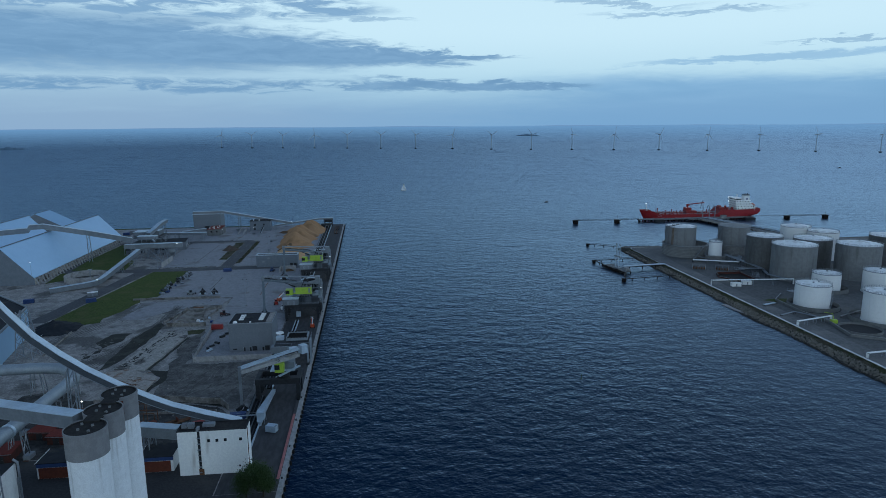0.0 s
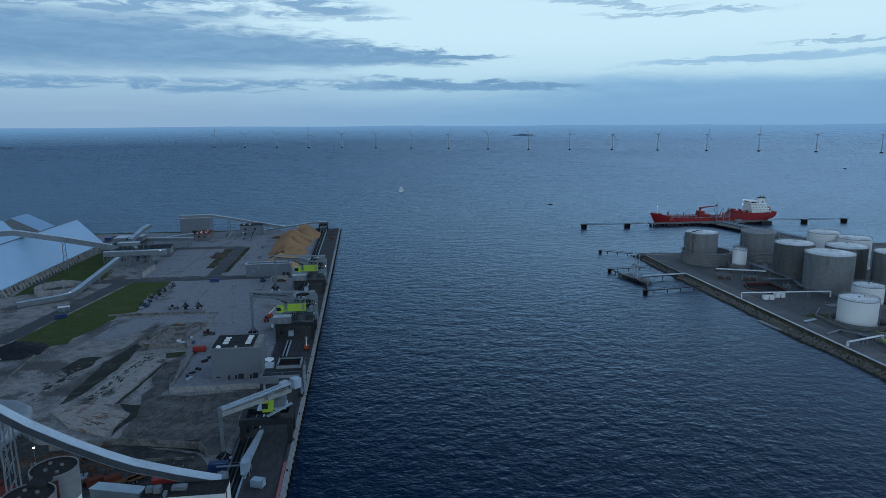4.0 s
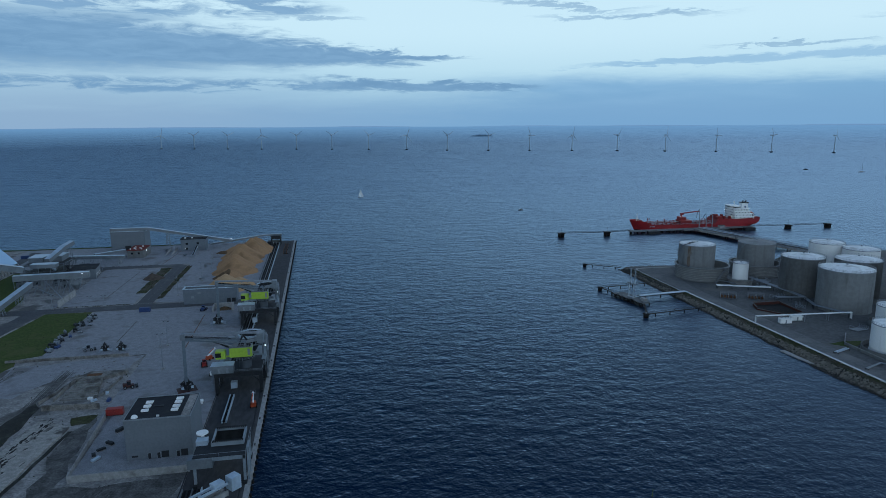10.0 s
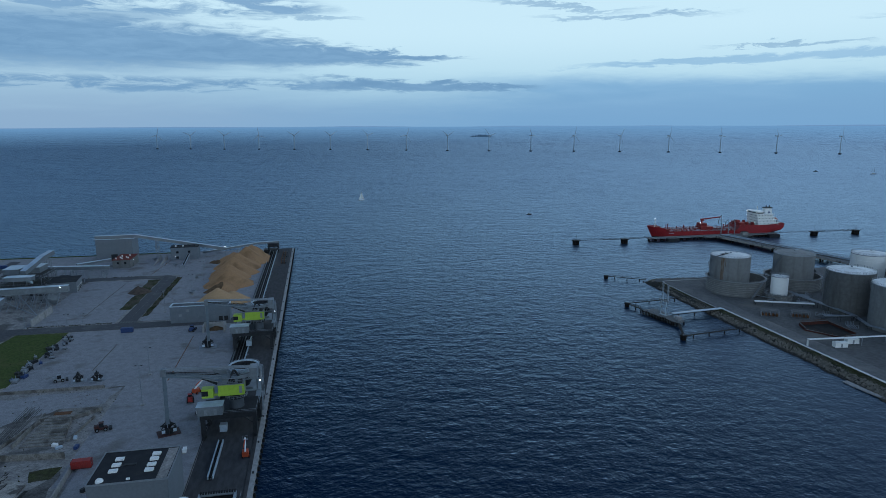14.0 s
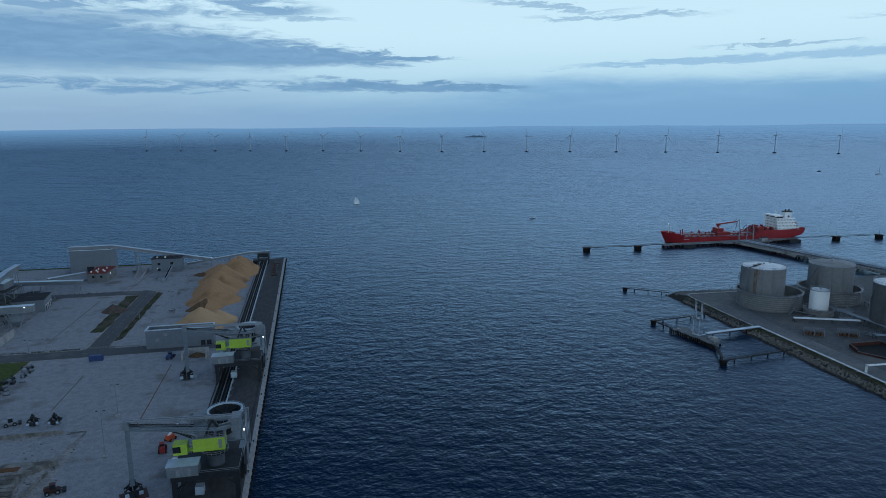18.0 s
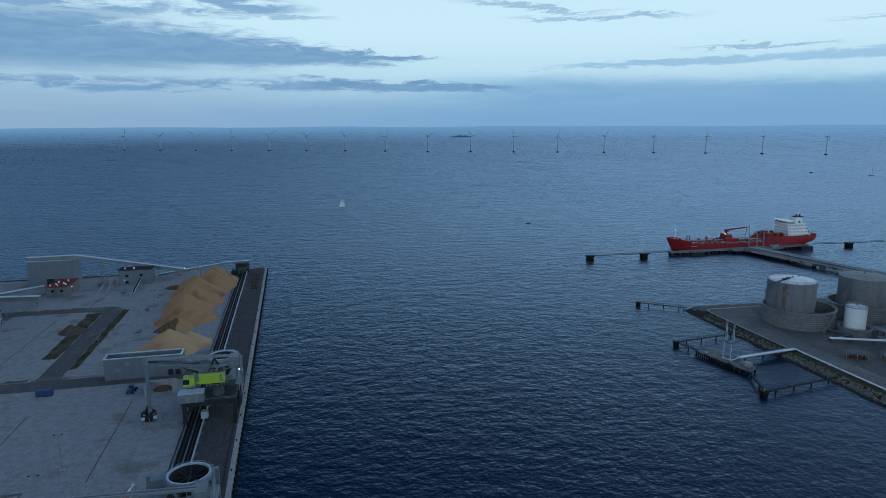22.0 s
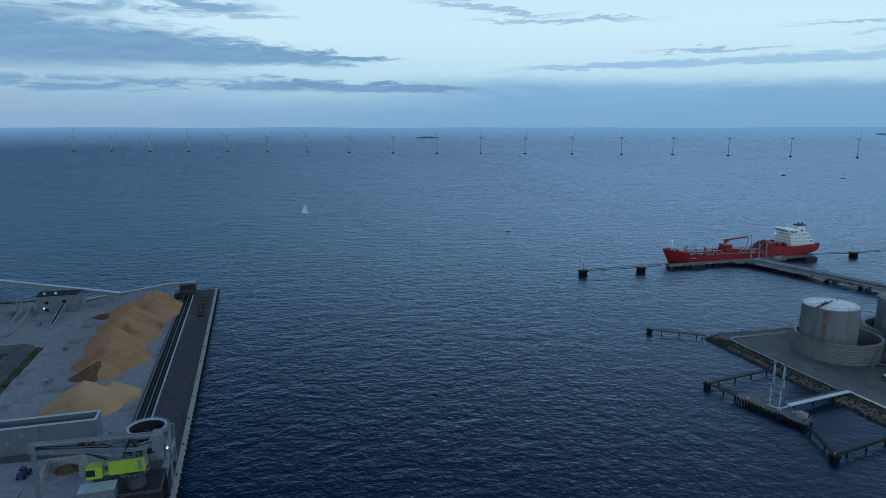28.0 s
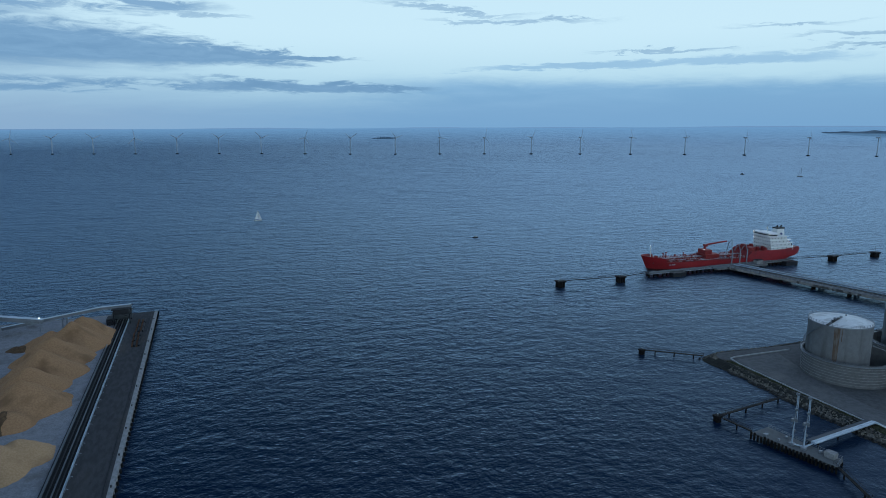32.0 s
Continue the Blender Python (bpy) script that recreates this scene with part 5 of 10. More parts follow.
pile_cluster("mooring_dolphin", 231.3, 495.4, 2.6, "black timber pile dolphin off the point", 2.6)
pile_cluster("mooring_dolphin", 211.8, 422.8, 2.6, "black timber pile dolphin beside the small jetty", 2.6)
pile_cluster("mooring_dolphin", 211.6, 357.8, 2.6, "black timber pile dolphin with a railed catwalk", 2.8)
catwalk((233, 494.5), (254, 478), 2.2, "thin catwalk from the point to a dolphin", 3)
catwalk((212.5, 420.5), (214.5, 409), 2.2, "short catwalk between dolphin and jetty", 1)
catwalk((213.5, 423), (252, 428), 2.2, "catwalk between a dolphin and the bank", 4)
catwalk((213, 358), (254, 364), 2.2, "railed catwalk from a dolphin to the bank", 4)
catwalk((222, 381), (213, 360), 2.0, "low catwalk along the jetty", 2)


def jetty():
    t = thing("jetty", "small tanker jetty with concrete deck and black timber fender piles", "jetty")
    deck = [(213.6, 407.6), (222.5, 409), (226.8, 382), (220.6, 379)]
    part("deck", Shape().prism(deck, 1.5, 2.3), M["bund"], t)
    for bx, by, bw in ((216.2, 404, 1.6), (223.8, 388, 1.2), (221.6, 400, 1.0), (217.5, 399.5, 0.8)):
        part("deck_box", Shape().cbox((bx, by, 2.7), (bw, bw * 0.7, 0.8), 12), M["steel"], t)
    part("deck_pipe", Shape().tube([(219.4, 395.7, 2.7), (221.5, 392.5, 2.7), (224.5, 392.3, 3.2), (226, 392.5, 4.0)], 0.3, 8), M["gallery_roof"], t, smooth=50)
    r = random.Random(2)
    for i in range(24):
        u = i / 23
        x, y = 213.2 + (220.2 - 213.2) * u, 407.6 + (379 - 407.6) * u
        part("fender_timber", Shape().cyl((x, y, -5), (x, y, 2.2 + r.uniform(-0.1, 0.6)), 0.36, seg=8), M["timber"], t, smooth=40)
    for i in range(6):
        u = i / 5
        part("timber_post", Shape().cyl((222.5 + 4 * u, 408 - 26 * u, -5), (222.5 + 4 * u, 408 - 26 * u, 1.5), 0.4, seg=8), M["timber"], t, smooth=40)
    rl = Shape()
    for (a, b) in (((222.4, 408.6), (226.6, 382.2)), ((226.6, 382.2), (220.8, 379.3))):
        k = 10
        for i in range(k + 1):
            p = Vector((*a, 2.3)).lerp(Vector((*b, 2.3)), i / k)
            rl.beam(p, p + Vector((0, 0, 1.1)), 0.08)
        for z in (2.85, 3.4):
            rl.beam((*a, z), (*b, z), 0.08)
    part("railing", rl, M["steel"], t)
    part("hut", Shape().cbox((224.3, 384.5, 3.3), (2.6, 3.2, 2.0), 10), M["pale_concrete"], t)
    for k, (x, y) in enumerate(((219.4, 395.7), (220.4, 391.8))):
        arm = part("loading_arm", Shape().cyl((0, 0, 0), (0, 0, 9), 0.27, 0.22, 10), M["gallery_roof"], t, "tall pale marine loading arm", smooth=40, at=pose(x, y, 2.3, 0, 0, 10))
        part("boom", Shape().tube([(0.5, 0, 8.5), (0.7, 0, 18.5), (1.3, 0, 18.8), (1.5, 0, 9.0)], 0.15, 8), M["gallery_roof"], arm, smooth=50)
        part("brace", Shape().beam((0, 0, 8.7), (0.6, 0, 13), 0.2).beam((-1.2, 0, 7), (0.5, 0, 9.2), 0.3), M["gallery"], arm)
        for z_, r_ in ((5.2, 0.5), (9.2, 0.62), (13.0, 0.42), (18.6, 0.55)):
            part("swivel", Shape().cyl((0.3, -0.45, z_), (0.9, 0.45, z_), r_, r_ * 0.9, 10), M["gallery"], arm, smooth=40)
        part("counterweight", Shape().cbox((-1.0, 0, 9.6), (1.2, 0.7, 1.0)), M["gallery"], arm)
        part("coupling", Shape().cyl((1.5, 0, 8.0), (1.5, 0, 9.2), 0.32, seg=10), M["steel"], arm)
        part("base", Shape().cbox((0, 0, 0.4), (1.6, 1.6, 0.8)), M["steel"], arm)


jetty()
catwalk((225, 393.8), (259, 398.3), 2.4, "railed footbridge beside the white jetty pipe", 3)


# ---- tanker berth ----
def berth():
    t = thing("tanker_berth", "long dark pier head with timber fendering beside the tanker", "pier")
    part("deck", Shape().box(338, 629, 2.6, 479, 634.5, 3.6), M["bund"], t)
    part("platform", Shape().box(396, 623, 2.7, 446, 634.4, 3.9), M["bund"], t)
    part("walkway", Shape().box(338, 627.8, 3.0, 404, 628.9, 3.2), M["steel"], t)
    for i in range(35):
        x = 338.5 + i * 4
        part("support_column", Shape().cyl((x, 630, -5), (x, 630, 2.6), 0.5, seg=8), M["timber"], t, smooth=40)
    for i in range(20):
        x = 340 + i * 7
        part("fender", Shape().box(x, 634.5, -0.5, x + 2.4, 635.2, 3.4), M["rubber"], t)
    rl = Shape()
    for i in range(46):
        x = 338 + i * 3
        rl.beam((x, 629.1, 3.6), (x, 629.1, 4.7), 0.1)
    rl.beam((338, 629.1, 4.7), (474, 629.1, 4.7), 0.1)
    part("railing", rl, M["steel"], t)
    for x in (362, 473):
        part("dolphin_block", Shape().box(x - 6, 624.5, -3, x + 6, 629, 3.2), M["dark_steel"], t)
    for k, x in enumerate((416, 424, 431)):
        arm = part("loading_arm", Shape().cyl((0, 0, 0), (0, 0, 12), 0.5, 0.4, 10), M["steel"], t, "grey steel loading arm", smooth=40, at=pose(x, 630, 3.9))
        part("boom", Shape().tube([(0, 0.5, 11), (0, 1.5, 20 if k == 0 else 15), (0, 4.5, 17 if k == 0 else 13), (0, 6, 10)], 0.3, 8), M["steel"], arm, smooth=50)
    hut = thing("control_hut", "small grey hut on the pier head", "hut", (440, 627, 3.9))
    part("wall", Shape().box(-3, -2, 0, 3, 2, 2.8), M["pale_concrete"], hut)
    part("roof", Shape().box(-3.2, -2.2, 2.8, 3.2, 2.2, 3.0), M["roof_dark"], hut)
    # trestle to the shore: a roadway on the near side, a pipe track beyond it
    a, b = Vector((414.5, 625.5, 4.0)), Vector((443, 487, 4.0))
    tr = thing("trestle_bridge", "broad pipe trestle on pile bents from pier head to shore", "bridge")
    n = (b - a).cross(Vector((0, 0, 1))).normalized()
    if n.x > 0:
        n = -n
    part("deck", Shape().beam(a, b, 17.0, 0.7), M["track"], tr, "dark deck slab")
    part("edge_beam", Shape().beam(a + n * 8.6 - Vector((0, 0, 0.5)), b + n * 8.6 - Vector((0, 0, 0.5)), 0.4, 1.5), M["old_concrete"], tr)
    part("edge_beam", Shape().beam(a - n * 8.6 - Vector((0, 0, 0.5)), b - n * 8.6 - Vector((0, 0, 0.5)), 0.4, 1.5), M["old_concrete"], tr)
    part("kerb", Shape().beam(a + n * 2.2 + Vector((0, 0, 0.55)), b + n * 2.2 + Vector((0, 0, 0.55)), 0.5, 0.4), M["bund"], tr)
    for k in range(9):
        o = n * (0.8 - k * 0.85) + Vector((0, 0, 1.05 + 0.25 * (k % 3 == 0)))
        part("pipe", Shape().tube([a + o, b + o], 0.32 if k % 3 == 0 else 0.22, 8), M["gallery_roof" if k in (0, 6) else "steel"], tr, smooth=40)
    for i in range(26):
        p = a.lerp(b, (i + 0.5) / 26)
        part("pipe_rest", Shape().beam(p + n * 1.2 + Vector((0, 0, 0.6)), p - n * 6.6 + Vector((0, 0, 0.6)), 0.25, 0.5), M["old_concrete"], tr)
    for off, hh in ((8.4, 1.2), (-7.6, 2.0)):
        sh = Shape()
        for i in range(57):
            p = a.lerp(b, i / 56) + n * off
            sh.beam(p, p + Vector((0, 0, hh + 0.3)), 0.13)
        for z in (hh * 0.55, hh + 0.3):
            sh.beam(a + n * off + Vector((0, 0, z)), b + n * off + Vector((0, 0, z)), 0.12)
        part("railing", sh, M["steel"], tr)
    for i in range(6):
        p = a.lerp(b, (i + 0.75) / 6)
        for off in (7.0, 4.2, -2.0, -6.5):
            q = p + n * off
            part("timber_post", Shape().cyl((q.x, q.y, -5), (q.x, q.y, 3.0), 0.75, seg=10), M["timber"], tr, smooth=40)
        part("cross_beam", Shape().beam(p + n * 8.2 - Vector((0, 0, 0.9)), p - n * 8.2 - Vector((0, 0, 0.9)), 1.4, 0.9), M["old_concrete"], tr)


berth()
for x, y in ((262.5, 629), (310.5, 626), (519, 626), (567, 625)):
    pile_cluster("mooring_dolphin", x, y, 4.6, "square dark steel mooring dolphin with a mast", 6.0, light=True)
for a, b in (((265.5, 629), (307.5, 626)), ((313.5, 626), (338, 630)), ((474, 631), (516, 626)), ((522, 626), (564, 625))):
    catwalk(a, b, 4.3, "thin steel catwalk between dolphins", 0, 1.0)


# ---- tanker ----
def tanker():
    bow, stern = Vector((349, 654.2, 0)), Vector((490.6, 642.7, 0))
    d = bow - stern
    L_ = d.length
    t = thing("tanker", "red chemical tanker with white superstructure aft, moored at the pier", "ship", ((bow + stern) / 2)[:], math.degrees(math.atan2(d.y, d.x)))
    B_ = 11.0

    def half(u, z):
        # u: 0 at the stern, 1 at the bow
        w = 1.0
        if u > 0.80:
            k = (u - 0.80) / 0.20
            w = max(0.0, 1 - k ** (1.6 + 0.13 * z)) ** 0.75
        if u < 0.14:
            w = 0.80 + 0.20 * (u / 0.14) ** 0.5 if z > 6 else 0.30 + 0.70 * (u / 0.14) ** 0.7
        return B_ * w

    def deck(u):
        if u > 0.88:
            return 8.8 + 1.8 * (u - 0.88) / 0.12
        if u < 0.335:
            return 11.2 + 0.5 * max(0.0, (0.2 - u) / 0.2)
        if u < 0.37:
            return 6.3 + 4.9 * (0.37 - u) / 0.035
        return 6.3

    def bulwark(u):
        return 1.2 if u > 0.88 or u < 0.12 else 0.75 if u < 0.37 else 0.5

    def along(u, z):
        # the stem rakes forward, the counter overhangs aft
        x = (u - 0.5) * L_
        if u > 0.86:
            x += (u - 0.86) / 0.14 * (min(z, 12) - 11) * 0.5
        if u < 0.08:
            x += (0.08 - u) / 0.08 * max(0.0, 9.0 - z) * 1.25
        return x

    def strip(zf, mat, name, lab=""):
        us = sorted(set([0, 0.02, 0.05, 0.08, 0.12, 0.2, 0.3, 0.334, 0.335, 0.37, 0.4, 0.5, 0.6, 0.7, 0.8, 0.84, 0.86, 0.879, 0.88, 0.895] + [0.91 + 0.009 * i for i in range(11)]))
        v, f = [], []
        rows = 6
        for u in us:
            z0, z1 = zf(u)
            for s in (-1, 1):
                for k in range(rows):
                    z = z0 + (z1 - z0) * k / (rows - 1)
                    v.append((along(u, z), s * half(u, z), z))
        m = 2 * rows
        for i in range(len(us) - 1):
            for k in range(rows - 1):
                f.append((m * i + k, m * (i + 1) + k, m * (i + 1) + k + 1, m * i + k + 1))
                f.append((m * i + rows + k + 1, m * (i + 1) + rows + k + 1, m * (i + 1) + rows + k, m * i + rows + k))
        f.append((*range(rows), *range(2 * rows - 1, rows - 1, -1)))
        return part(name, Shape().add(v, f), mat, t, lab, smooth=40)

    strip(lambda u: (-3, 1.6), M["dark_red"], "boot_topping", "dark underwater paint")
    strip(lambda u: (1.6, deck(u) + bulwark(u)), M["red_hull"], "hull", "bright red hull plating")
    us = sorted([i / 60 for i in range(61)] + [0.3345, 0.3355, 0.3695, 0.3705, 0.8795, 0.8805])
    v = [(along(u, deck(u)), s * max(0.0, half(u, deck(u)) - 0.05), deck(u) - 0.05) for u in us for s in (-1, 1)]
    part("deck", Shape().add(v, [(2 * i, 2 * i + 2, 2 * i + 3, 2 * i + 1) for i in range(len(us) - 1)]), M["red_deck"], t, "red painted deck")

    def X(s):
        # metres aft of the stem head
        return L_ / 2 - s

    def XA(q):
        return X(q - 4.2)

    # superstructure: four storeys that shorten upwards, a wide wheelhouse, the funnel aft
    z = 11.2
    for i, (s0, s1, w) in enumerate(((117.2, 138.5, 10.2), (116.8, 136.5, 9.9), (116.4, 134.5, 9.6), (116.0, 132.5, 9.2))):
        dh = part("deckhouse", Shape().box(XA(s1), -w, z, XA(s0), w, z + 2.62), M["ship_white"], t, "white deckhouse storey")
        part("deck_edge", Shape().box(XA(s1 + 1.6), -w - 0.7, z + 2.62, XA(s0 - 0.5), w + 0.7, z + 2.76), M["ship_white"], dh)
        rl = Shape()
        for sy in (-1, 1):
            for k in range(9):
                x = XA(s1 + 1.5) + k * (s1 - s0 + 1.5) / 8
                rl.beam((x, sy * (w + 0.6), z + 2.7), (x, sy * (w + 0.6), z + 3.75), 0.09)
            rl.beam((XA(s1 + 1.5), sy * (w + 0.6), z + 3.75), (XA(s0), sy * (w + 0.6), z + 3.75), 0.1)
        part("railing", rl, M["ship_white"], dh)
        for k in range(8):
            y = -w + 1.3 + k * (2 * w - 2.6) / 7
            part("window", Shape().box(XA(s0) - 0.02, y - 0.42, z + 1.15, XA(s0) + 0.06, y + 0.42, z + 1.95), M["glass_dark"], dh)
        for k in range(5):
            x = XA(s1) + 2.0 + k * (s1 - s0 - 4) / 4
            for sy in (-1, 1):
                part("window", Shape().cbox((x, sy * (w + 0.01), z + 1.55), (0.8, 0.12, 0.8)), M["glass_dark"], dh)
        z += 2.76
    # wheelhouse with swept wings
    fr = [(XA(114.6), 0), (XA(115.0), 6), (XA(116.6), 10.8), (XA(120.8), 11.2), (XA(121.0), 7.0), (XA(124.5), 6.6)]
    poly = fr + [(x, -y) for x, y in reversed(fr[1:])]
    br = part("bridge", Shape().prism(poly, z, z + 2.7), M["ship_white"], t, "wide white wheelhouse with swept bridge wings")
    n = len(poly)
    cx = XA(119)
    band = [(cx + (x - cx) * 1.012, y * 1.006) for x, y in poly]
    part("bridge_window", Shape().prism(band, z + 1.15, z + 2.05), M["glass_dark"], br, "dark band of bridge windows")
    part("bridge_roof", Shape().prism([(cx + (x - cx) * 1.06, y * 1.03) for x, y in poly], z + 2.7, z + 2.95), M["ship_white"], br)
    part("mast", Shape().beam((XA(121), 0, z + 2.9), (XA(121), 0, z + 7.4), 0.5).beam((XA(121), -2.2, z + 5.4), (XA(121), 2.2, z + 5.4), 0.22).cbox((XA(120.6), 0, z + 6.4), (0.4, 3.0, 0.3)).beam((XA(122), 3.4, z + 2.9), (XA(122), 3.4, z + 5.2), 0.14), M["ship_white"], t)
    part("funnel_casing", Shape().add([(XA(137), -4.2, 11.3), (XA(127.5), -4.2, 11.3), (XA(127.5), 4.2, 11.3), (XA(137), 4.2, 11.3), (XA(135), -2.5, 27.6), (XA(128.6), -2.5, 27.6), (XA(128.6), 2.5, 27.6), (XA(135), 2.5, 27.6)],
         [(3, 2, 1, 0), (4, 5, 6, 7), (0, 1, 5, 4), (1, 2, 6, 5), (2, 3, 7, 6), (3, 0, 4, 7)]), M["ship_white"], t, "tapering white funnel casing")
    part("funnel_mark", Shape().cyl((XA(132), 3.15, 23.4), (XA(132), 3.5, 23.6), 1.0, 1.0, 16), M["blue"], t, "dark round funnel mark")
    part("funnel_top", Shape().box(XA(135.8), -2.9, 27.6, XA(128.2), 2.9, 28.5).cyl((XA(133), 1, 28.4), (XA(133.6), 1, 30.4), 0.55).cyl((XA(131), -1, 28.4), (XA(131.4), -1, 30.0), 0.5).cyl((XA(130), 1, 28.4), (XA(130), 1, 29.4), 0.35), M["dark_steel"], t, "black funnel top")
    part("lifeboat", Shape().lathe([(0, -3.4), (0.9, -2.6), (1.25, 0), (0.9, 2.6), (0, 3.4)], seg=12), M["orange"], t, "orange free-fall lifeboat", smooth=50, at=pose(XA(141.5), 0, 16.4, 0, 62, 0))
    part("boat_ramp", Shape().beam((XA(138), -1.4, 17.4), (XA(145), -1.4, 13.6), 0.3).beam((XA(138), 1.4, 17.4), (XA(145), 1.4, 13.6), 0.3).beam((XA(139), -1.4, 12), (XA(139), -1.4, 17), 0.3).beam((XA(139), 1.4, 12), (XA(139), 1.4, 17), 0.3), M["ship_white"], t)
    part("side_door", Shape().box(XA(138), 8.2, 11.4, XA(135.6), 9.2, 16.2), M["dark_steel"], t, "dark opening in the poop house")
    # break of the poop, red machinery in front of the house
    part("deck_house", Shape().box(X(100), -7.5, 11.0, X(94), 7.5, 14.2).box(X(98), -4, 14.2, X(95), 2, 15.6), M["red_deck"], t, "red house at the poop break")
    for s_, y, h in ((103, 6, 14.4), (106, -5, 14.8), (110, 4, 14.0), (108, 8.4, 13.8)):
        part("winch", Shape().cbox((X(s_), y, (11.0 + h) / 2), (2.0, 2.4, h - 11.0)).cyl((X(s_), y - 1.6, 13.0), (X(s_), y + 1.6, 13.0), 0.8, seg=10), M["red_deck"], t)
    # cargo deck
    part("pipe_rack", Shape().box(X(92), -2.4, 11.4, X(18), 2.4, 11.75), M["red_deck"], t, at=pose(0, 0, -3.5))
    for k in range(8):
        part("deck_pipe", Shape().tube([(X(92), -2.0 + k * 0.57, 12.0), (X(18), -2.0 + k * 0.57, 12.0)], 0.2, 6), M["steel" if k % 3 else "red_deck"], t, smooth=40, at=pose(0, 0, -3.5))
    for i in range(16):
        s_ = 19 + i * 4.7
        part("rack_leg", Shape().beam((X(s_), -2.2, 9.7), (X(s_), -2.2, 11.4), 0.3).beam((X(s_), 2.2, 9.7), (X(s_), 2.2, 11.4), 0.3), M["red_deck"], t, at=pose(0, 0, -3.5))
        for hy in (6.2, -6.2):
            part("tank_hatch", Shape().cyl((X(s_ + 1.5), hy, 9.7), (X(s_ + 1.5), hy, 11.0), 0.8, seg=10), M["red_deck"], t, smooth=40, at=pose(0, 0, -3.5))
        for sy in (-1, 1):
            part("frame_rib", Shape().beam((X(s_), sy * 10.7, 9.7), (X(s_), sy * 9.7, 11.5), 0.28), M["red_deck"], t, at=pose(0, 0, -3.5))
    for s_, y, h in ((21, 1.5, 16.4), (20.5, -1.5, 15.2), (37.5, 3, 14.4), (40, -3, 14.4), (44, 2.5, 13.4), (33, -4, 13.0), (80, 2.5, 15.0), (85, -2, 14.0)):
        part("vent_post", Shape().cyl((X(s_), y, 9.8), (X(s_), y, h), 0.42, 0.36, 8).cyl((X(s_), y, h), (X(s_), y, h + 0.6), 0.7, 0.5, 8), M["red_deck"], t, smooth=40, at=pose(0, 0, -3.5))
    part("winch_platform", Shape().box(X(23), -3.4, 6.2, X(19.2), 3.4, 8.0), M["red_deck"], t)
    part("mid_house", Shape().box(X(67), -6.0, 6.2, X(54.5), 6.0, 10.2).box(X(61), -4.6, 10.2, X(54.8), 4.6, 13.6), M["red_deck"], t, "red house amidships")
    for k in range(6):
        y0 = 8.2
        part("manifold", Shape().tube([(X(66 + k * 2.1), -9.8, 10.9), (X(66 + k * 2.1), 9.8, 10.9)], 0.3, 8).cyl((X(66 + k * 2.1), 9.8, 10.9), (X(66 + k * 2.1), 10.2, 10.9), 0.55, seg=10), M["steel"], t, "grey cargo manifold", smooth=50, at=pose(0, 0, -3.5))
    part("drip_tray", Shape().box(X(80), 8.0, 9.8, X(64), 10.6, 10.2), M["red_deck"], t, at=pose(0, 0, -3.5))
    cr = part("crane", Shape().cyl((X(57.5), 0, 12), (X(57.5), 0, 16.6), 1.1, 0.95, 12).cbox((X(58), 0, 16.9), (3.0, 2.4, 1.8)), M["red_hull"], t, "red hose-handling crane")
    part("boom", Shape().beam((X(58.5), 0, 17.4), (X(77.5), 0.5, 19.4), 0.9, 1.1), M["red_hull"], cr)
    part("jib_ram", Shape().cyl((X(58.2), 0, 15.4), (X(65), 0.2, 17.6), 0.25, seg=8), M["steel"], cr)
    fm = part("foremast", Shape().cyl((X(8), 0, 9.6), (X(8), 0, 18.4), 0.42, 0.3, 8).cbox((X(8), 0, 16.8), (0.6, 2.2, 0.25)).beam((X(8), 0, 14.5), (X(10.5), 0, 9.8), 0.22), M["ship_white"], t, "white foremast")
    for y in (-3.4, 3.4):
        part("windlass", Shape().cyl((X(11), y - 1.2, 10.7), (X(11), y + 1.2, 10.7), 1.0, seg=12).cbox((X(11), y, 10.0), (2.2, 1.6, 1.2)), M["red_deck"], t, smooth=30)
    part("anchor", Shape().cbox((X(7.2), 5.6, 7.0), (0.5, 0.4, 1.8), 35).cbox((X(7.2), 5.7, 6.1), (1.7, 0.4, 0.5), 35), M["dark_steel"], t)
    for q, ww in ((19.0, 1.5), (21.0, 1.1), (22.6, 1.4)):
        part("name_bar", Shape().cbox((X(q), 10.98, 5.2), (ww, 0.12, 0.6)), M["gallery_roof"], t, "pale bar where the bow carries writing")
    # pale hose and service lines on the open deck, cross bridges over them
    for yy, zz in ((7.6, 7.0), (4.2, 7.3), (-5.0, 7.2)):
        part("service_line", Shape().tube([(X(90), yy, zz), (X(70), yy, zz), (X(30), yy, zz), (X(22), yy - 1.5, zz)], 0.2, 6), M["gallery_roof"], t, "pale service line", smooth=40)
    for q in (27, 36, 45, 80, 88):
        part("cross_bridge", Shape().box(X(q) - 0.6, -9.5, 8.3, X(q) + 0.6, 9.5, 8.5).beam((X(q), -9.2, 6.2), (X(q), -9.2, 8.3), 0.3).beam((X(q), 9.2, 6.2), (X(q), 9.2, 8.3), 0.3), M["pink"], t, "pale red walkway over the pipes")
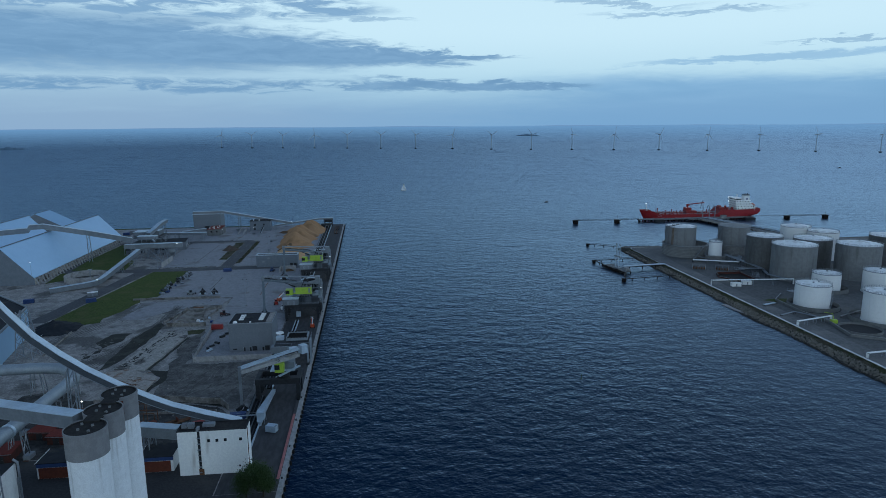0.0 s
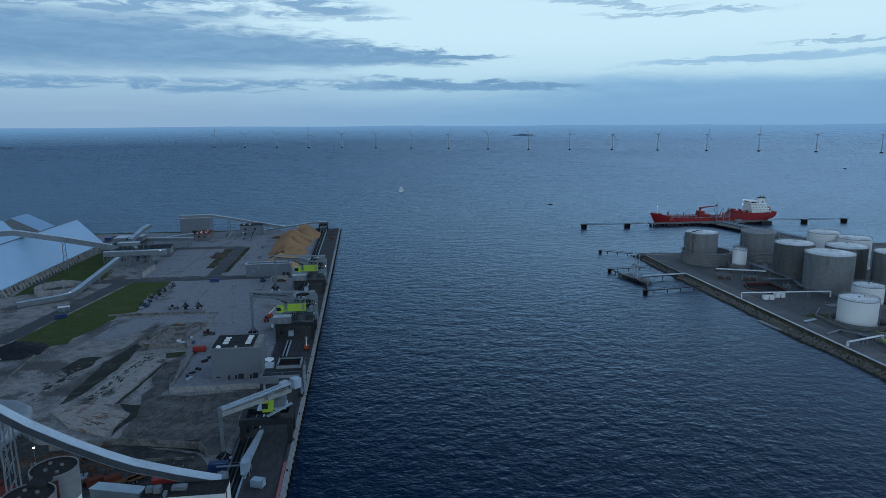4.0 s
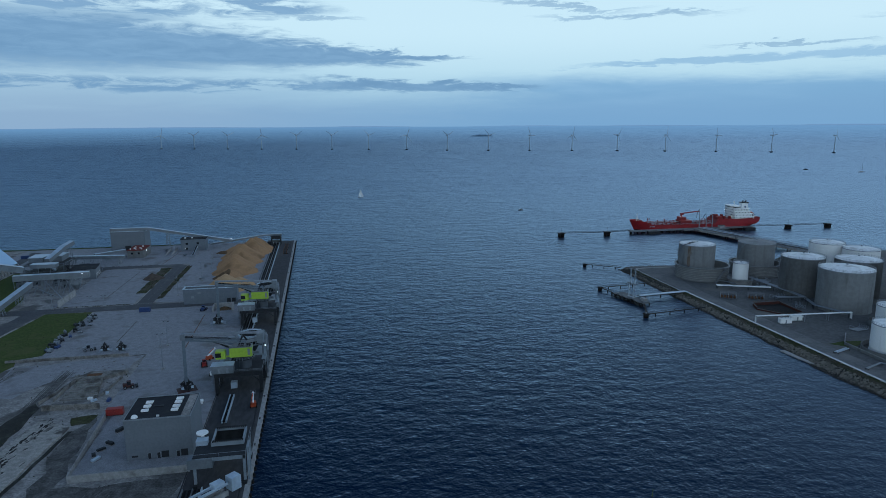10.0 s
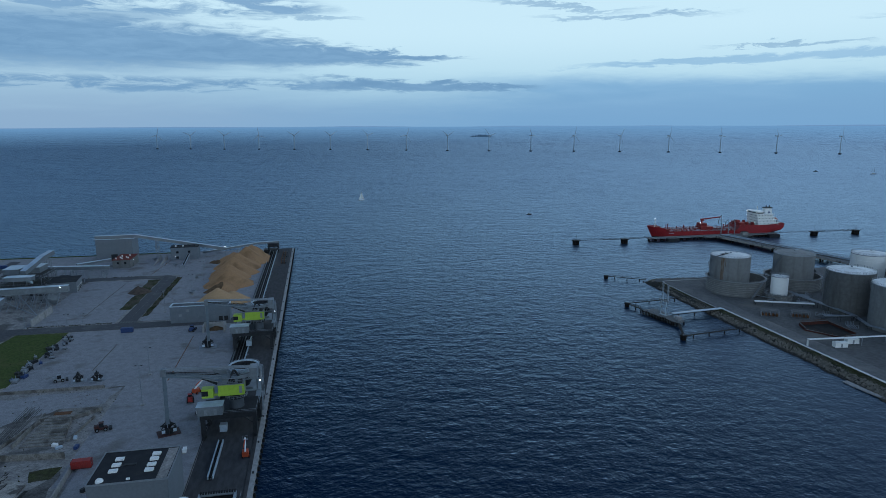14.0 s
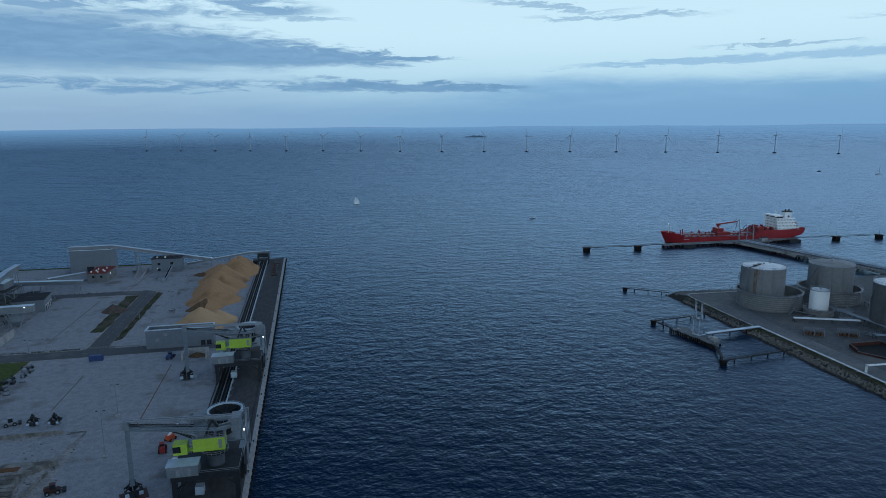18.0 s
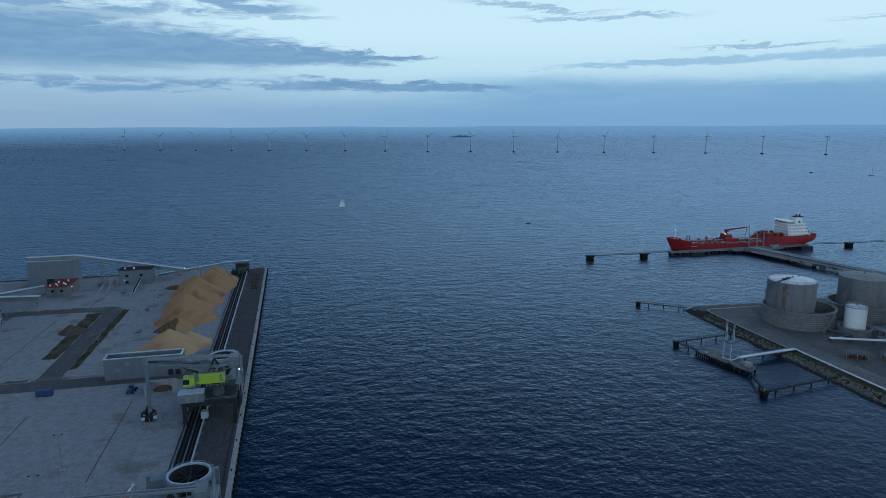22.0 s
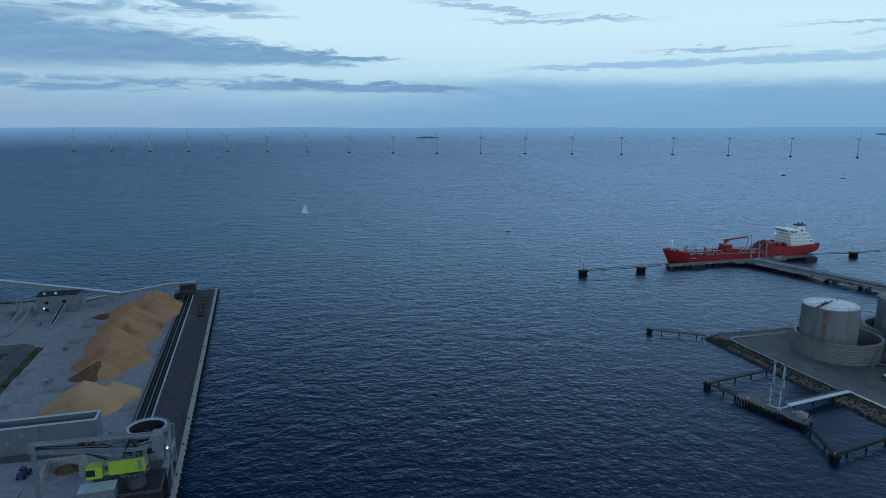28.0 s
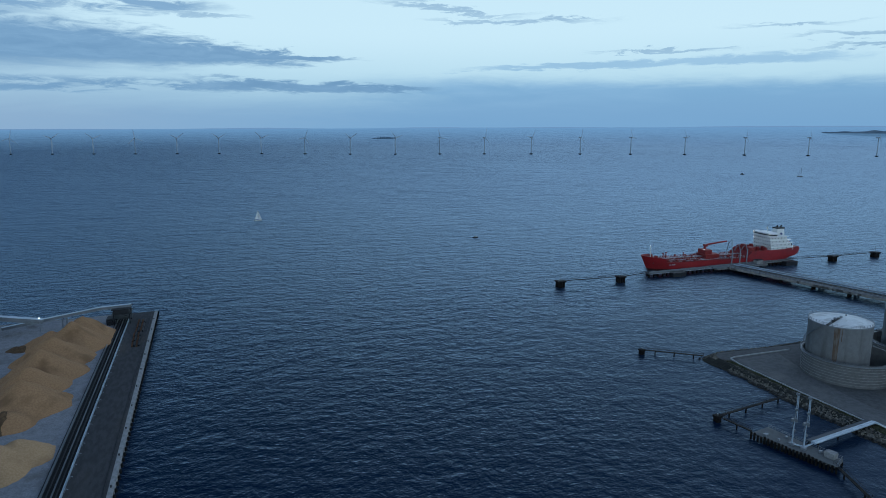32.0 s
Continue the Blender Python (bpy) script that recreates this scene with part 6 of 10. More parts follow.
    for q, yy, hh in ((28, 6.5, 1.6), (33, 7.5, 1.2), (38, 5.8, 2.2), (43, 7.2, 1.4), (48, 6.0, 2.4), (51, -4, 3.0), (71, 6.2, 1.8), (76, 5.2, 2.6), (83, 6.4, 2.0), (87, -3, 2.6)):
        part("deck_locker", Shape().box(X(q) - 0.9, yy - 0.9, 6.2, X(q) + 0.9, yy + 0.9, 6.2 + hh).cyl((X(q), yy, 6.2 + hh), (X(q), yy, 6.9 + hh), 0.35, seg=8), M["red_deck"], t)
    for s_ in (-1, 1):
        rl = Shape()
        for i in range(54):
            x = X(15 + i * 1.42)
            rl.beam((x, s_ * 10.85, 10.2), (x, s_ * 10.85, 11.5), 0.09)
        for zz in (10.9, 11.5):
            rl.beam((X(15), s_ * 10.85, zz), (X(91), s_ * 10.85, zz), 0.09)
        part("railing", rl, M["red_deck"], t, at=pose(0, 0, -3.5))
    for s_, y, zz in ((7.6, 0.4, 18.7), (110.2, 9.6, 24.4), (112.0, -9.6, 24.4), (111.4, -8.8, 19.8), (113, 9.4, 14.8), (113, 4.0, 13.8), (55, 3, 14.2), (129, 9.4, 17.2)):
        part("deck_light", Shape().cbox((X(s_), y, zz), (0.42, 0.42, 0.4)), M["lamp"], t, "lit deck lamp")


tanker()


# ---- offshore wind turbines ----
def turbines():
    t = thing("wind_turbine", "three-bladed offshore wind turbine in haze-tinted white on a dark foundation", "wind turbine", (0, 0, 0), group="offshore wind turbines")
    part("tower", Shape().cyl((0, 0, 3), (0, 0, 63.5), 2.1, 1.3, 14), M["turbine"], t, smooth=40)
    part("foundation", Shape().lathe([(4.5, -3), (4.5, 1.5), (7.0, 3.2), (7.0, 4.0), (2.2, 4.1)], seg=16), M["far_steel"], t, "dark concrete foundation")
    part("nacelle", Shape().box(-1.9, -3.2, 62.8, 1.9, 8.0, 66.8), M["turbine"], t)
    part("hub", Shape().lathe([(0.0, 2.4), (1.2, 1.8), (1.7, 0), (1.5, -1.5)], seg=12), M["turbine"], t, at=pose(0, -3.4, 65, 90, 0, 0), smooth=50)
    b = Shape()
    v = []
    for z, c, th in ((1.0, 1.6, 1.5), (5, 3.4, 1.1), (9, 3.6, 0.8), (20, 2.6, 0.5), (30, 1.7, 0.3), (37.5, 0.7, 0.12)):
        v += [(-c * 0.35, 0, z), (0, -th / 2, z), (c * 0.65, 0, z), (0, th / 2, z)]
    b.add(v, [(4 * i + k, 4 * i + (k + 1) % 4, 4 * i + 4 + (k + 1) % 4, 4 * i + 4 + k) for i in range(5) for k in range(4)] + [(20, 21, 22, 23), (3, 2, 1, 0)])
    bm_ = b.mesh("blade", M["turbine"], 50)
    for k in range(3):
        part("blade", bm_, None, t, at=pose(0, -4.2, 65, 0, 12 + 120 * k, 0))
    r = random.Random(11)
    first = True
    ys = (3346, 3290, 3232, 3173, 3113, 3048, 2974, 2884, 2783, 2706, 2644, 2582, 2504, 2416, 2325, 2222, 2100, 1975, 1845)
    for i, y in enumerate(ys):
        x = -711 + 158.6 * i + 0.2 * i * i
        m = pose(x, y, 0, 0, 0, 28)
        if first:
            t.matrix_world = m
            first = False
        else:
            c = copy_thing(t, m)
            turn = r.uniform(0, 120)
            k = 0
            for o in c.children:
                if o.name.startswith("blade"):
                    o.matrix_basis = pose(0, -4.2, 65, 0, turn + 120 * k, 0)
                    k += 1


turbines()


# ---- boats and marks ----
def sailboat():
    t = thing("sailing_boat", "small white sailing boat under two sails", "sailing boat", (88, 1043, 0), 20)
    v, f = [], []
    for u in (-1, -0.6, 0, 0.5, 0.85, 1):
        w = 1.5 * (1 - max(0, u) ** 2) * (0.8 if u < -0.8 else 1)
        v += [(u * 5, -w, 1.1), (u * 4.6, -w * 0.5, -0.3), (u * 4.6, w * 0.5, -0.3), (u * 5, w, 1.1)]
    f = [(4 * i + k, 4 * i + 4 + k, 4 * i + 5 + k, 4 * i + 1 + k) for i in range(5) for k in range(3)]
    f += [(4 * i, 4 * i + 3, 4 * i + 7, 4 * i + 4) for i in range(5)] + [(0, 1, 2, 3)]
    part("hull", Shape().add(v, f), M["ship_white"], t)
    part("mast", Shape().cyl((0.6, 0, 1), (0.6, 0, 13.5), 0.09, seg=6), M["steel"], t)
    part("mainsail", Shape().add([(0.45, 0.02, 2.2), (-4.2, 0.5, 2.2), (-1.8, 0.5, 7), (0.45, 0.02, 13.2), (0.45, 0.0, 2.2), (-4.2, 0.46, 2.2), (-1.8, 0.46, 7), (0.45, 0.0, 13.2)], [(0, 1, 2, 3), (7, 6, 5, 4)]), M["ship_white"], t)
    part("jib", Shape().add([(4.7, 0, 1.4), (0.9, 0.6, 1.8), (0.7, 0.05, 11.5), (4.7, -0.03, 1.4), (0.9, 0.57, 1.8), (0.7, 0.02, 11.5)], [(0, 1, 2), (5, 4, 3)]), M["ship_white"], t)
    m = thing("motor_boat", "small dark motor boat", "motor boat", (286, 838, 0), 20)
    part("hull", Shape().prism([(-3.5, -1.1), (2, -1.1), (3.6, 0), (2, 1.1), (-3.5, 1.1)], -0.2, 0.9), M["dark_steel"], m)
    part("cabin", Shape().box(-1.2, -0.8, 0.9, 1.0, 0.8, 1.9), M["white"], m)


sailboat()


def moored_yacht():
    t = thing("sailing_boat", "small grey yacht with bare masts", "sailing boat", (1238.9, 1294.8, 0), 5)
    part("hull", Shape().prism([(-8, -1.8), (4, -1.8), (9, 0), (4, 1.8), (-8, 1.8)], -0.3, 1.4), M["steel"], t)
    part("cabin", Shape().box(-3, -1.2, 1.4, 3, 1.2, 2.3), M["white"], t)
    for x, h in ((1.5, 19), (-5, 12)):
        part("mast", Shape().cyl((x, 0, 1.4), (x, 0, h), 0.18, 0.12, 8), M["steel"], t)
        part("boom", Shape().cyl((x, 0, 3.4), (x - 5, 0, 3.4), 0.16, seg=8), M["steel"], t)
    m = thing("motor_boat", "small dark motor boat far out", "motor boat", (1177.8, 1396.4, 0), 160)
    part("hull", Shape().prism([(-4.5, -1.4), (2.5, -1.4), (4.6, 0), (2.5, 1.4), (-4.5, 1.4)], -0.2, 1.2), M["dark_steel"], m)
    part("cabin", Shape().box(-1.6, -1.0, 1.2, 1.4, 1.0, 2.6), M["dark_steel"], m)


moored_yacht()


def buoy(x, y, mat, label):
    t = thing("spar_buoy", label, "buoy", (x, y, 0), group="channel marks")
    part("float", Shape().cyl((0, 0, -0.6), (0, 0, 0.5), 0.3, 0.24, 10), M[mat], t, smooth=40)
    part("spar", Shape().cyl((0, 0, 0.4), (0.1, 0, 2.0), 0.12, 0.1, 8), M[mat], t, smooth=40)
    part("topmark", Shape().cyl((0.1, 0, 2.0), (0.12, 0, 2.5), 0.2, 0.05, 8), M[mat], t)


buoy(122.3, 185.3, "rope_green", "thin dull green spar buoy in the basin")

# ---- left bank: large buildings ----
def hall():
    """Plain grey cladding hall on the raised yard."""
    t = thing("warehouse", "grey clad industrial hall with a flat dark roof and skylights", "building", (-41.6, 233.5, 3.4))
    w, d, h = 21.0, 18.5, 14.3
    part("wall", Shape().box(0, 0, 0, w, d, h), M["grey_clad"], t)
    part("parapet", Shape().box(-0.12, -0.12, h - 0.15, w + 0.12, 0.12, h + 0.3).box(-0.12, d - 0.12, h - 0.15, w + 0.12, d + 0.12, h + 0.3)
         .box(-0.12, 0.12, h - 0.15, 0.12, d - 0.12, h + 0.3).box(w - 0.12, 0.12, h - 0.15, w + 0.12, d - 0.12, h + 0.3), M["steel"], t, "thin pale metal parapet")
    part("roof", Shape().box(0.12, 0.12, h - 0.05, w - 0.12, d - 0.12, h + 0.06), M["roof_dark"], t, "dark felt roof")
    part("roof_patch", Shape().box(w - 3.2, 0.6, h + 0.06, w - 0.4, d - 0.6, h + 0.1), M["soil"], t, "brownish roof strip")
    sky_m = Shape().box(-1.15, -0.8, 0, 1.15, 0.8, 0.5).mesh("skylight", M["ship_white"])
    for x, ys in ((5.2, (6.6, 10.0, 13.4)), (15.0, (5.6, 8.6, 11.9, 14.9))):
        for y in ys:
            part("skylight", sky_m, None, t, "white roof skylight", at=pose(x, y, h + 0.05))
    part("hatch", Shape().box(7.2, 9.2, h + 0.05, 10.6, 10.3, h + 0.35), M["dark_steel"], t)
    part("roof_vent", Shape().lathe([(1.1, h), (1.0, h + 0.5), (0.6, h + 0.9), (0.0, h + 1.0)], (3.0, 1.8), 14), M["ship_white"], t, smooth=50)
    part("roof_vent", Shape().box(10, 1.2, h, 10.9, 1.8, h + 0.5), M["ship_white"], t)
    for x0, x1, z1 in ((11.0, 13.3, 2.5), (17.2, 19.4, 2.6)):
        part("roller_door", Shape().box(x0, -0.1, 0.25, x1, 0.0, z1), M["dark_steel"], t, "dark roller door")
    for x0 in (6.7, 9.6, 15.8):
        dr = part("door", Shape().box(x0, -0.08, 0.1, x0 + 0.95, 0.0, 2.1), M["dark_steel"], t)
        part("door_frame", Shape().box(x0 - 0.12, -0.05, 0.1, x0 + 1.07, 0.0, 2.25), M["steel"], dr)
    part("grille", Shape().box(1.6, -0.08, 1.0, 3.6, 0.0, 1.6), M["dark_steel"], t)
    y = thing("yard_wall", "pale concrete panel wall round the raised yard", "wall")
    for i in range(19):
        part("panel", Shape().box(-56.9 + i * 1.94, 223.9, G, -55.0 + i * 1.94, 224.3, G + 2.5), M["pale_concrete"], y)
    for i in range(26):
        u = i / 26
        a, b = Vector((-56.9 - 2.7 * u, 224.4 + 52 * u, G + 1.2)), Vector((-56.9 - 2.7 * (u + 0.037), 224.4 + 52 * (u + 0.037), G + 1.2))
        part("panel", Shape().beam(a, b, 0.35, 2.4), M["pale_concrete"], y)


hall()


def white_building():
    t = thing("works_building", "tall white rendered building with a flat dark roof", "building", (-33.8, 117.8, G))
    w, d, h = 21.6, 6.4, 15.2
    part("wall", Shape().box(0, 0, 0, w, d, h), M["white_wall"], t)
    part("roof", Shape().box(0.2, 0.2, h - 0.02, w - 0.2, d - 0.2, h + 0.05), M["tar"], t, "tarred black roof")
    part("coping", Shape().box(-0.1, -0.1, h, w + 0.1, 0.2, h + 0.35).box(-0.1, d - 0.2, h, w + 0.1, d + 0.1, h + 0.35).box(-0.1, 0.2, h, 0.2, d - 0.2, h + 0.35).box(w - 0.2, 0.2, h, w + 0.1, d - 0.2, h + 0.35), M["dark_steel"], t)
    for x in (9.2, 11.8, 14.4, 19.2):
        part("window", Shape().box(x, -0.06, h - 3.9, x + 0.9, 0.02, h - 2.9), M["glass_dark"], t)
    part("window", Shape().box(18.6, -0.06, 2.2, 19.2, 0.02, 2.8), M["glass_dark"], t)
    part("stair_slot", Shape().box(6.2, -0.05, 0.2, 7.0, 0.02, h), M["dark_steel"], t, "dark vertical stair slot")
    for i in range(7):
        part("landing", Shape().box(6.1, -0.6, 0.9 + i * 2.0, 7.1, -0.02, 1.0 + i * 2.0), M["steel"], t)
    part("door", Shape().box(6.0, -0.09, 0.0, 7.6, 0.0, 2.1), M["rust"], t)
    for x, y, s, z in ((1.6, 3.4, 1.6, 1.3), (3.8, 3.0, 1.9, 1.6), (9.2, 3.6, 3.8, 1.1), (6.4, 0.6, 0.8, 1.2)):
        part("roof_unit", Shape().box(x - s / 2, y - 0.9, h, x + s / 2, y + 0.9, h + z), M["steel"], t, "grey roof plant")
    part("drain_pipe", Shape().cyl((w + 0.1, 1.2, 0), (w + 0.1, 1.2, h), 0.12, seg=8), M["rust"], t)


white_building()


def silo(c, r, label, door=False):
    t = thing("silo", label, "silo", (*c, G), group="white silos")
    h = 46.4 - G
    part("shaft", Shape().lathe([(r, 0), (r, h - 6.3)], seg=56), M["silo_white"], t, smooth=40)
    part("grey_band", Shape().lathe([(r, h - 6.3), (r + 0.12, h - 6.28), (r + 0.12, h)], seg=56), M["silo_grey"], t, "grey concrete top band", smooth=40)
    top = part("roof", Shape().lathe([(r + 0.12, h), (r - 0.35, h + 0.02), (r - 0.4, h - 0.25), (0, h - 0.1)], seg=56), M["tar"], t, "black felt roof", smooth=30)
    part("rim", Shape().lathe([(r + 0.2, h - 0.4), (r + 0.2, h + 0.15), (r - 0.05, h + 0.15), (r - 0.05, h - 0.4)], seg=56, close=True), M["silo_grey"], t, smooth=30)
    for k in range(4):
        a = 0.7 + k * 1.55
        rr = r * (0.35 + 0.2 * (k % 2))
        part("hatch", Shape().cyl((rr * math.cos(a), rr * math.sin(a), h - 0.15), (rr * math.cos(a), rr * math.sin(a), h + 0.25), 0.36, 0.34, 12), M["bund"], top, smooth=40)
    if door:
        part("top_door", Shape().cbox(((r + 0.1) * math.cos(-1.25), (r + 0.1) * math.sin(-1.25), h - 2.6), (2.0, 0.25, 3.6), 18), M["red_brick"], t, "rust red door at the top")
    return t


silo((-36.4, 63.4), 4.45, "tall white concrete silo with a grey top band")
silo((-36.3, 73.3), 4.3, "tall white streaked silo between two others")
silo((-36.2, 83.2), 4.2, "tall white streaked silo with a red door near the top", True)
for y in (68.4, 78.3):
    solo("roof_bridge", Shape().box(-38.3, y - 2.2, 46.2, -34.6, y + 2.2, 46.62), M["tar"], "black walkway between the silo roofs", "walkway", group="silo roof bridges")


def gallery(path, w, h, label, legs=(), roof="gallery_roof", wall="gallery", name="conveyor_gallery", brace=True):
    """A clad conveyor gallery on steel legs, its foot along the path."""
    t = thing(name, label, "conveyor")
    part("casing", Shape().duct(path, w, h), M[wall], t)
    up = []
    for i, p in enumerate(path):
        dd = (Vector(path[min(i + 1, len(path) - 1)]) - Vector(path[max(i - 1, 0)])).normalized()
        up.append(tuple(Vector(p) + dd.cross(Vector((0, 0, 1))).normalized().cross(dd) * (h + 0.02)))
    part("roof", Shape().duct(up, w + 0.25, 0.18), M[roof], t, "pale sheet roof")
    part("floor_girder", Shape().duct([tuple(Vector(p) - Vector((0, 0, 0.35))) for p in path], w * 0.9, 0.33), M["steel"], t)
    d0 = (Vector(path[-1]) - Vector(path[0])).normalized()
    n = d0.cross(Vector((0, 0, 1))).normalized()
    f = Vector((d0.x, d0.y, 0)).normalized()
    for x, y, z in legs:
        b = Vector((x, y, G))
        for k in (-1, 1):
            for m in (-1, 1):
                part("leg", Shape().beam(b + n * k * (w * 0.62) + f * m * 1.3, Vector((x, y, z - 0.3)) + n * k * (w * 0.42) + f * m * 1.0, 0.32), M["steel"], t)
        nb = max(2, int((z - G) / 4.5))
        for i in range(nb):
            z0, z1 = G + (z - G) * i / nb, G + (z - G) * (i + 1) / nb
            for k in (-1, 1):
                part("brace", Shape().beam(Vector((x, y, z0)) + n * k * w * 0.58 + f * -1.2, Vector((x, y, z1)) + n * k * w * 0.48 + f * 1.1, 0.16), M["steel"], t)
            part("strut", Shape().beam(Vector((x, y, z1 - 0.4)) - n * w * 0.5 - f * 1.1, Vector((x, y, z1 - 0.4)) + n * w * 0.5 - f * 1.1, 0.18), M["steel"], t)
    return t


# its side is coloured dark for the shade below the lit roof
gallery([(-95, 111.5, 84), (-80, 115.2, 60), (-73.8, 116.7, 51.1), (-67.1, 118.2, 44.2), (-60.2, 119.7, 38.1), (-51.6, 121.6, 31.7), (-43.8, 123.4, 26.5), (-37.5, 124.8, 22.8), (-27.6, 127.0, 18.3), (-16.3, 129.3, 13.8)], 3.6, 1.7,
        "long blue-grey conveyor gallery sweeping down from a height", legs=((-64, 119, 40.5), (-19, 128.8, 14.5)), wall="dark_shaded_clad")
gallery([(-110, 100, 43), (-63.7, 80.5, 43.2), (-41.2, 71.2, 43.4)], 3.4, 3.0, "pale conveyor gallery at the silo tops", legs=((-70, 83, 43),))
gallery([(-49.5, 129.8, 12.2), (-34.2, 123.4, 13.4)], 3.4, 3.4, "pale conveyor gallery into the white building", legs=((-46, 128.3, 12.3),))
gallery([(-300, 434, 29), (-262, 457, 30), (-245, 467, 30.2), (-243.5, 468, 32.5), (-236, 471.5, 32.5), (-204.5, 478.5, 25.2), (-176, 494, 15.5)], 4.2, 3.6,
        "grey overhead conveyor gallery crossing the shed roof", legs=((-204.5, 478.5, 25.2), (-283, 444, 29.5)))
gallery([(-181, 491.5, 10.4), (-134.5, 495.5, 10.4)], 4.0, 3.4, "horizontal grey conveyor bridge on tall steel legs", legs=((-163, 493, 10.4), (-146, 494.5, 10.4)))
gallery([(-188.5, 371.5, 2.9), (-170, 381.6, 3.8), (-165.5, 384.8, 4.1), (-163.4, 389, 4.4), (-162.8, 395, 4.8), (-164.6, 476, 9.6)], 3.2, 2.8, "pale kinked conveyor gallery climbing from the ground", legs=((-164, 432, 6.9), (-164.4, 458, 8.6)))
gallery([(-160, 634, 20.9), (-150, 634, 20.9), (-129, 634, 21.2), (-56, 634, 7.2)], 3.0, 2.0, "long pale conveyor gallery sloping down from the far hall", legs=((-112, 634, 17.9), (-84, 634, 12.5)))
gallery([(-76, 637, 4.6), (-28, 637, 11.2), (-12, 637, 11.6)], 2.0, 1.2, "pale conveyor gallery rising to the quay tip tower", legs=((-46, 637, 9.3),))
gallery([(-170.6, 522, 16.2), (-169.4, 530, 18.0), (-167.4, 546, 21.7), (-165.2, 558, 23.2)], 3.6, 2.6, "pale arched gallery rising from the transfer station", legs=((-166.2, 552, 22.3),))
gallery([(-184, 575, 8.4), (-132, 570.5, 8.0)], 3.2, 2.2, "long pale gallery to the red-roofed hut", legs=((-158, 572.8, 8.2), (-136, 570.9, 8.0)))
gallery([(-160, 587, 7.6), (-139.5, 601, 8.2)], 2.8, 1.5, "short pale gallery beside the red-roofed hut", legs=((-152, 592.5, 7.8),))


def transfer_station():
    t = thing("transfer_tower", "grey steel transfer station with stacked cabins and platforms", "industrial tower", (-170, 528, G))
    for x0, y0, x1, y1, z0, z1 in ((-18, 6, -8, 20, 11, 15), (-6, 8, 4, 22, 11.5, 15.5), (-4, -26, 12, -20, 13.6, 16.2)):
        part("cabin", Shape().box(x0, y0, z0, x1, y1, z1), M["gallery"], t)
        part("cabin_roof", Shape().box(x0 - 0.3, y0 - 0.3, z1, x1 + 0.3, y1 + 0.3, z1 + 0.25), M["gallery_roof"], t)
    for x in (-17, -8, 0, 9):
        for y in (-4, 8, 20):
            part("column", Shape().beam((x, y, 0), (x, y, 12), 0.45), M["steel"], t)
    for z in (5.5, 11):
        for y in (-4, 8, 20):
            part("floor_beam", Shape().beam((-18, y, z), (10, y, z), 0.35, 0.5), M["steel"], t)
        part("platform", Shape().box(-18, -5, z + 0.26, 10, 21, z + 0.4), M["dark_steel"], t)
    for x in (-17, 0):
        part("brace", Shape().beam((x, -4, 0), (x + 9, -4, 5.5), 0.2).beam((x, -4, 5.5), (x + 9, -4, 11), 0.2), M["steel"], t)
    for z in (5.9, 11.4):
        for a_, b_ in (((-18, -5), (10, -5)), ((10, -5), (10, 21)), ((-18, 21), (-18, -5))):
            rl = Shape().beam((*a_, z + 1.1), (*b_, z + 1.1), 0.1).beam((*a_, z + 0.6), (*b_, z + 0.6), 0.08)
            for k in range(9):
                u = k / 8
                rl.beam((a_[0] + (b_[0] - a_[0]) * u, a_[1] + (b_[1] - a_[1]) * u, z), (a_[0] + (b_[0] - a_[0]) * u, a_[1] + (b_[1] - a_[1]) * u, z + 1.1), 0.09)
            part("railing", rl, M["steel"], t)
    part("chute", Shape().beam((2, -14, 14), (4, -6, 8), 1.6, 1.4), M["gallery_roof"], t, "pale slanted chute")
    part("stair", Shape().beam((10.5, -4, 0), (10.5, 4, 5.6), 0.9, 0.2).beam((10.5, 4, 5.6), (10.5, -4, 11), 0.9, 0.2), M["steel"], t)
    part("lamp", Shape().cbox((11.6, -25, 14.5), (0.5, 0.5, 0.4)), M["lamp"], t, "lit work lamp")
    b = thing("substation", "low grey building under the transfer station", "building", (-146, 521, G), 8)
    part("wall", Shape().box(-10, 0, 0, 7, 19, 7.5), M["grey_clad"], b)
    part("roof", Shape().box(-10.2, -0.2, 7.5, 7.2, 19.2, 7.8), M["roof_dark"], b)
    for i in range(4):
        part("door", Shape().box(7.0, 2 + i * 4.3, 0.2, 7.06, 4.6 + i * 4.3, 3.2), M["dark_steel"], b)
        part("door_frame", Shape().box(7.0, 1.7 + i * 4.3, 0.2, 7.03, 4.9 + i * 4.3, 3.5), M["ship_white"], b)
    w = thing("bay_wall", "pale concrete bay wall under the conveyor bridge", "wall")
    for i in range(10):
        part("panel", Shape().box(-137.4, 443.6 + i * 3, G, -136.8, 446.5 + i * 3, G + 4.2), M["pale_concrete"], w)
    q = thing("steel_trestle", "lattice of grey steel legs below the conveyor bridge", "trestle")
    for (a, c) in (((-178, 492, 10), (-146, 470, G)), ((-163, 493, 10), (-140, 462, G)), ((-150, 494, 10), (-138, 478, G))):
        part("strut", Shape().beam(a, c, 0.4), M["steel"], q)
    for x in (-160, -152, -144, -138):
        part("post", Shape().beam((x, 482, G), (x, 490, 10.2), 0.35), M["steel"], q)
    q3 = random.Random(31)
    for i in range(16):
        x, y = -184 + (i % 8) * 5.6 + q3.uniform(-0.8, 0.8), 500 if i < 8 else 552
        part("post", Shape().beam((x, y, G), (x, y, 11.8), 0.3), M["steel"], q)
        part("strut", Shape().beam((x, y, G + 0.5), (x + 5.2, y, 11.2), 0.18), M["steel"], q)
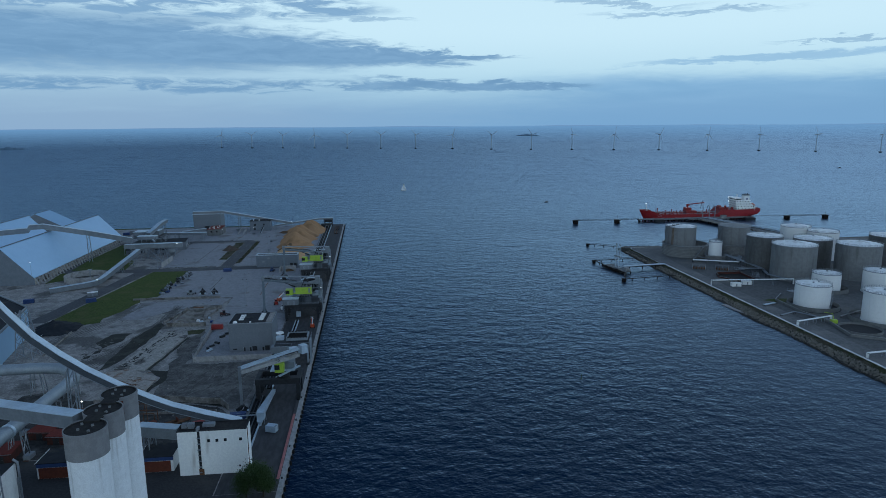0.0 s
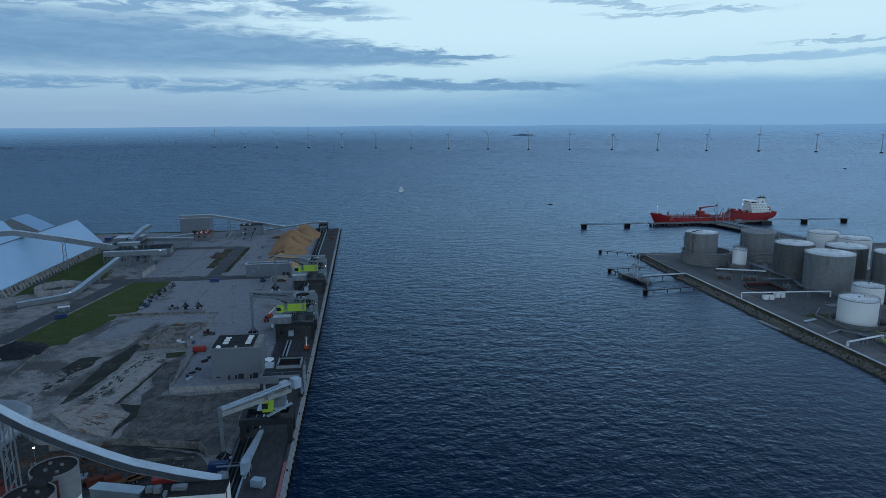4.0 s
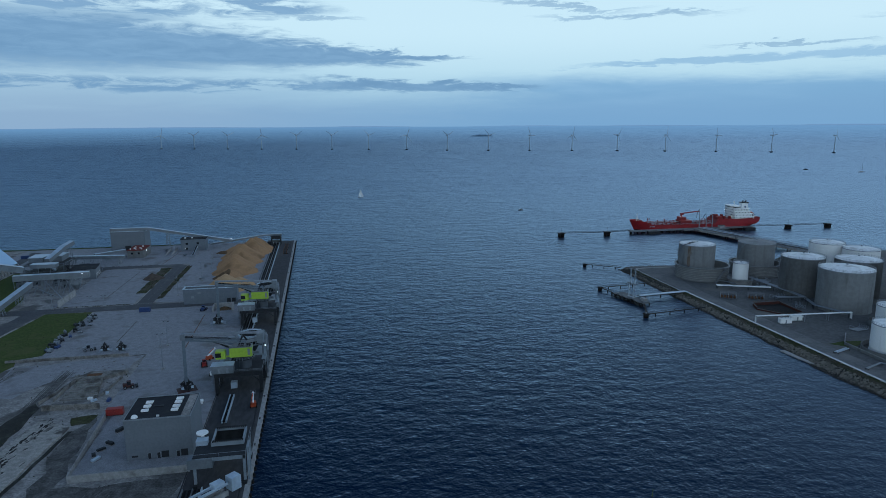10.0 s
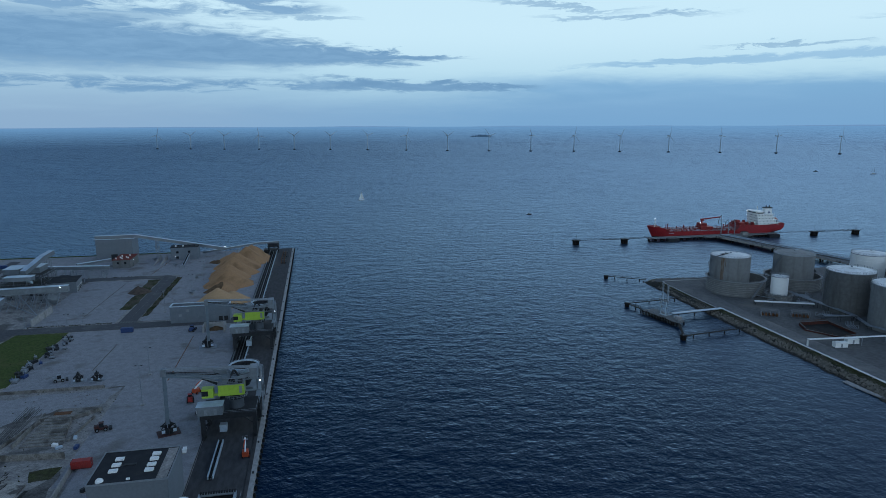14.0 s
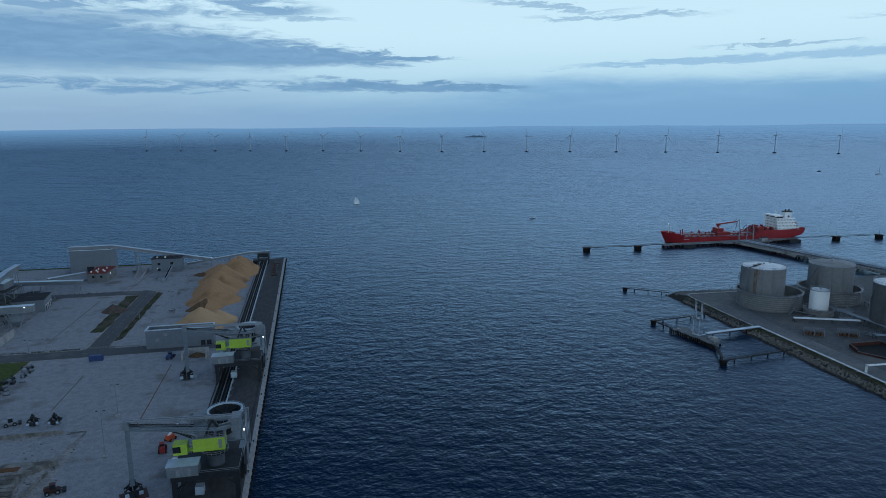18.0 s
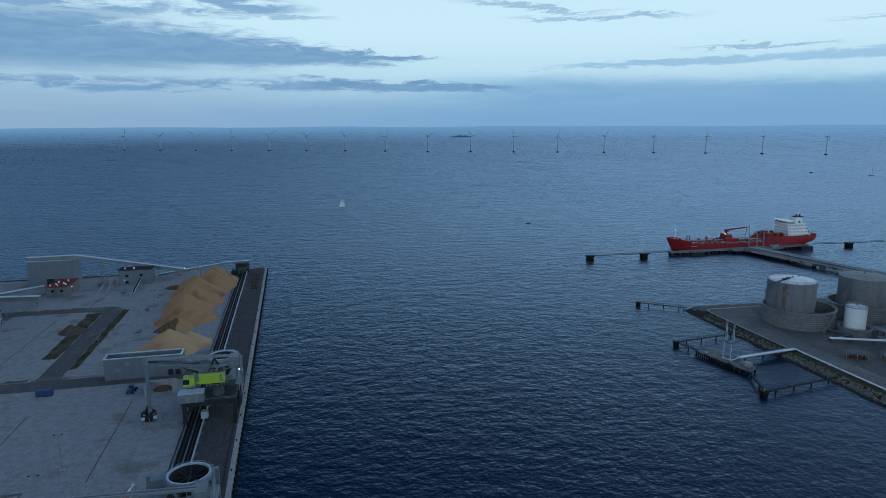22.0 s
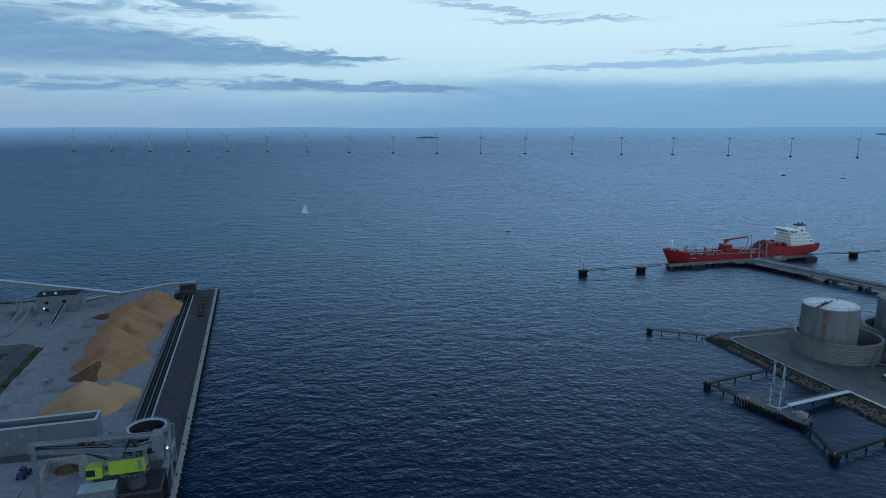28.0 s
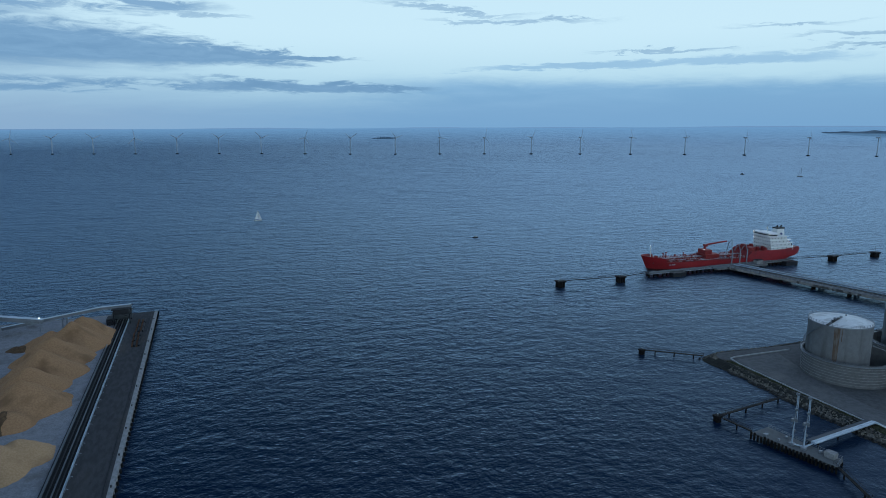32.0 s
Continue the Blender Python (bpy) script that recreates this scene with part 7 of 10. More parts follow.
    for i in range(9):
        x, y = -172 + i * 3.6, 481 + q3.uniform(-3, 3)
        part("post", Shape().beam((x, y, G), (x + q3.uniform(-1, 1), 493, 10.2), 0.26), M["steel"], q)
        part("tie", Shape().beam((x, y + 2, G + 3 + q3.uniform(0, 3)), (x + 4.5, y + 6, G + 2 + q3.uniform(0, 4)), 0.16), M["steel"], q)
    for x, y, sx, sy, h in ((-182, 506, 5, 7, 4.2), (-174, 512, 6, 5, 6.0), (-160, 508, 4, 6, 3.4), (-152, 500, 5, 4, 4.6), (-186, 538, 6, 8, 5.0), (-158, 556, 7, 5, 4.4)):
        mm = thing("drive_house", "small grey drive house under the transfer station", "machine house", (x, y, G), group="drive houses")
        part("wall", Shape().box(-sx / 2, -sy / 2, 0, sx / 2, sy / 2, h), M["gallery"], mm)
        part("roof", Shape().box(-sx / 2 - 0.2, -sy / 2 - 0.2, h, sx / 2 + 0.2, sy / 2 + 0.2, h + 0.2), M["roof_dark"], mm)
        dd = part("door", Shape().box(-0.5, -sy / 2 - 0.05, 0.05, 0.5, -sy / 2 + 0.02, 2.1), M["dark_steel"], mm)
        part("handle", Shape().box(0.3, -sy / 2 - 0.1, 1.0, 0.38, -sy / 2 - 0.04, 1.2), M["steel"], dd)
    part("bin", Shape().lathe([(0.8, 3.5), (3.4, 7), (3.4, 10.2)], (-141.5, 489), 12), M["gallery"], q, at=pose(0, 0, G - 2.5))


transfer_station()


def far_hall():
    t = thing("warehouse", "tall grey hall at the far shore with a pale roof edge", "building", (-160, 631, G))
    part("wall", Shape().prism([(0.6, 0), (29, 0), (29, 19), (0.6, 19)], 0, 18), M["grey_clad"], t)
    part("roof", Shape().add([(-0.3, -0.3, 18), (30.3, -0.3, 18), (30.3, 9.5, 19.2), (-0.3, 9.5, 19.2), (-0.3, 19.3, 18), (30.3, 19.3, 18)], [(0, 1, 2, 3), (3, 2, 5, 4), (0, 3, 4), (1, 5, 2), (0, 4, 5, 1)]), M["roof_dark"], t)
    part("roof_edge", Shape().box(-0.5, -0.5, 17.7, 30.5, -0.3, 18.3).box(-0.5, -0.3, 17.7, -0.3, 19.4, 18.3).box(30.3, -0.3, 17.7, 30.5, 19.4, 18.3), M["gallery_roof"], t, "pale roof edge")
    part("door", Shape().box(12, -0.08, 0.1, 17, 0.0, 5), M["dark_steel"], t)
    h = thing("switch_house", "square grey concrete house with dark roof edge", "building", (-99, 621, G))
    part("wall", Shape().box(0, 0, 0, 21.5, 11, 10.4), M["box_wall"], h)
    part("roof", Shape().box(-0.3, -0.3, 10.4, 21.8, 11.3, 10.9), M["roof_dark"], h)
    for x, z in ((4.2, 5.6), (4.0, 1.2), (13.5, 5.8)):
        part("window", Shape().box(x, -0.07, z, x + 2.0, 0.02, z + 1.8), M["glass_dark"], h)
    for x, y, m_ in ((3, 3, "ship_white"), (5, 6, "dark_steel"), (9, 2.5, "ship_white"), (14, 5, "dark_steel"), (18, 3, "dark_steel")):
        part("roof_vent", Shape().box(x, y, 10.9, x + 1.1, y + 1.0, 11.8), M[m_], h)
    for x in (3.6, 14):
        part("lamp", Shape().cbox((x, -0.4, 3.4), (0.35, 0.35, 0.3)), M["lamp"], h, "lit wall lamp")
    r = thing("pump_house", "small pale house with a flat red roof and lamps", "building", (-137.3, 596, G))
    part("wall", Shape().box(0, 0, 0, 13.0, 24, 6.6), M["bund"], r)
    part("roof", Shape().box(-0.2, -0.2, 6.6, 13.2, 24.2, 6.95), M["red_roof"], r, "flat red roof")
    for x, y in ((2, 3), (4.2, 7), (6.4, 3), (8.6, 8), (10.6, 5), (4, 13), (9, 16)):
        part("roof_vent", Shape().cyl((x, y, 6.9), (x, y, 8.1), 0.4, 0.5, 10), M["ship_white"], r, smooth=40)
    for x in (3.2, 8.6):
        part("window", Shape().box(x, -0.06, 3.4, x + 1.5, 0.02, 5.0), M["glass_dark"], r)
    part("door", Shape().box(13.0, 8, 0.1, 13.06, 10, 3), M["dark_steel"], r)


far_hall()


def storage_shed(x0, x1, y0, y1, label, posts=True, eave=8.0, ridge=30.0):
    xm = (x0 + x1) / 2
    t = thing("storage_shed", label, "shed", group="large pitched storage sheds")
    rs = Shape()
    for s, xe in ((1, x1), (-1, x0)):
        rs.add([(xm, y0, ridge), (xe, y0, eave), (xe, y1, eave), (xm, y1, ridge), (xm, y0, ridge - 0.5), (xe, y0, eave - 0.5), (xe, y1, eave - 0.5), (xm, y1, ridge - 0.5)],
               [(0, 1, 2, 3), (7, 6, 5, 4), (0, 4, 5, 1), (2, 6, 7, 3), (1, 5, 6, 2)])
    part("roof", rs, M["shed_roof"], t, "pale blue-white sheet roof")
    part("gable", Shape().add([(x0, y0 + 0.2, G), (x1, y0 + 0.2, G), (x1, y0 + 0.2, eave - 0.5), (xm, y0 + 0.2, ridge - 0.5), (x0, y0 + 0.2, eave - 0.5)], [(0, 1, 2, 3, 4)]), M["box_wall"], t, "dark sheet gable")
    part("gable", Shape().add([(x0, y1 - 0.2, G), (x1, y1 - 0.2, G), (x1, y1 - 0.2, eave - 0.5), (xm, y1 - 0.2, ridge - 0.5), (x0, y1 - 0.2, eave - 0.5)], [(4, 3, 2, 1, 0)]), M["box_wall"], t, "dark sheet gable")
    part("ridge_cap", Shape().beam((xm, y0 - 0.1, ridge + 0.1), (xm, y1 + 0.1, ridge + 0.1), 1.2, 0.35), M["box_wall"], t)
    part("base_wall", Shape().box(x1 - 1.4, y0 + 0.3, G, x1 - 0.9, y1 - 0.3, eave - 0.4).box(x0 + 0.9, y0 + 0.3, G, x0 + 1.4, y1 - 0.3, eave - 0.4), M["old_concrete"], t)
    if posts:
        b = Shape().beam((0.4, 0, 4.9), (2.7, 0, 0), 0.7, 0.9, up=(0, 1, 0)).beam((-0.9, 0, 4.9), (-0.6, 0, 0), 0.6, 0.7, up=(0, 1, 0))
        bm_ = b.mesh("buttress", M["pale_concrete"])
        n = int((y1 - y0) / 4.9)
        for i in range(n + 1):
            part("buttress", bm_, None, t, at=pose(x1 - 0.2, y0 + 0.8 + i * (y1 - y0 - 1.6) / n, G))
    return t


storage_shed(-252, -210.3, 397.5, 569, "huge storage shed with pale blue roof and concrete buttresses")
storage_shed(-318, -276, 396, 575, "second pale blue storage shed with a steep roof", False)
storage_shed(-352, -290, 636, 668, "grey-blue roofed shed near the far shore", False, 8, 24)


def left_hall():
    t = thing("warehouse", "pale blue walled hall with a dark flat roof", "building")
    poly = [(-157.7, 281), (-190, 313), (-240, 290), (-200, 225), (-147, 231)]
    part("wall", Shape().prism(poly, G, 17), M["shed_roof"], t)
    part("roof", Shape().prism([(x * 0.985 - 2.5, y * 0.985 + 4) for x, y in poly], 17.0, 17.2), M["roof_dark"], t)
    rim = Shape()
    for i in range(5):
        a, b = poly[i], poly[(i + 1) % 5]
        rim.beam((*a, 17.4), (*b, 17.4), 0.8, 1.0)
    part("parapet", rim, M["gallery"], t)
    m = thing("lattice_tower", "white lattice steel tower with crossed bracing", "steel tower", (-139, 240, G))
    for x in (-4, 4):
        for y in (-4, 4):
            part("leg", Shape().beam((x, y, 0), (x * 0.5, y * 0.5, 24), 0.35), M["steel"], m)
    for k in range(5):
        z0, z1 = k * 4.8, k * 4.8 + 4.8
        s = Shape()
        f0, f1 = 1 - 0.5 * z0 / 24, 1 - 0.5 * z1 / 24
        for a, b in (((-4, -4), (4, -4)), ((4, -4), (4, 4)), ((4, 4), (-4, 4)), ((-4, 4), (-4, -4))):
            s.beam((a[0] * f0, a[1] * f0, z0), (b[0] * f1, b[1] * f1, z1), 0.18).beam((b[0] * f0, b[1] * f0, z0), (a[0] * f1, a[1] * f1, z1), 0.18)
        part("bracing", s, M["steel"], m)


left_hall()


def basin():
    t = thing("settling_basin", "round open concrete basin beside the road", "basin", (-180, 409, G))
    part("wall", Shape().lathe([(14.2, 0), (14.2, 4.6), (13.6, 4.6), (13.6, 0.4)], seg=56), M["pale_concrete"], t, smooth=35)
    part("floor", Shape().lathe([(13.6, 0.4), (0, 0.3)], seg=56), M["mud"], t)
    part("centre_post", Shape().cyl((3, 0, 0.3), (3, 0, 7.5), 0.6, seg=10).cbox((3, 0, 7.7), (2.4, 2.4, 0.5)), M["steel"], t)
    for k in range(28):
        a = k * math.tau / 28
        part("rib", Shape().cbox((14.25 * math.cos(a), 14.25 * math.sin(a), 2.3), (0.3, 0.35, 4.4), math.degrees(a)), M["pale_concrete"], t)


basin()


def tube_gallery():
    t = thing("tube_conveyor", "thick blue-grey tubular conveyor with a wide bend", "conveyor")
    path = [(-150, 190.5, 14), (-126, 192.8, 14), (-110, 193.4, 14), (-101, 191.5, 14), (-94.5, 186.5, 14), (-91.3, 179.5, 14), (-91.2, 170, 14), (-92.2, 149, 14), (-92.8, 127, 14), (-93, 95, 14)]
    part("tube", Shape().tube(path, 2.3, 20), M["steel_blue"], t, smooth=50)
    for x, y in ((-126, 192.8), (-92.2, 149), (-92.6, 133)):
        part("collar", Shape().tube([(x - 0.6, y, 14), (x + 0.6, y, 14)] if y > 180 else [(x, y - 0.6, 14), (x, y + 0.6, 14)], 2.55, 20), M["gallery_roof"], t, smooth=50)
    for x, y in ((-112, 193.3), (-97, 189), (-91.6, 162), (-92.6, 138)):
        for dx in (-2.2, 2.2):
            for dy in (-1.5, 1.5):
                part("leg", Shape().beam((x + dx * 1.2, y + dy * 1.2, G), (x + dx * 0.8, y + dy, 12.4), 0.3), M["steel"], t)
            for s0 in (-1, 1):
                part("brace", Shape().beam((x + dx, y - 1.6 * s0, G + 1), (x + dx, y + 1.6 * s0, 11), 0.18), M["steel"], t)
        part("saddle", Shape().beam((x - 2.4, y, 12.0), (x + 2.4, y, 12.0), 0.5), M["steel"], t)


tube_gallery()


def small_works():
    for x0, x1, y0, y1 in ((-47.5, -36.8, 121.4, 130.4), (-79, -66, 121.5, 131)):
        t = thing("garage", "low garage with dark roof, blue fascia and red-brown doors", "building", (x0, y0, G), group="low garages")
        w, d = x1 - x0, y1 - y0
        part("wall", Shape().box(0, 0, 0, w, d, 5.2), M["white_wall"], t)
        part("fascia", Shape().box(-0.06, -0.08, 3.9, w + 0.06, 0.0, 5.3), M["blue"], t, "blue fascia board")
        part("door", Shape().box(0.5, -0.07, 0.1, w * 0.92, 0.0, 3.8), M["red_brick"], t, "red-brown sliding door")
        part("roof", Shape().box(-0.2, -0.15, 5.2, w + 0.2, d + 0.2, 5.5), M["roof_dark"], t)
        part("roof_trim", Shape().box(-0.25, -0.2, 5.35, -0.15, d + 0.2, 5.62).box(w + 0.15, -0.2, 5.35, w + 0.25, d + 0.2, 5.62), M["ship_white"], t)
    t = thing("boiler_house", "white walled building with a cluttered flat roof", "building", (-75, 95, G))
    part("wall", Shape().box(-30, -25, 0, 2.3, 4.5, 17.4), M["white_wall"], t)
    part("roof", Shape().box(-29.7, -24.7, 17.4, 2.0, 4.2, 17.6), M["roof_dark"], t)
    r = random.Random(3)
    for i in range(14):
        x, y, s = r.uniform(-14, 0), r.uniform(-16, 3), r.uniform(0.6, 1.8)
        part("roof_unit", Shape().box(x, y, 17.6, x + s, y + s * 0.8, 17.6 + r.uniform(0.6, 1.8)), M[r.choice(("steel", "pale_concrete", "dark_steel"))], t)
    part("pipe", Shape().tube([(3.2, 4, 0), (3.2, 4, 18), (2, 4, 19)], 0.35, 8), M["steel"], t, smooth=50)
    part("pipe", Shape().tube([(3.4, 2.6, 0), (3.4, 2.6, 14)], 0.25, 8), M["steel"], t, smooth=50)
    k = thing("waste_bin", "open blue steel bin beside the silo", "bin", (-27.5, 96, G))
    part("body", Shape().box(-2, -3, 0, 2, 3, 0.2).box(-2, -3, 0.2, -1.85, 3, 2.8).box(1.85, -3, 0.2, 2, 3, 2.8).box(-1.85, -3, 0.2, 1.85, -2.85, 2.8).box(-1.85, 2.85, 0.2, 1.85, 3, 2.8), M["steel_blue"], k)
    part("rail", Shape().box(-2.1, -3.1, 2.8, 2.1, -2.8, 2.95).box(-2.1, 2.8, 2.8, 2.1, 3.1, 2.95), M["blue"], k)

    for x, y, rz, w, d in ((-91, 152, -8, 8, 5.5), (-83.5, 147.5, -8, 6.5, 5), (-97, 138, 4, 7, 9)):
        t = thing("store_shed", "low dark red store shed in the works yard", "shed", (x, y, G), rz, group="red store sheds")
        part("wall", Shape().box(-w / 2, -d / 2, 0, w / 2, d / 2, 3.2), M["dark_brick"], t)
        part("roof", Shape().box(-w / 2 - 0.3, -d / 2 - 0.3, 3.2, w / 2 + 0.3, d / 2 + 0.3, 3.45), M["red_roof"], t, "dull red flat roof")
        dr = part("door", Shape().box(-1.2, -d / 2 - 0.06, 0.05, 1.2, -d / 2 + 0.02, 2.5), M["dark_steel"], t)
        part("handle", Shape().box(0.8, -d / 2 - 0.12, 1.0, 0.9, -d / 2 - 0.05, 1.25), M["steel"], dr)
        part("gutter", Shape().box(-w / 2 - 0.35, -d / 2 - 0.45, 3.1, w / 2 + 0.35, -d / 2 - 0.3, 3.25), M["steel"], t)
    q = random.Random(17)
    for i in range(34):
        x, y, k = q.uniform(-100, -63), q.uniform(133, 172), q.uniform(0.6, 1.9)
        if -95 < x < -79 and 143 < y < 157:
            continue
        t = thing("scrap_machine", "dark rusty machine part in the works yard", "scrap", (x, y, G + 0.04), q.uniform(0, 180), group="works yard scrap")
        part("body", Shape().box(-k, -k * 0.6, 0.2, k, k * 0.6, 0.5 + k * 0.7), M[q.choice(("dark_steel", "rust", "dark_steel", "red_brick", "steel"))], t)
        part("skid", Shape().beam((-k * 1.2, 0, 0.1), (k * 1.2, 0, 0.1), k, 0.2), M["rust"], t)
        part("stack", Shape().cyl((0.2, 0, k * 0.8), (0.2, 0, k * 2.0), 0.18, 0.15, 8), M["dark_steel"], t, smooth=40)
    for x, y, l, rz in ((-70, 168, 18, 8), (-80, 165, 14, 5), (-62, 160, 16, -4)):
        t = thing("pipe_trestle", "rusty steel trestle standing in the works yard", "trestle", (x, y, G), rz, group="rusty trestles")
        for j in range(5):
            for dy in (-1.6, 1.6):
                part("post", Shape().beam((-l / 2 + j * l / 4, dy, 0), (-l / 2 + j * l / 4, dy, 4.2), 0.22), M["rust"], t)
        for dy in (-1.6, 1.6):
            part("rail", Shape().beam((-l / 2, dy, 4.2), (l / 2, dy, 4.2), 0.24), M["rust"], t)


small_works()

# ---- quay conveyor and cranes ----
def quay_conveyor():
    t = thing("quay_conveyor", "twin black belt conveyors in pale steel troughs along the quay", "conveyor")
    segs = ((345, 645), (322, 345), (186, 212), (134, 178))
    for y0, y1 in segs:
        z = G + 0.05
        for x, w, h, m in ((-20.2, 0.3, 0.9, "gallery"), (-17.2, 0.22, 0.7, "gallery"), (-14.5, 0.35, 1.0, "gallery_roof")):
            part("trough_edge", Shape().box(x, y0, z, x + w, y1, z + h), M[m], t)
        for x in (-19.5, -16.7):
            part("belt", Shape().box(x, y0 + 0.1, z, x + 2.0, y1 - 0.1, z + 0.35), M["rubber"], t, "black rubber belt")
            part("belt_ridge", Shape().box(x + 0.8, y0 + 0.1, z + 0.36, x + 1.2, y1 - 0.1, z + 0.55), M["dark_steel"], t)
    post = Shape().beam((0, 0, 0), (0.5, 0, 1.4), 0.18).beam((0.5, 0, 1.4), (1.1, 0, 0.9), 0.12).mesh("bracket", M["steel"])
    for i in range(38):
        part("bracket", post, None, t, at=pose(-13.9, 348 + i * 7.8, G))
    rail = thing("crane_rail", "steel crane rail set in the quay apron", "rail", group="crane rails")
    part("rail", Shape().box(-3.0, 110, G + 0.05, -2.7, 652, G + 0.2), M["dark_steel"], rail)
    part("rail", Shape().box(-21.0, 160, G + 0.06, -20.7, 652, G + 0.22), M["dark_steel"], rail)
    b = thing("loading_belt", "short pale loading belt lying on the quay", "conveyor", (-13.9, 257, G))
    part("frame", Shape().box(-0.9, 0, 0.5, -0.5, 25, 1.6).box(0.6, 0, 0.5, 1.0, 25, 1.6), M["gallery_roof"], b)
    part("belt", Shape().box(-0.48, 0.1, 0.9, 0.58, 24.9, 1.2), M["rubber"], b)
    for i in range(6):
        part("foot", Shape().beam((0, 1 + i * 4.6, 0), (0, 1 + i * 4.6, 0.9), 0.3), M["steel"], b)
    c = thing("transfer_box", "pale transfer box and covered belt near the old crane", "conveyor", (-13.9, 150, G))
    part("hood", Shape().box(-1.3, 2, 1.8, 1.4, 6.0, 4.8), M["gallery_roof"], c)
    part("cover", Shape().add([(-1.2, 6.5, 4.6), (1.2, 6.5, 4.6), (1.8, 30, 2.4), (0.4, 30, 2.4), (-1.2, 6.5, 2.6), (1.2, 6.5, 2.6), (1.8, 30, 1.2), (0.4, 30, 1.2)], [(0, 1, 2, 3), (7, 6, 5, 4), (0, 3, 7, 4), (1, 5, 6, 2), (0, 4, 5, 1), (3, 2, 6, 7)]), M["gallery_roof"], c)
    for x in (-1.2, 1.4):
        for y in (2.4, 6.0):
            part("leg", Shape().beam((x, y, 0), (x, y, 2), 0.25), M["steel"], c)
    part("chute", Shape().lathe([(1.2, 2.0), (0.5, 0.4), (0.5, 0.1)], (0, 1.2), 10), M["gallery_roof"], c)
    part("walkway", Shape().beam((-9, 4, 3.2), (-1.5, 4, 3.2), 0.9, 0.15).beam((-9, 4, 4.2), (-1.5, 4, 4.2), 0.08), M["steel"], c)


quay_conveyor()


def grab(parent_or_at, rz=0.0, tray=True, label="black clamshell grab resting on a steel tray", size=1.0):
    t = thing("clamshell_grab", label, "grab", parent_or_at, rz, group="clamshell grabs")
    for s in (-1, 1):
        v, f = [], []
        n = 6
        for i in range(n + 1):
            a = math.pi * 0.5 * i / n
            v += [(s * (0.1 + 1.9 * math.sin(a)), -1.5, 0.25 + 1.7 * (1 - math.cos(a))), (s * (0.1 + 1.9 * math.sin(a)), 1.5, 0.25 + 1.7 * (1 - math.cos(a)))]
        f = [(2 * i, 2 * i + 1, 2 * i + 3, 2 * i + 2) for i in range(n)]
        sh = Shape().add(v, f)
        sh.add([(s * 0.1, -1.5, 0.25), (s * 2.0, -1.5, 1.95), (s * 0.1, -1.5, 2.2)], [(0, 1, 2)])
        sh.add([(s * 0.1, 1.5, 0.25), (s * 2.0, 1.5, 1.95), (s * 0.1, 1.5, 2.2)], [(0, 1, 2)])
        part("shell", sh, M["dark_steel"], t)
        part("arm", Shape().beam((s * 1.9, -0.9, 1.9), (s * 0.3, -0.4, 3.3), 0.25).beam((s * 1.9, 0.9, 1.9), (s * 0.3, 0.4, 3.3), 0.25), M["dark_steel"], t)
    part("head", Shape().cbox((0, 0, 3.4), (1.3, 1.3, 0.9)).cyl((0, 0, 3.8), (0, 0, 4.6), 0.3), M["dark_steel"], t)
    if tray:
        part("tray", Shape().box(-3.0, -2.2, 0, 3.0, 2.2, 0.2), M[tray if isinstance(tray, str) else "steel"], t)
    for s in (-1, 1):
        part("wear_plate", Shape().cbox((s * 1.5, -1.54, 1.25), (0.9, 0.08, 0.9)), M["gallery_roof"], t, "pale worn shell side")
    if size != 1.0:
        t.matrix_world = t.matrix_world @ Matrix.Diagonal((size, size, size, 1))
    return t


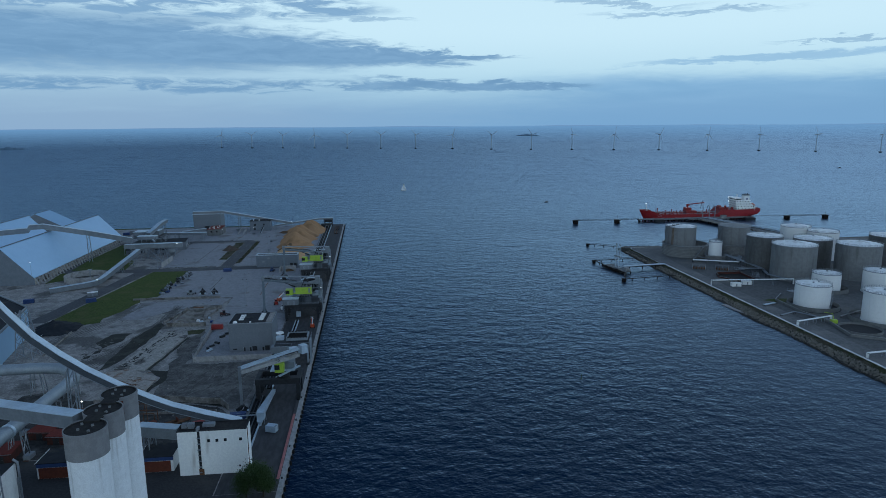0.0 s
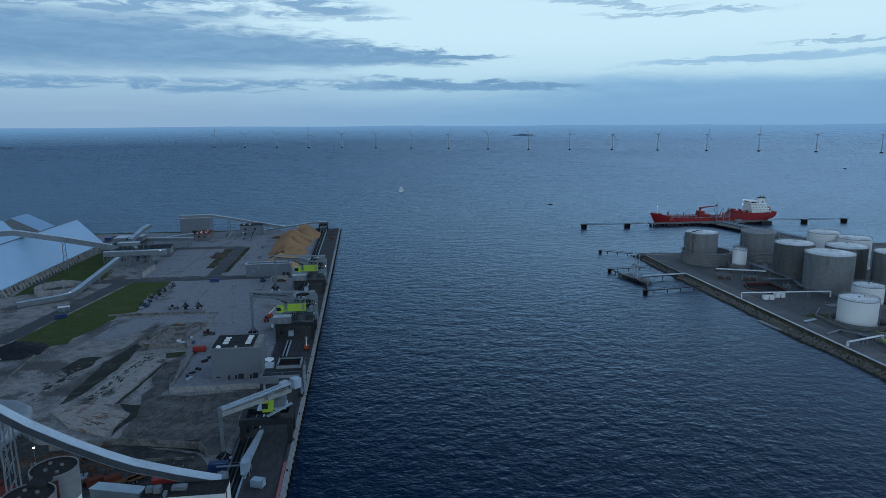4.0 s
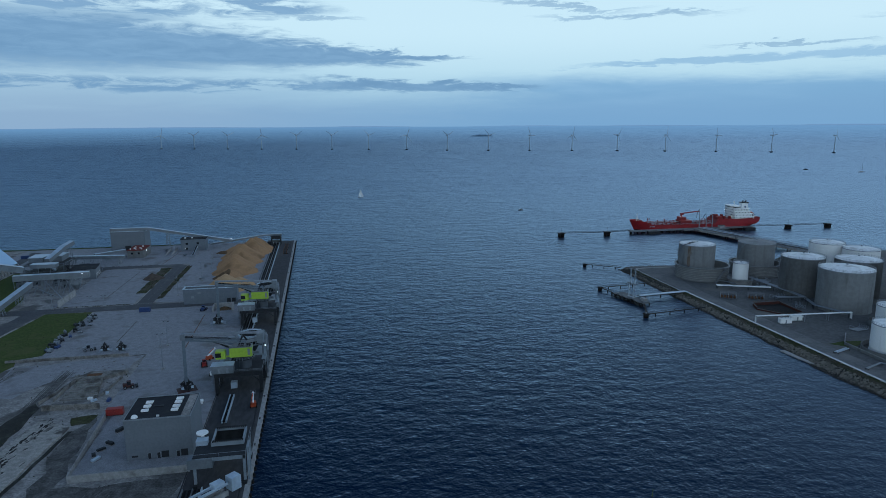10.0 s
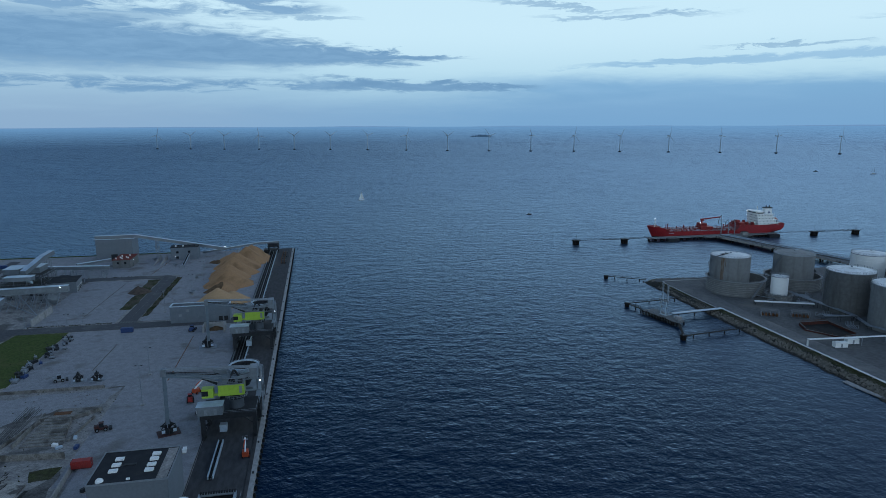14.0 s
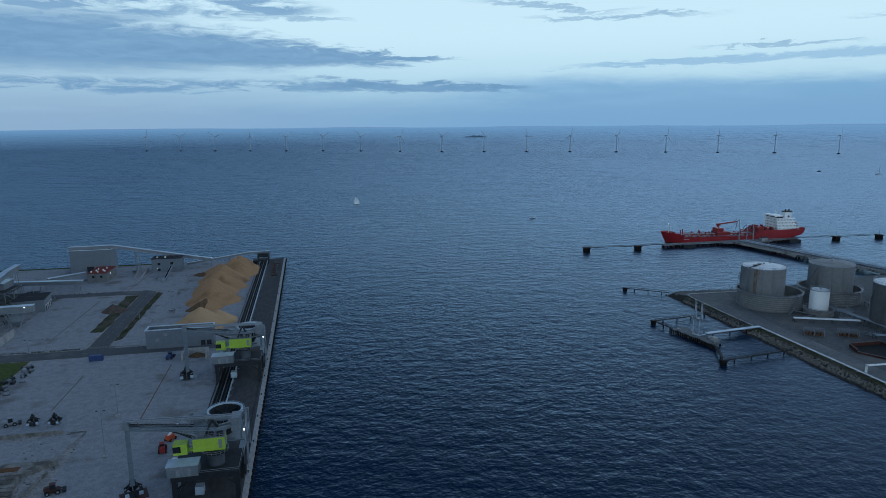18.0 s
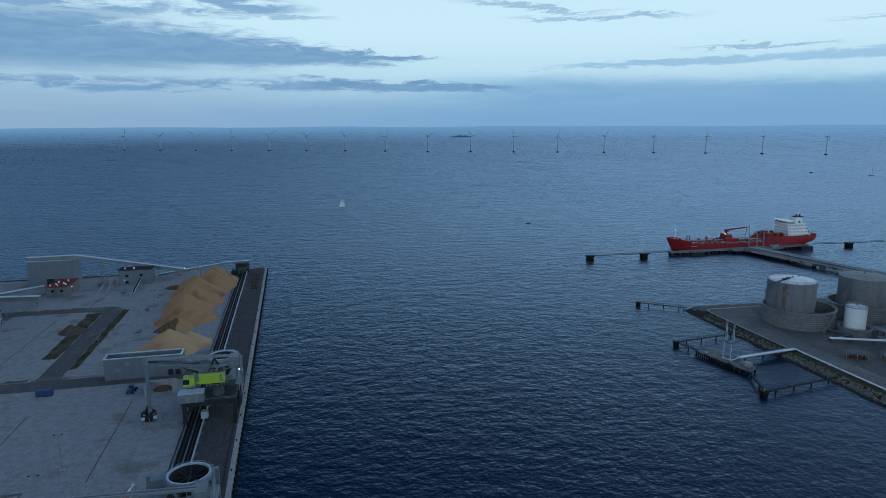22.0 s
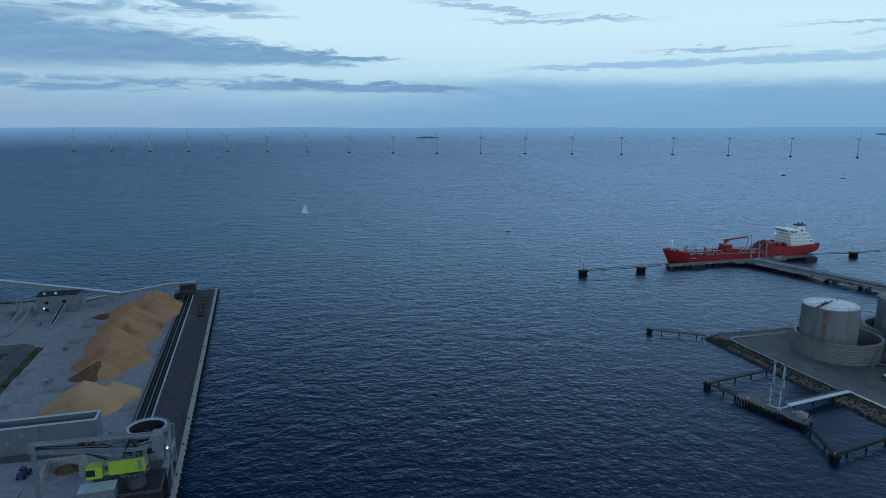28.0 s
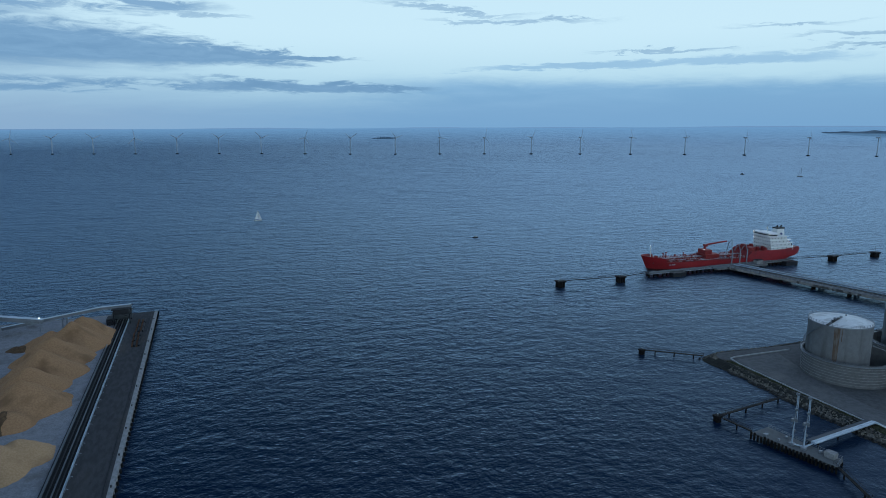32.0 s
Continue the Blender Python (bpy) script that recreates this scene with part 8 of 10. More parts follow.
def balance_crane():
    t = thing("harbour_crane", "grey balance crane with lime green cab, portal and round hopper", "crane", (0, 0, G), group="quay cranes")
    # portal; local y from the front frame
    for x in (-20.3, -2.4):
        for y in (0.5, 13.0, 34.0):
            part("portal_leg", Shape().box(x - 0.75, y - 0.7, 0.9, x + 0.75, y + 0.7, 8.4 if y < 20 else 14), M["dark_steel" if y < 20 else "gallery"], t)
            part("bogie", Shape().box(x - 0.5, y - 1.9, 0.1, x + 0.5, y + 1.9, 0.95), M["dark_steel"], t)
    part("side_plate", Shape().box(-21.1, 0.0, 5.4, -20.4, 13.2, 8.4), M["dark_steel"], t, "dark plated portal side")
    part("front_beam", Shape().box(-21.2, -0.4, 7.5, -1.6, 1.2, 9.0), M["dark_steel"], t, "dark front girder")
    part("front_brace", Shape().beam((-20.3, 0.4, 4.4), (-16.5, 0.4, 7.5), 0.4), M["dark_steel"], t)
    part("front_brace", Shape().beam((-2.4, 0.4, 4.4), (-6.2, 0.4, 7.5), 0.4), M["dark_steel"], t)
    part("deck_rail", Shape().beam((-13, -0.3, 10.4), (-1.7, -0.3, 10.4), 0.1).beam((-13, -0.3, 9.9), (-1.7, -0.3, 9.9), 0.08).beam((-1.7, -0.3, 10.4), (-1.7, 13.6, 10.4), 0.1), M["steel"], t)
    part("rear_beam", Shape().box(-21.2, 12.3, 7.0, -1.6, 13.8, 9.0), M["steel_blue"], t)
    part("deck", Shape().box(-21.2, -0.4, 9.02, -1.6, 13.8, 9.3), M["dark_steel"], t)
    part("side_beam", Shape().box(-3.2, 13.8, 7.2, -1.7, 34.6, 9.2), M["steel_blue"], t)
    part("side_beam", Shape().box(-21.0, 13.8, 7.2, -19.6, 34.6, 9.2), M["steel_blue"], t)
    sw = part("switch_house", Shape().box(-22.0, -0.9, 9.3, -13.2, 3.6, 12.7), M["gallery"], t, "grey switch house on the portal")
    part("switch_house_roof", Shape().box(-22.2, -1.1, 12.7, -13.0, 3.8, 12.95), M["gallery_roof"], sw)
    part("column", Shape().cyl((-9, 6, 9.3), (-9, 6, 13.2), 2.6, 2.4, 20), M["dark_shaded_clad"], t, smooth=40)
    part("slew_ring", Shape().cyl((-9, 6, 13.2), (-9, 6, 14.3), 3.6, 3.6, 24), M["dark_steel"], t, smooth=40)
    part("slew_rail", rail_ring((-9, 6), 3.9, 13.4, 18), M["steel"], t)
    mh = part("machine_house", Shape().box(-15.0, 3.6, 14.5, -5.8, 8.0, 18.6), M["lime"], t, "lime green machine house")
    part("machine_roof", Shape().box(-15.1, 3.5, 18.6, -5.7, 8.1, 18.9), M["gallery"], mh)
    part("louvre", Shape().box(-7.6, 3.54, 15.2, -6.6, 3.6, 18.0).box(-5.8, 4.6, 15.2, -5.74, 7.0, 18.0), M["gallery"], mh)
    cb = part("cab", Shape().box(-20.6, 3.2, 14.2, -16.6, 6.4, 17.6), M["lime"], t, "lime green driver's cab")
    part("cab_window", Shape().box(-20.66, 3.14, 15.0, -18.4, 3.22, 16.9).box(-20.68, 3.5, 15.0, -20.58, 6.1, 16.9), M["glass_dark"], cb)
    part("cab_arm", Shape().beam((-16.6, 5, 14.8), (-15, 5.4, 14.8), 1.4, 0.6), M["lime"], t)
    # boom
    el = Vector((-33.4, 5.6, 24.9))
    part("a_frame", Shape().beam((-11.5, 4.6, 18.8), (-9.5, 5.2, 23.2), 0.6).beam((-11.5, 7.0, 18.8), (-9.5, 6.4, 23.2), 0.6).beam((-6.5, 5.8, 18.8), (-9.2, 5.8, 23.4), 0.6), M["dark_steel"], t)
    s = Shape()
    for dy in (-0.9, 0.9):
        s.beam((-7.5, 5.8 + dy, 20.5), tuple(el + Vector((0.6, dy * 0.6, -1.7))), 0.5, 1.3)
    for i in range(9):
        p = Vector((-8.5, 5.8, 20.6)).lerp(el + Vector((0, 0, -1.7)), i / 9)
        s.beam(p + Vector((0, -0.9, 0)), p + Vector((0, 0.9, 0)), 0.3)
    part("boom", s, M["crane_grey"], t, "long grey box boom")
    part("tie_bar", Shape().beam(tuple(el + Vector((0, -0.5, 0.5))), (-3.0, 5.3, 24.2), 0.5, 0.6).beam(tuple(el + Vector((0, 0.5, 0.5))), (-3.0, 6.5, 24.2), 0.5, 0.6), M["steel"], t, "grey tie bar over the boom")
    part("elbow", Shape().cbox(tuple(el + Vector((0, 0, -0.6))), (1.8, 1.9, 2.6)), M["gallery"], t)
    part("rear_arm", Shape().beam((-8, 5.0, 20.6), (-2.4, 4.6, 21.6), 0.7, 1.0).beam((-8, 6.8, 20.6), (-2.4, 7.2, 21.6), 0.7, 1.0), M["gallery"], t)
    part("counterweight", Shape().box(-3.6, 3.4, 20.2, -0.9, 8.4, 24.4), M["gallery"], t, "grey counterweight box")
    part("stick", Shape().beam(tuple(el + Vector((0.1, 0, 0.8))), (-33.9, 7.5, 3.8), 1.3, 1.0), M["crane_grey"], t, "hanging grey stick")
    part("cylinder", Shape().cyl((-14, 5.8, 18.9), (-21, 5.8, 21.2), 0.35, 0.3, 10), M["steel"], t, smooth=40)
    # round hopper behind
    c = (-8.2, 25.5)
    part("hopper_ring", Shape().lathe([(5.8, 17.0), (5.8, 18.0), (5.3, 18.0), (5.1, 17.0)], c, 32, close=True), M["gallery_roof"], t, "round pale hopper rim", smooth=30)
    part("hopper_cone", Shape().lathe([(5.0, 17.6), (4.6, 14.5), (1.4, 9.0)], c, 28), M["dark_steel"], t, smooth=40)
    part("hopper_rail", rail_ring(c, 6.3, 17.0, 20), M["steel"], t)
    part("hopper_walk", Shape().lathe([(5.8, 16.8), (6.6, 16.8), (6.6, 17.0), (5.8, 17.0)], c, 28, close=True), M["gallery"], t)
    for k in range(8):
        a = k * math.tau / 8
        part("hopper_bar", Shape().beam((c[0], c[1], 16.3), (c[0] + 4.7 * math.cos(a), c[1] + 4.7 * math.sin(a), 16.8), 0.3), M["dark_steel"], t)
    for x, y in ((-13.5, 20.5), (-2.9, 20.5), (-13.5, 30.5), (-2.9, 30.5)):
        part("hopper_leg", Shape().beam((x, y, 9), (x, y, 17), 0.6), M["gallery"], t)
    part("hopper_floor", Shape().box(-20.5, 19.5, 9.2, -1.8, 32, 9.5), M["steel_blue"], t)
    part("side_platform", Shape().box(-19.5, 22, 12.8, -14.4, 31, 13.0).box(-19, 28, 13, -15, 30.6, 15.4), M["gallery"], t)
    part("side_platform_rail", Shape().beam((-19.5, 22, 14.1), (-19.5, 31, 14.1), 0.1).beam((-19.5, 22, 14.1), (-14.4, 22, 14.1), 0.1).beam((-19.5, 22, 13), (-19.5, 22, 14.1), 0.1).beam((-19.5, 26.5, 13), (-19.5, 26.5, 14.1), 0.1), M["steel"], t)
    part("ladder_tower", Shape().beam((-0.9, 16, 1), (-0.9, 16, 20), 0.25).beam((-0.9, 19, 1), (-0.9, 19, 20), 0.25).beam((-0.9, 16, 4), (-0.9, 19, 9), 0.6, 0.15).beam((-0.9, 19, 9), (-0.9, 16, 14), 0.6, 0.15).beam((-0.9, 16, 14), (-0.9, 19, 19), 0.6, 0.15), M["steel"], t)
    part("mid_beam", Shape().box(-6, 13.8, 18.0, -4.5, 20, 18.6), M["gallery"], t)
    part("cross_beam", Shape().box(-12.5, 13.8, 12.2, -4, 14.6, 13), M["gallery"], t)
    part("lower_ring", Shape().lathe([(6.0, 13.6), (6.0, 14.1), (5.6, 14.1), (5.6, 13.6)], c, 32, close=True), M["gallery"], t, smooth=30)
    for k in range(16):
        a = k * math.tau / 16
        b2 = (k + 1) * math.tau / 16
        part("ring_post", Shape().beam((c[0] + 5.7 * math.cos(a), c[1] + 5.7 * math.sin(a), 14.0), (c[0] + 5.5 * math.cos(a), c[1] + 5.5 * math.sin(a), 17.1), 0.2), M["gallery"], t)
        part("ring_brace", Shape().beam((c[0] + 5.7 * math.cos(a), c[1] + 5.7 * math.sin(a), 14.0), (c[0] + 5.5 * math.cos(b2), c[1] + 5.5 * math.sin(b2), 17.1), 0.12), M["gallery"], t)
    # machinery between house and boom
    part("winch_box", Shape().box(-13.6, 4.6, 18.9, -10.6, 7.0, 20.3), M["gallery"], t, "grey hoist box on the machine house")
    part("hoist_drum", Shape().cyl((-9.6, 4.4, 19.8), (-9.6, 7.2, 19.8), 0.75, seg=14), M["dark_steel"], t, smooth=40)
    part("oil_cooler", Shape().box(-8.0, 3.8, 18.9, -6.4, 5.2, 20.2), M["dark_steel"], t)
    for y0 in (3.6, 8.0):
        rl = Shape()
        for k in range(8):
            rl.beam((-15.0 + k * 1.31, y0, 18.9), (-15.0 + k * 1.31, y0, 20.0), 0.08)
        rl.beam((-15.0, y0, 20.0), (-5.8, y0, 20.0), 0.08).beam((-15.0, y0, 19.45), (-5.8, y0, 19.45), 0.07)
        part("roof_rail", rl, M["steel"], t)
    for dy in (-0.7, 0.7):
        part("luffing_ram", Shape().cyl((-15.0, 5.8 + dy, 18.4), (-18.5, 5.8 + dy, 20.2), 0.3, seg=10).cyl((-18.5, 5.8 + dy, 20.2), (-21.5, 5.8 + dy, 21.4), 0.18, seg=8), M["dark_steel"], t, smooth=40)
        part("hydraulic_hose", Shape().tube([(-10, 5.8 + dy, 20.4), (-16, 5.8 + dy, 22.4), (-24, 5.8 + dy, 23.2), (-32.6, 5.8 + dy * 0.6, 24.2)], 0.13, 6), M["rubber"], t, smooth=50)
    for k in range(7):
        u = k / 7
        p, q = Vector((-7.5, 5.8, 21.2)).lerp(el, u), Vector((-7.5, 5.8, 23.4)).lerp(el + Vector((0, 0, 1.0)), u + 0.1)
        if k < 4:
            part("lacing", Shape().beam(p + Vector((0, 0.8, 0)), q + Vector((0, 0.5, 0)), 0.16), M["crane_grey"], t)
    part("boom_walkway", Shape().beam((-8.5, 4.2, 20.6), (-29, 4.5, 23.2), 0.7, 0.12).beam((-8.5, 3.9, 21.6), (-29, 4.2, 24.2), 0.08), M["steel"], t)
    for k in range(4):
        z0 = 0.8 + k * 2.1
        st = Shape().beam((-22.4, 2 + (k % 2) * 5, z0), (-22.4, 7 - (k % 2) * 5, z0 + 2.1), 0.8, 0.18)
        flight = part("stair_flight", st, M["steel"], t)
        part("handrail", Shape().beam((-22.8, 2 + (k % 2) * 5, z0 + 1.0), (-22.8, 7 - (k % 2) * 5, z0 + 3.1), 0.08), M["steel"], flight)
    part("cable_reel", Shape().cyl((-1.2, 9.0, 4.5), (-0.7, 9.0, 4.5), 1.7, seg=20), M["dark_steel"], t, smooth=30)
    for x0 in (-19.4, -16.2):
        part("switch_door", Shape().box(x0, -0.95, 9.5, x0 + 1.0, -0.9, 11.7), M["steel"], sw)
    part("work_lamp", Shape().cbox((-1.2, 14, 15.5), (0.4, 0.4, 0.4)), M["lamp"], t, "lit work lamp")
    part("load_chute", Shape().box(-15, 1.5, 1.6, -12.5, 4, 4.2), M["gallery_roof"], t)
    t.matrix_world = pose(0, 286.3, G)
    c3 = copy_thing(t, pose(0, 380.5, G))
    tagged(c3, "grey balance crane with lime green cab beside the chip heaps")


balance_crane()
grab((-33.9, 294.2, G + 0.02), 20, "dark_red", "clamshell grab hanging from the crane stick on a red tray", 1.3)
grab((-34.6, 389.0, G + 0.02), 10, True, "black clamshell grab below a crane stick", 1.4)
for x, y, a in ((-83.5, 353.4, 10), (-75.8, 353.0, -8)):
    grab((x, y, G + 0.06), a)


def wheel_machine(x, y, rz, body, label):
    t = thing("wheel_loader", label, "vehicle", (x, y, G + 0.06), rz, group="yard vehicles")
    part("chassis", Shape().box(-2.2, -0.9, 0.6, 2.0, 0.9, 1.5), M[body], t)
    part("engine_cover", Shape().box(-2.3, -0.85, 1.5, -0.6, 0.85, 2.3), M[body], t)
    part("cab", Shape().box(-0.6, -0.75, 1.5, 0.9, 0.75, 3.1), M["glass_dark"], t)
    part("cab_roof", Shape().box(-0.7, -0.85, 3.1, 1.0, 0.85, 3.22), M[body], t)
    for x0 in (-1.4, 1.4):
        for s in (-1, 1):
            wh = part("wheel", Shape().cyl((x0, s * 0.85, 0.7), (x0, s * 1.35, 0.7), 0.7, seg=14), M["rubber"], t, smooth=40)
            part("rim", Shape().cyl((x0, s * 1.3, 0.7), (x0, s * 1.38, 0.7), 0.36, seg=10), M["steel"], wh)
    part("bucket", Shape().prism([(2.6, -1.3), (3.6, -1.3), (3.6, 1.3), (2.6, 1.3)], 0.2, 1.0), M["dark_steel"], t)
    part("lift_arm", Shape().beam((1.0, -0.6, 1.5), (2.8, -0.6, 0.8), 0.2).beam((1.0, 0.6, 1.5), (2.8, 0.6, 0.8), 0.2), M[body], t)


wheel_machine(-92, 355, 20, "steel", "grey wheel loader parked on the concrete")
wheel_machine(-47.3, 418.5, 80, "blue", "blue and white loader beside the bay walls")
wheel_machine(-58.8, 301, 15, "dark_red", "small dark red loader on bare ground")
wheel_machine(-31.2, 321.5, 100, "red_paint", "small red loader near a crane")
wheel_machine(-24.9, 309, 70, "ship_white", "small white loader beside the crane portal")


def boom_lift(x, y, rz, z=G + 0.06):
    t = thing("boom_lift", "orange boom lift with a folded arm", "vehicle", (x, y, z), rz, group="boom lifts")
    part("chassis", Shape().box(-1.6, -1.1, 0.5, 1.6, 1.1, 1.1), M["orange"], t)
    for x0 in (-1.2, 1.2):
        for s in (-1, 1):
            wh = part("wheel", Shape().cyl((x0, s * 0.9, 0.5), (x0, s * 1.35, 0.5), 0.5, seg=12), M["rubber"], t, smooth=40)
            part("rim", Shape().cyl((x0, s * 1.3, 0.5), (x0, s * 1.38, 0.5), 0.26, seg=10), M["orange"], wh)
    part("turret", Shape().box(-1.5, -1.0, 1.1, 1.0, 1.0, 2.2), M["orange"], t)
    part("arm", Shape().beam((-1.2, 0, 2.0), (4.5, 0, 4.4), 0.5, 0.6), M["white"], t)
    part("second_arm", Shape().beam((4.5, 0, 4.4), (0.5, 0.5, 3.0), 0.4, 0.5), M["orange"], t)
    part("basket", Shape().box(4.6, -0.9, 3.6, 5.6, 0.9, 3.7).beam((4.6, -0.9, 4.7), (5.6, -0.9, 4.7), 0.08).beam((4.6, 0.9, 4.7), (5.6, 0.9, 4.7), 0.08).beam((5.6, -0.9, 4.7), (5.6, 0.9, 4.7), 0.08).beam((4.6, -0.9, 3.7), (4.6, -0.9, 4.7), 0.08).beam((5.6, 0.9, 3.7), (5.6, 0.9, 4.7), 0.08), M["steel"], t)


boom_lift(-4.4, 271, 95)
boom_lift(-30.2, 330, 60)


def old_crane():
    t = thing("harbour_crane", "pale lattice-sided crane on a black portal with a lime green cab", "crane", (0, 0, G), group="quay cranes")
    for x in (-18.2, -2.0):
        for y in (174.5, 184):
            part("portal_leg", Shape().box(x - 0.8, y - 0.8, 0.6, x + 0.8, y + 0.8, 7.4), M["dark_steel"], t)
            part("bogie", Shape().box(x - 0.6, y - 1.6, 0.1, x + 0.6, y + 1.6, 0.7), M["dark_steel"], t)
    part("portal_beam", Shape().box(-19.2, 173.6, 7.0, -1.0, 175.6, 9.3), M["dark_steel"], t, "heavy black portal girder")
    part("portal_beam", Shape().box(-19.2, 183, 7.0, -1.0, 185, 9.3), M["dark_steel"], t)
    part("side_beam", Shape().box(-19.2, 175.6, 7.4, -17.4, 183, 9.2), M["dark_steel"], t)
    part("side_beam", Shape().box(-2.8, 175.6, 7.4, -1.0, 183, 9.2), M["dark_steel"], t)
    part("column", Shape().cyl((-8, 178, 7.5), (-8, 178, 12.2), 2.6, 2.2, 18), M["dark_steel"], t, smooth=40)
    part("platform", Shape().box(-13, 174.5, 12.2, -3, 181.5, 12.5), M["gallery_roof"], t)
    part("machine_house", Shape().box(-9, 176.5, 12.5, -3.4, 181, 15.4), M["gallery"], t)
    part("cab", Shape().box(-10.6, 171.2, 13.0, -7.0, 174.4, 16.8), M["lime"], t, "lime green driver's cab")
    part("cab_window", Shape().box(-10.66, 171.1, 14.2, -8.6, 171.25, 16.2).box(-10.7, 171.4, 14.2, -10.58, 174.2, 16.2), M["glass_dark"], t)
    a, b = Vector((-22, 161, 19.6)), Vector((-1.8, 179.2, 20.2))
    n = (b - a).cross(Vector((0, 0, 1))).normalized()
    for s in (-0.9, 0.9):
        part("boom_top", Shape().beam(a + n * s, b + n * s, 0.5, 0.6), M["gallery_roof"], t, "pale boom top chord")
        lo = Shape().beam(a + n * s + Vector((0, 0, -1.6)), b + n * s + Vector((0, 0, -2.6)), 0.35, 1.5)
        part("boom_side", lo, M["pale_concrete"], t, "pale plated boom side")
    d = a.lerp(b, 0.60) + n * 1.16 + Vector((0, 0, -2.5))
    lettering("10", 1.7, pose(d.x, d.y, d.z, 90, 0, math.degrees(math.atan2(b.y - a.y, b.x - a.x))), M["dark_steel"], t, "boom_number")
    part("counterweight", Shape().cbox((0.0, 180.4, 19.6), (2.8, 2.8, 3.6), 42), M["gallery_roof"], t, "grey counterweight box")
    part("head_box", Shape().cbox((-3.6, 177.9, 20.4), (3.0, 2.2, 1.6), 42), M["gallery_roof"], t)
    part("support", Shape().beam((-8, 177, 15), (-9, 173, 18.4), 0.8).beam((-6, 179, 15), (-6.5, 175, 18.2), 0.8), M["gallery"], t)
    part("stick", Shape().beam(a + Vector((-0.2, -0.3, 0.6)), (-22.6, 163.0, 3.6), 1.1, 0.9), M["gallery"], t, "hanging grey stick")
    part("tray", Shape().beam((-9, 170.4, 11.8), (-1.0, 175.6, 14.0), 1.6, 0.15), M["gallery_roof"], t)


old_crane()
grab((-22.6, 163.2, G), 45, False, "black clamshell grab standing at a crane stick")


def gantry_hopper():
    t = thing("hopper_gantry", "grey steel hopper gantry with a black grid top", "hopper", (0, 0, G))
    for x in (-16.5, -1.6):
        for y in (214.2, 229.8):
            part("leg", Shape().beam((x, y, 0), (x, y, 9.4), 0.8), M["steel_blue"], t)
            part("bogie", Shape().box(x - 0.6, y - 1.6, 0.05, x + 0.6, y + 1.6, 0.9), M["dark_steel"], t)
    for y in (214.2, 222, 229.8):
        part("cross_beam", Shape().beam((-17, y, 8.8), (-1, y, 8.8), 0.8, 1.2), M["steel_blue"], t)
    part("deck", Shape().box(-17, 214, 9.4, -1, 230.4, 9.6), M["dark_steel"], t)
    part("grid_frame", Shape().box(-12.3, 220.8, 9.6, -2.2, 221.4, 11.0).box(-12.3, 230.4, 9.6, -2.2, 231.0, 11.0).box(-12.3, 221.4, 9.6, -11.7, 230.4, 11.0).box(-2.8, 221.4, 9.6, -2.2, 230.4, 11.0), M["steel_blue"], t)
    for i in range(14):
        part("grid_tooth", Shape().box(-11.9 + i * 0.7, 220.6, 11.0, -11.5 + i * 0.7, 221.6, 11.35), M["rubber"], t)
        part("grid_tooth", Shape().box(-11.9 + i * 0.7, 230.2, 11.0, -11.5 + i * 0.7, 231.2, 11.35), M["rubber"], t)
    for i in range(12):
        part("grid_bar", Shape().box(-11.7, 221.7 + i * 0.72, 10.2, -2.8, 221.95 + i * 0.72, 10.5), M["rubber"], t)
    part("control_house", Shape().box(-18.5, 213.4, 6.2, -11.0, 217.6, 9.2), M["gallery"], t, "grey control house")
    part("fan", Shape().cyl((-15.8, 226.5, 9.6), (-15.8, 226.5, 11.8), 0.6, 0.6, 12).cyl((-15.8, 226.5, 11.8), (-15.8, 226.5, 12.2), 1.9, 1.9, 20), M["ship_white"], t, "white round fan hood", smooth=40)
    part("fan_box", Shape().box(-17.2, 222, 9.6, -13.6, 225, 11.2), M["gallery_roof"], t)
    part("railing", Shape().beam((-17, 214, 10.7), (-1, 214, 10.7), 0.1).beam((-1, 214, 10.7), (-1, 230.4, 10.7), 0.1).beam((-1, 214, 9.5), (-1, 214, 10.7), 0.1).beam((-1, 222, 9.5), (-1, 222, 10.7), 0.1).beam((-9, 214, 9.5), (-9, 214, 10.7), 0.1), M["steel"], t)
    part("blue_frame", Shape().beam((-0.4, 214, 0.9), (-0.4, 214, 11.5), 0.5).beam((-0.4, 219, 0.9), (-0.4, 219, 11.5), 0.5).beam((-0.4, 214, 11.5), (-0.4, 219, 11.5), 0.5).beam((-0.4, 214, 3), (-0.4, 219, 10), 0.25), M["steel_blue"], t)


gantry_hopper()


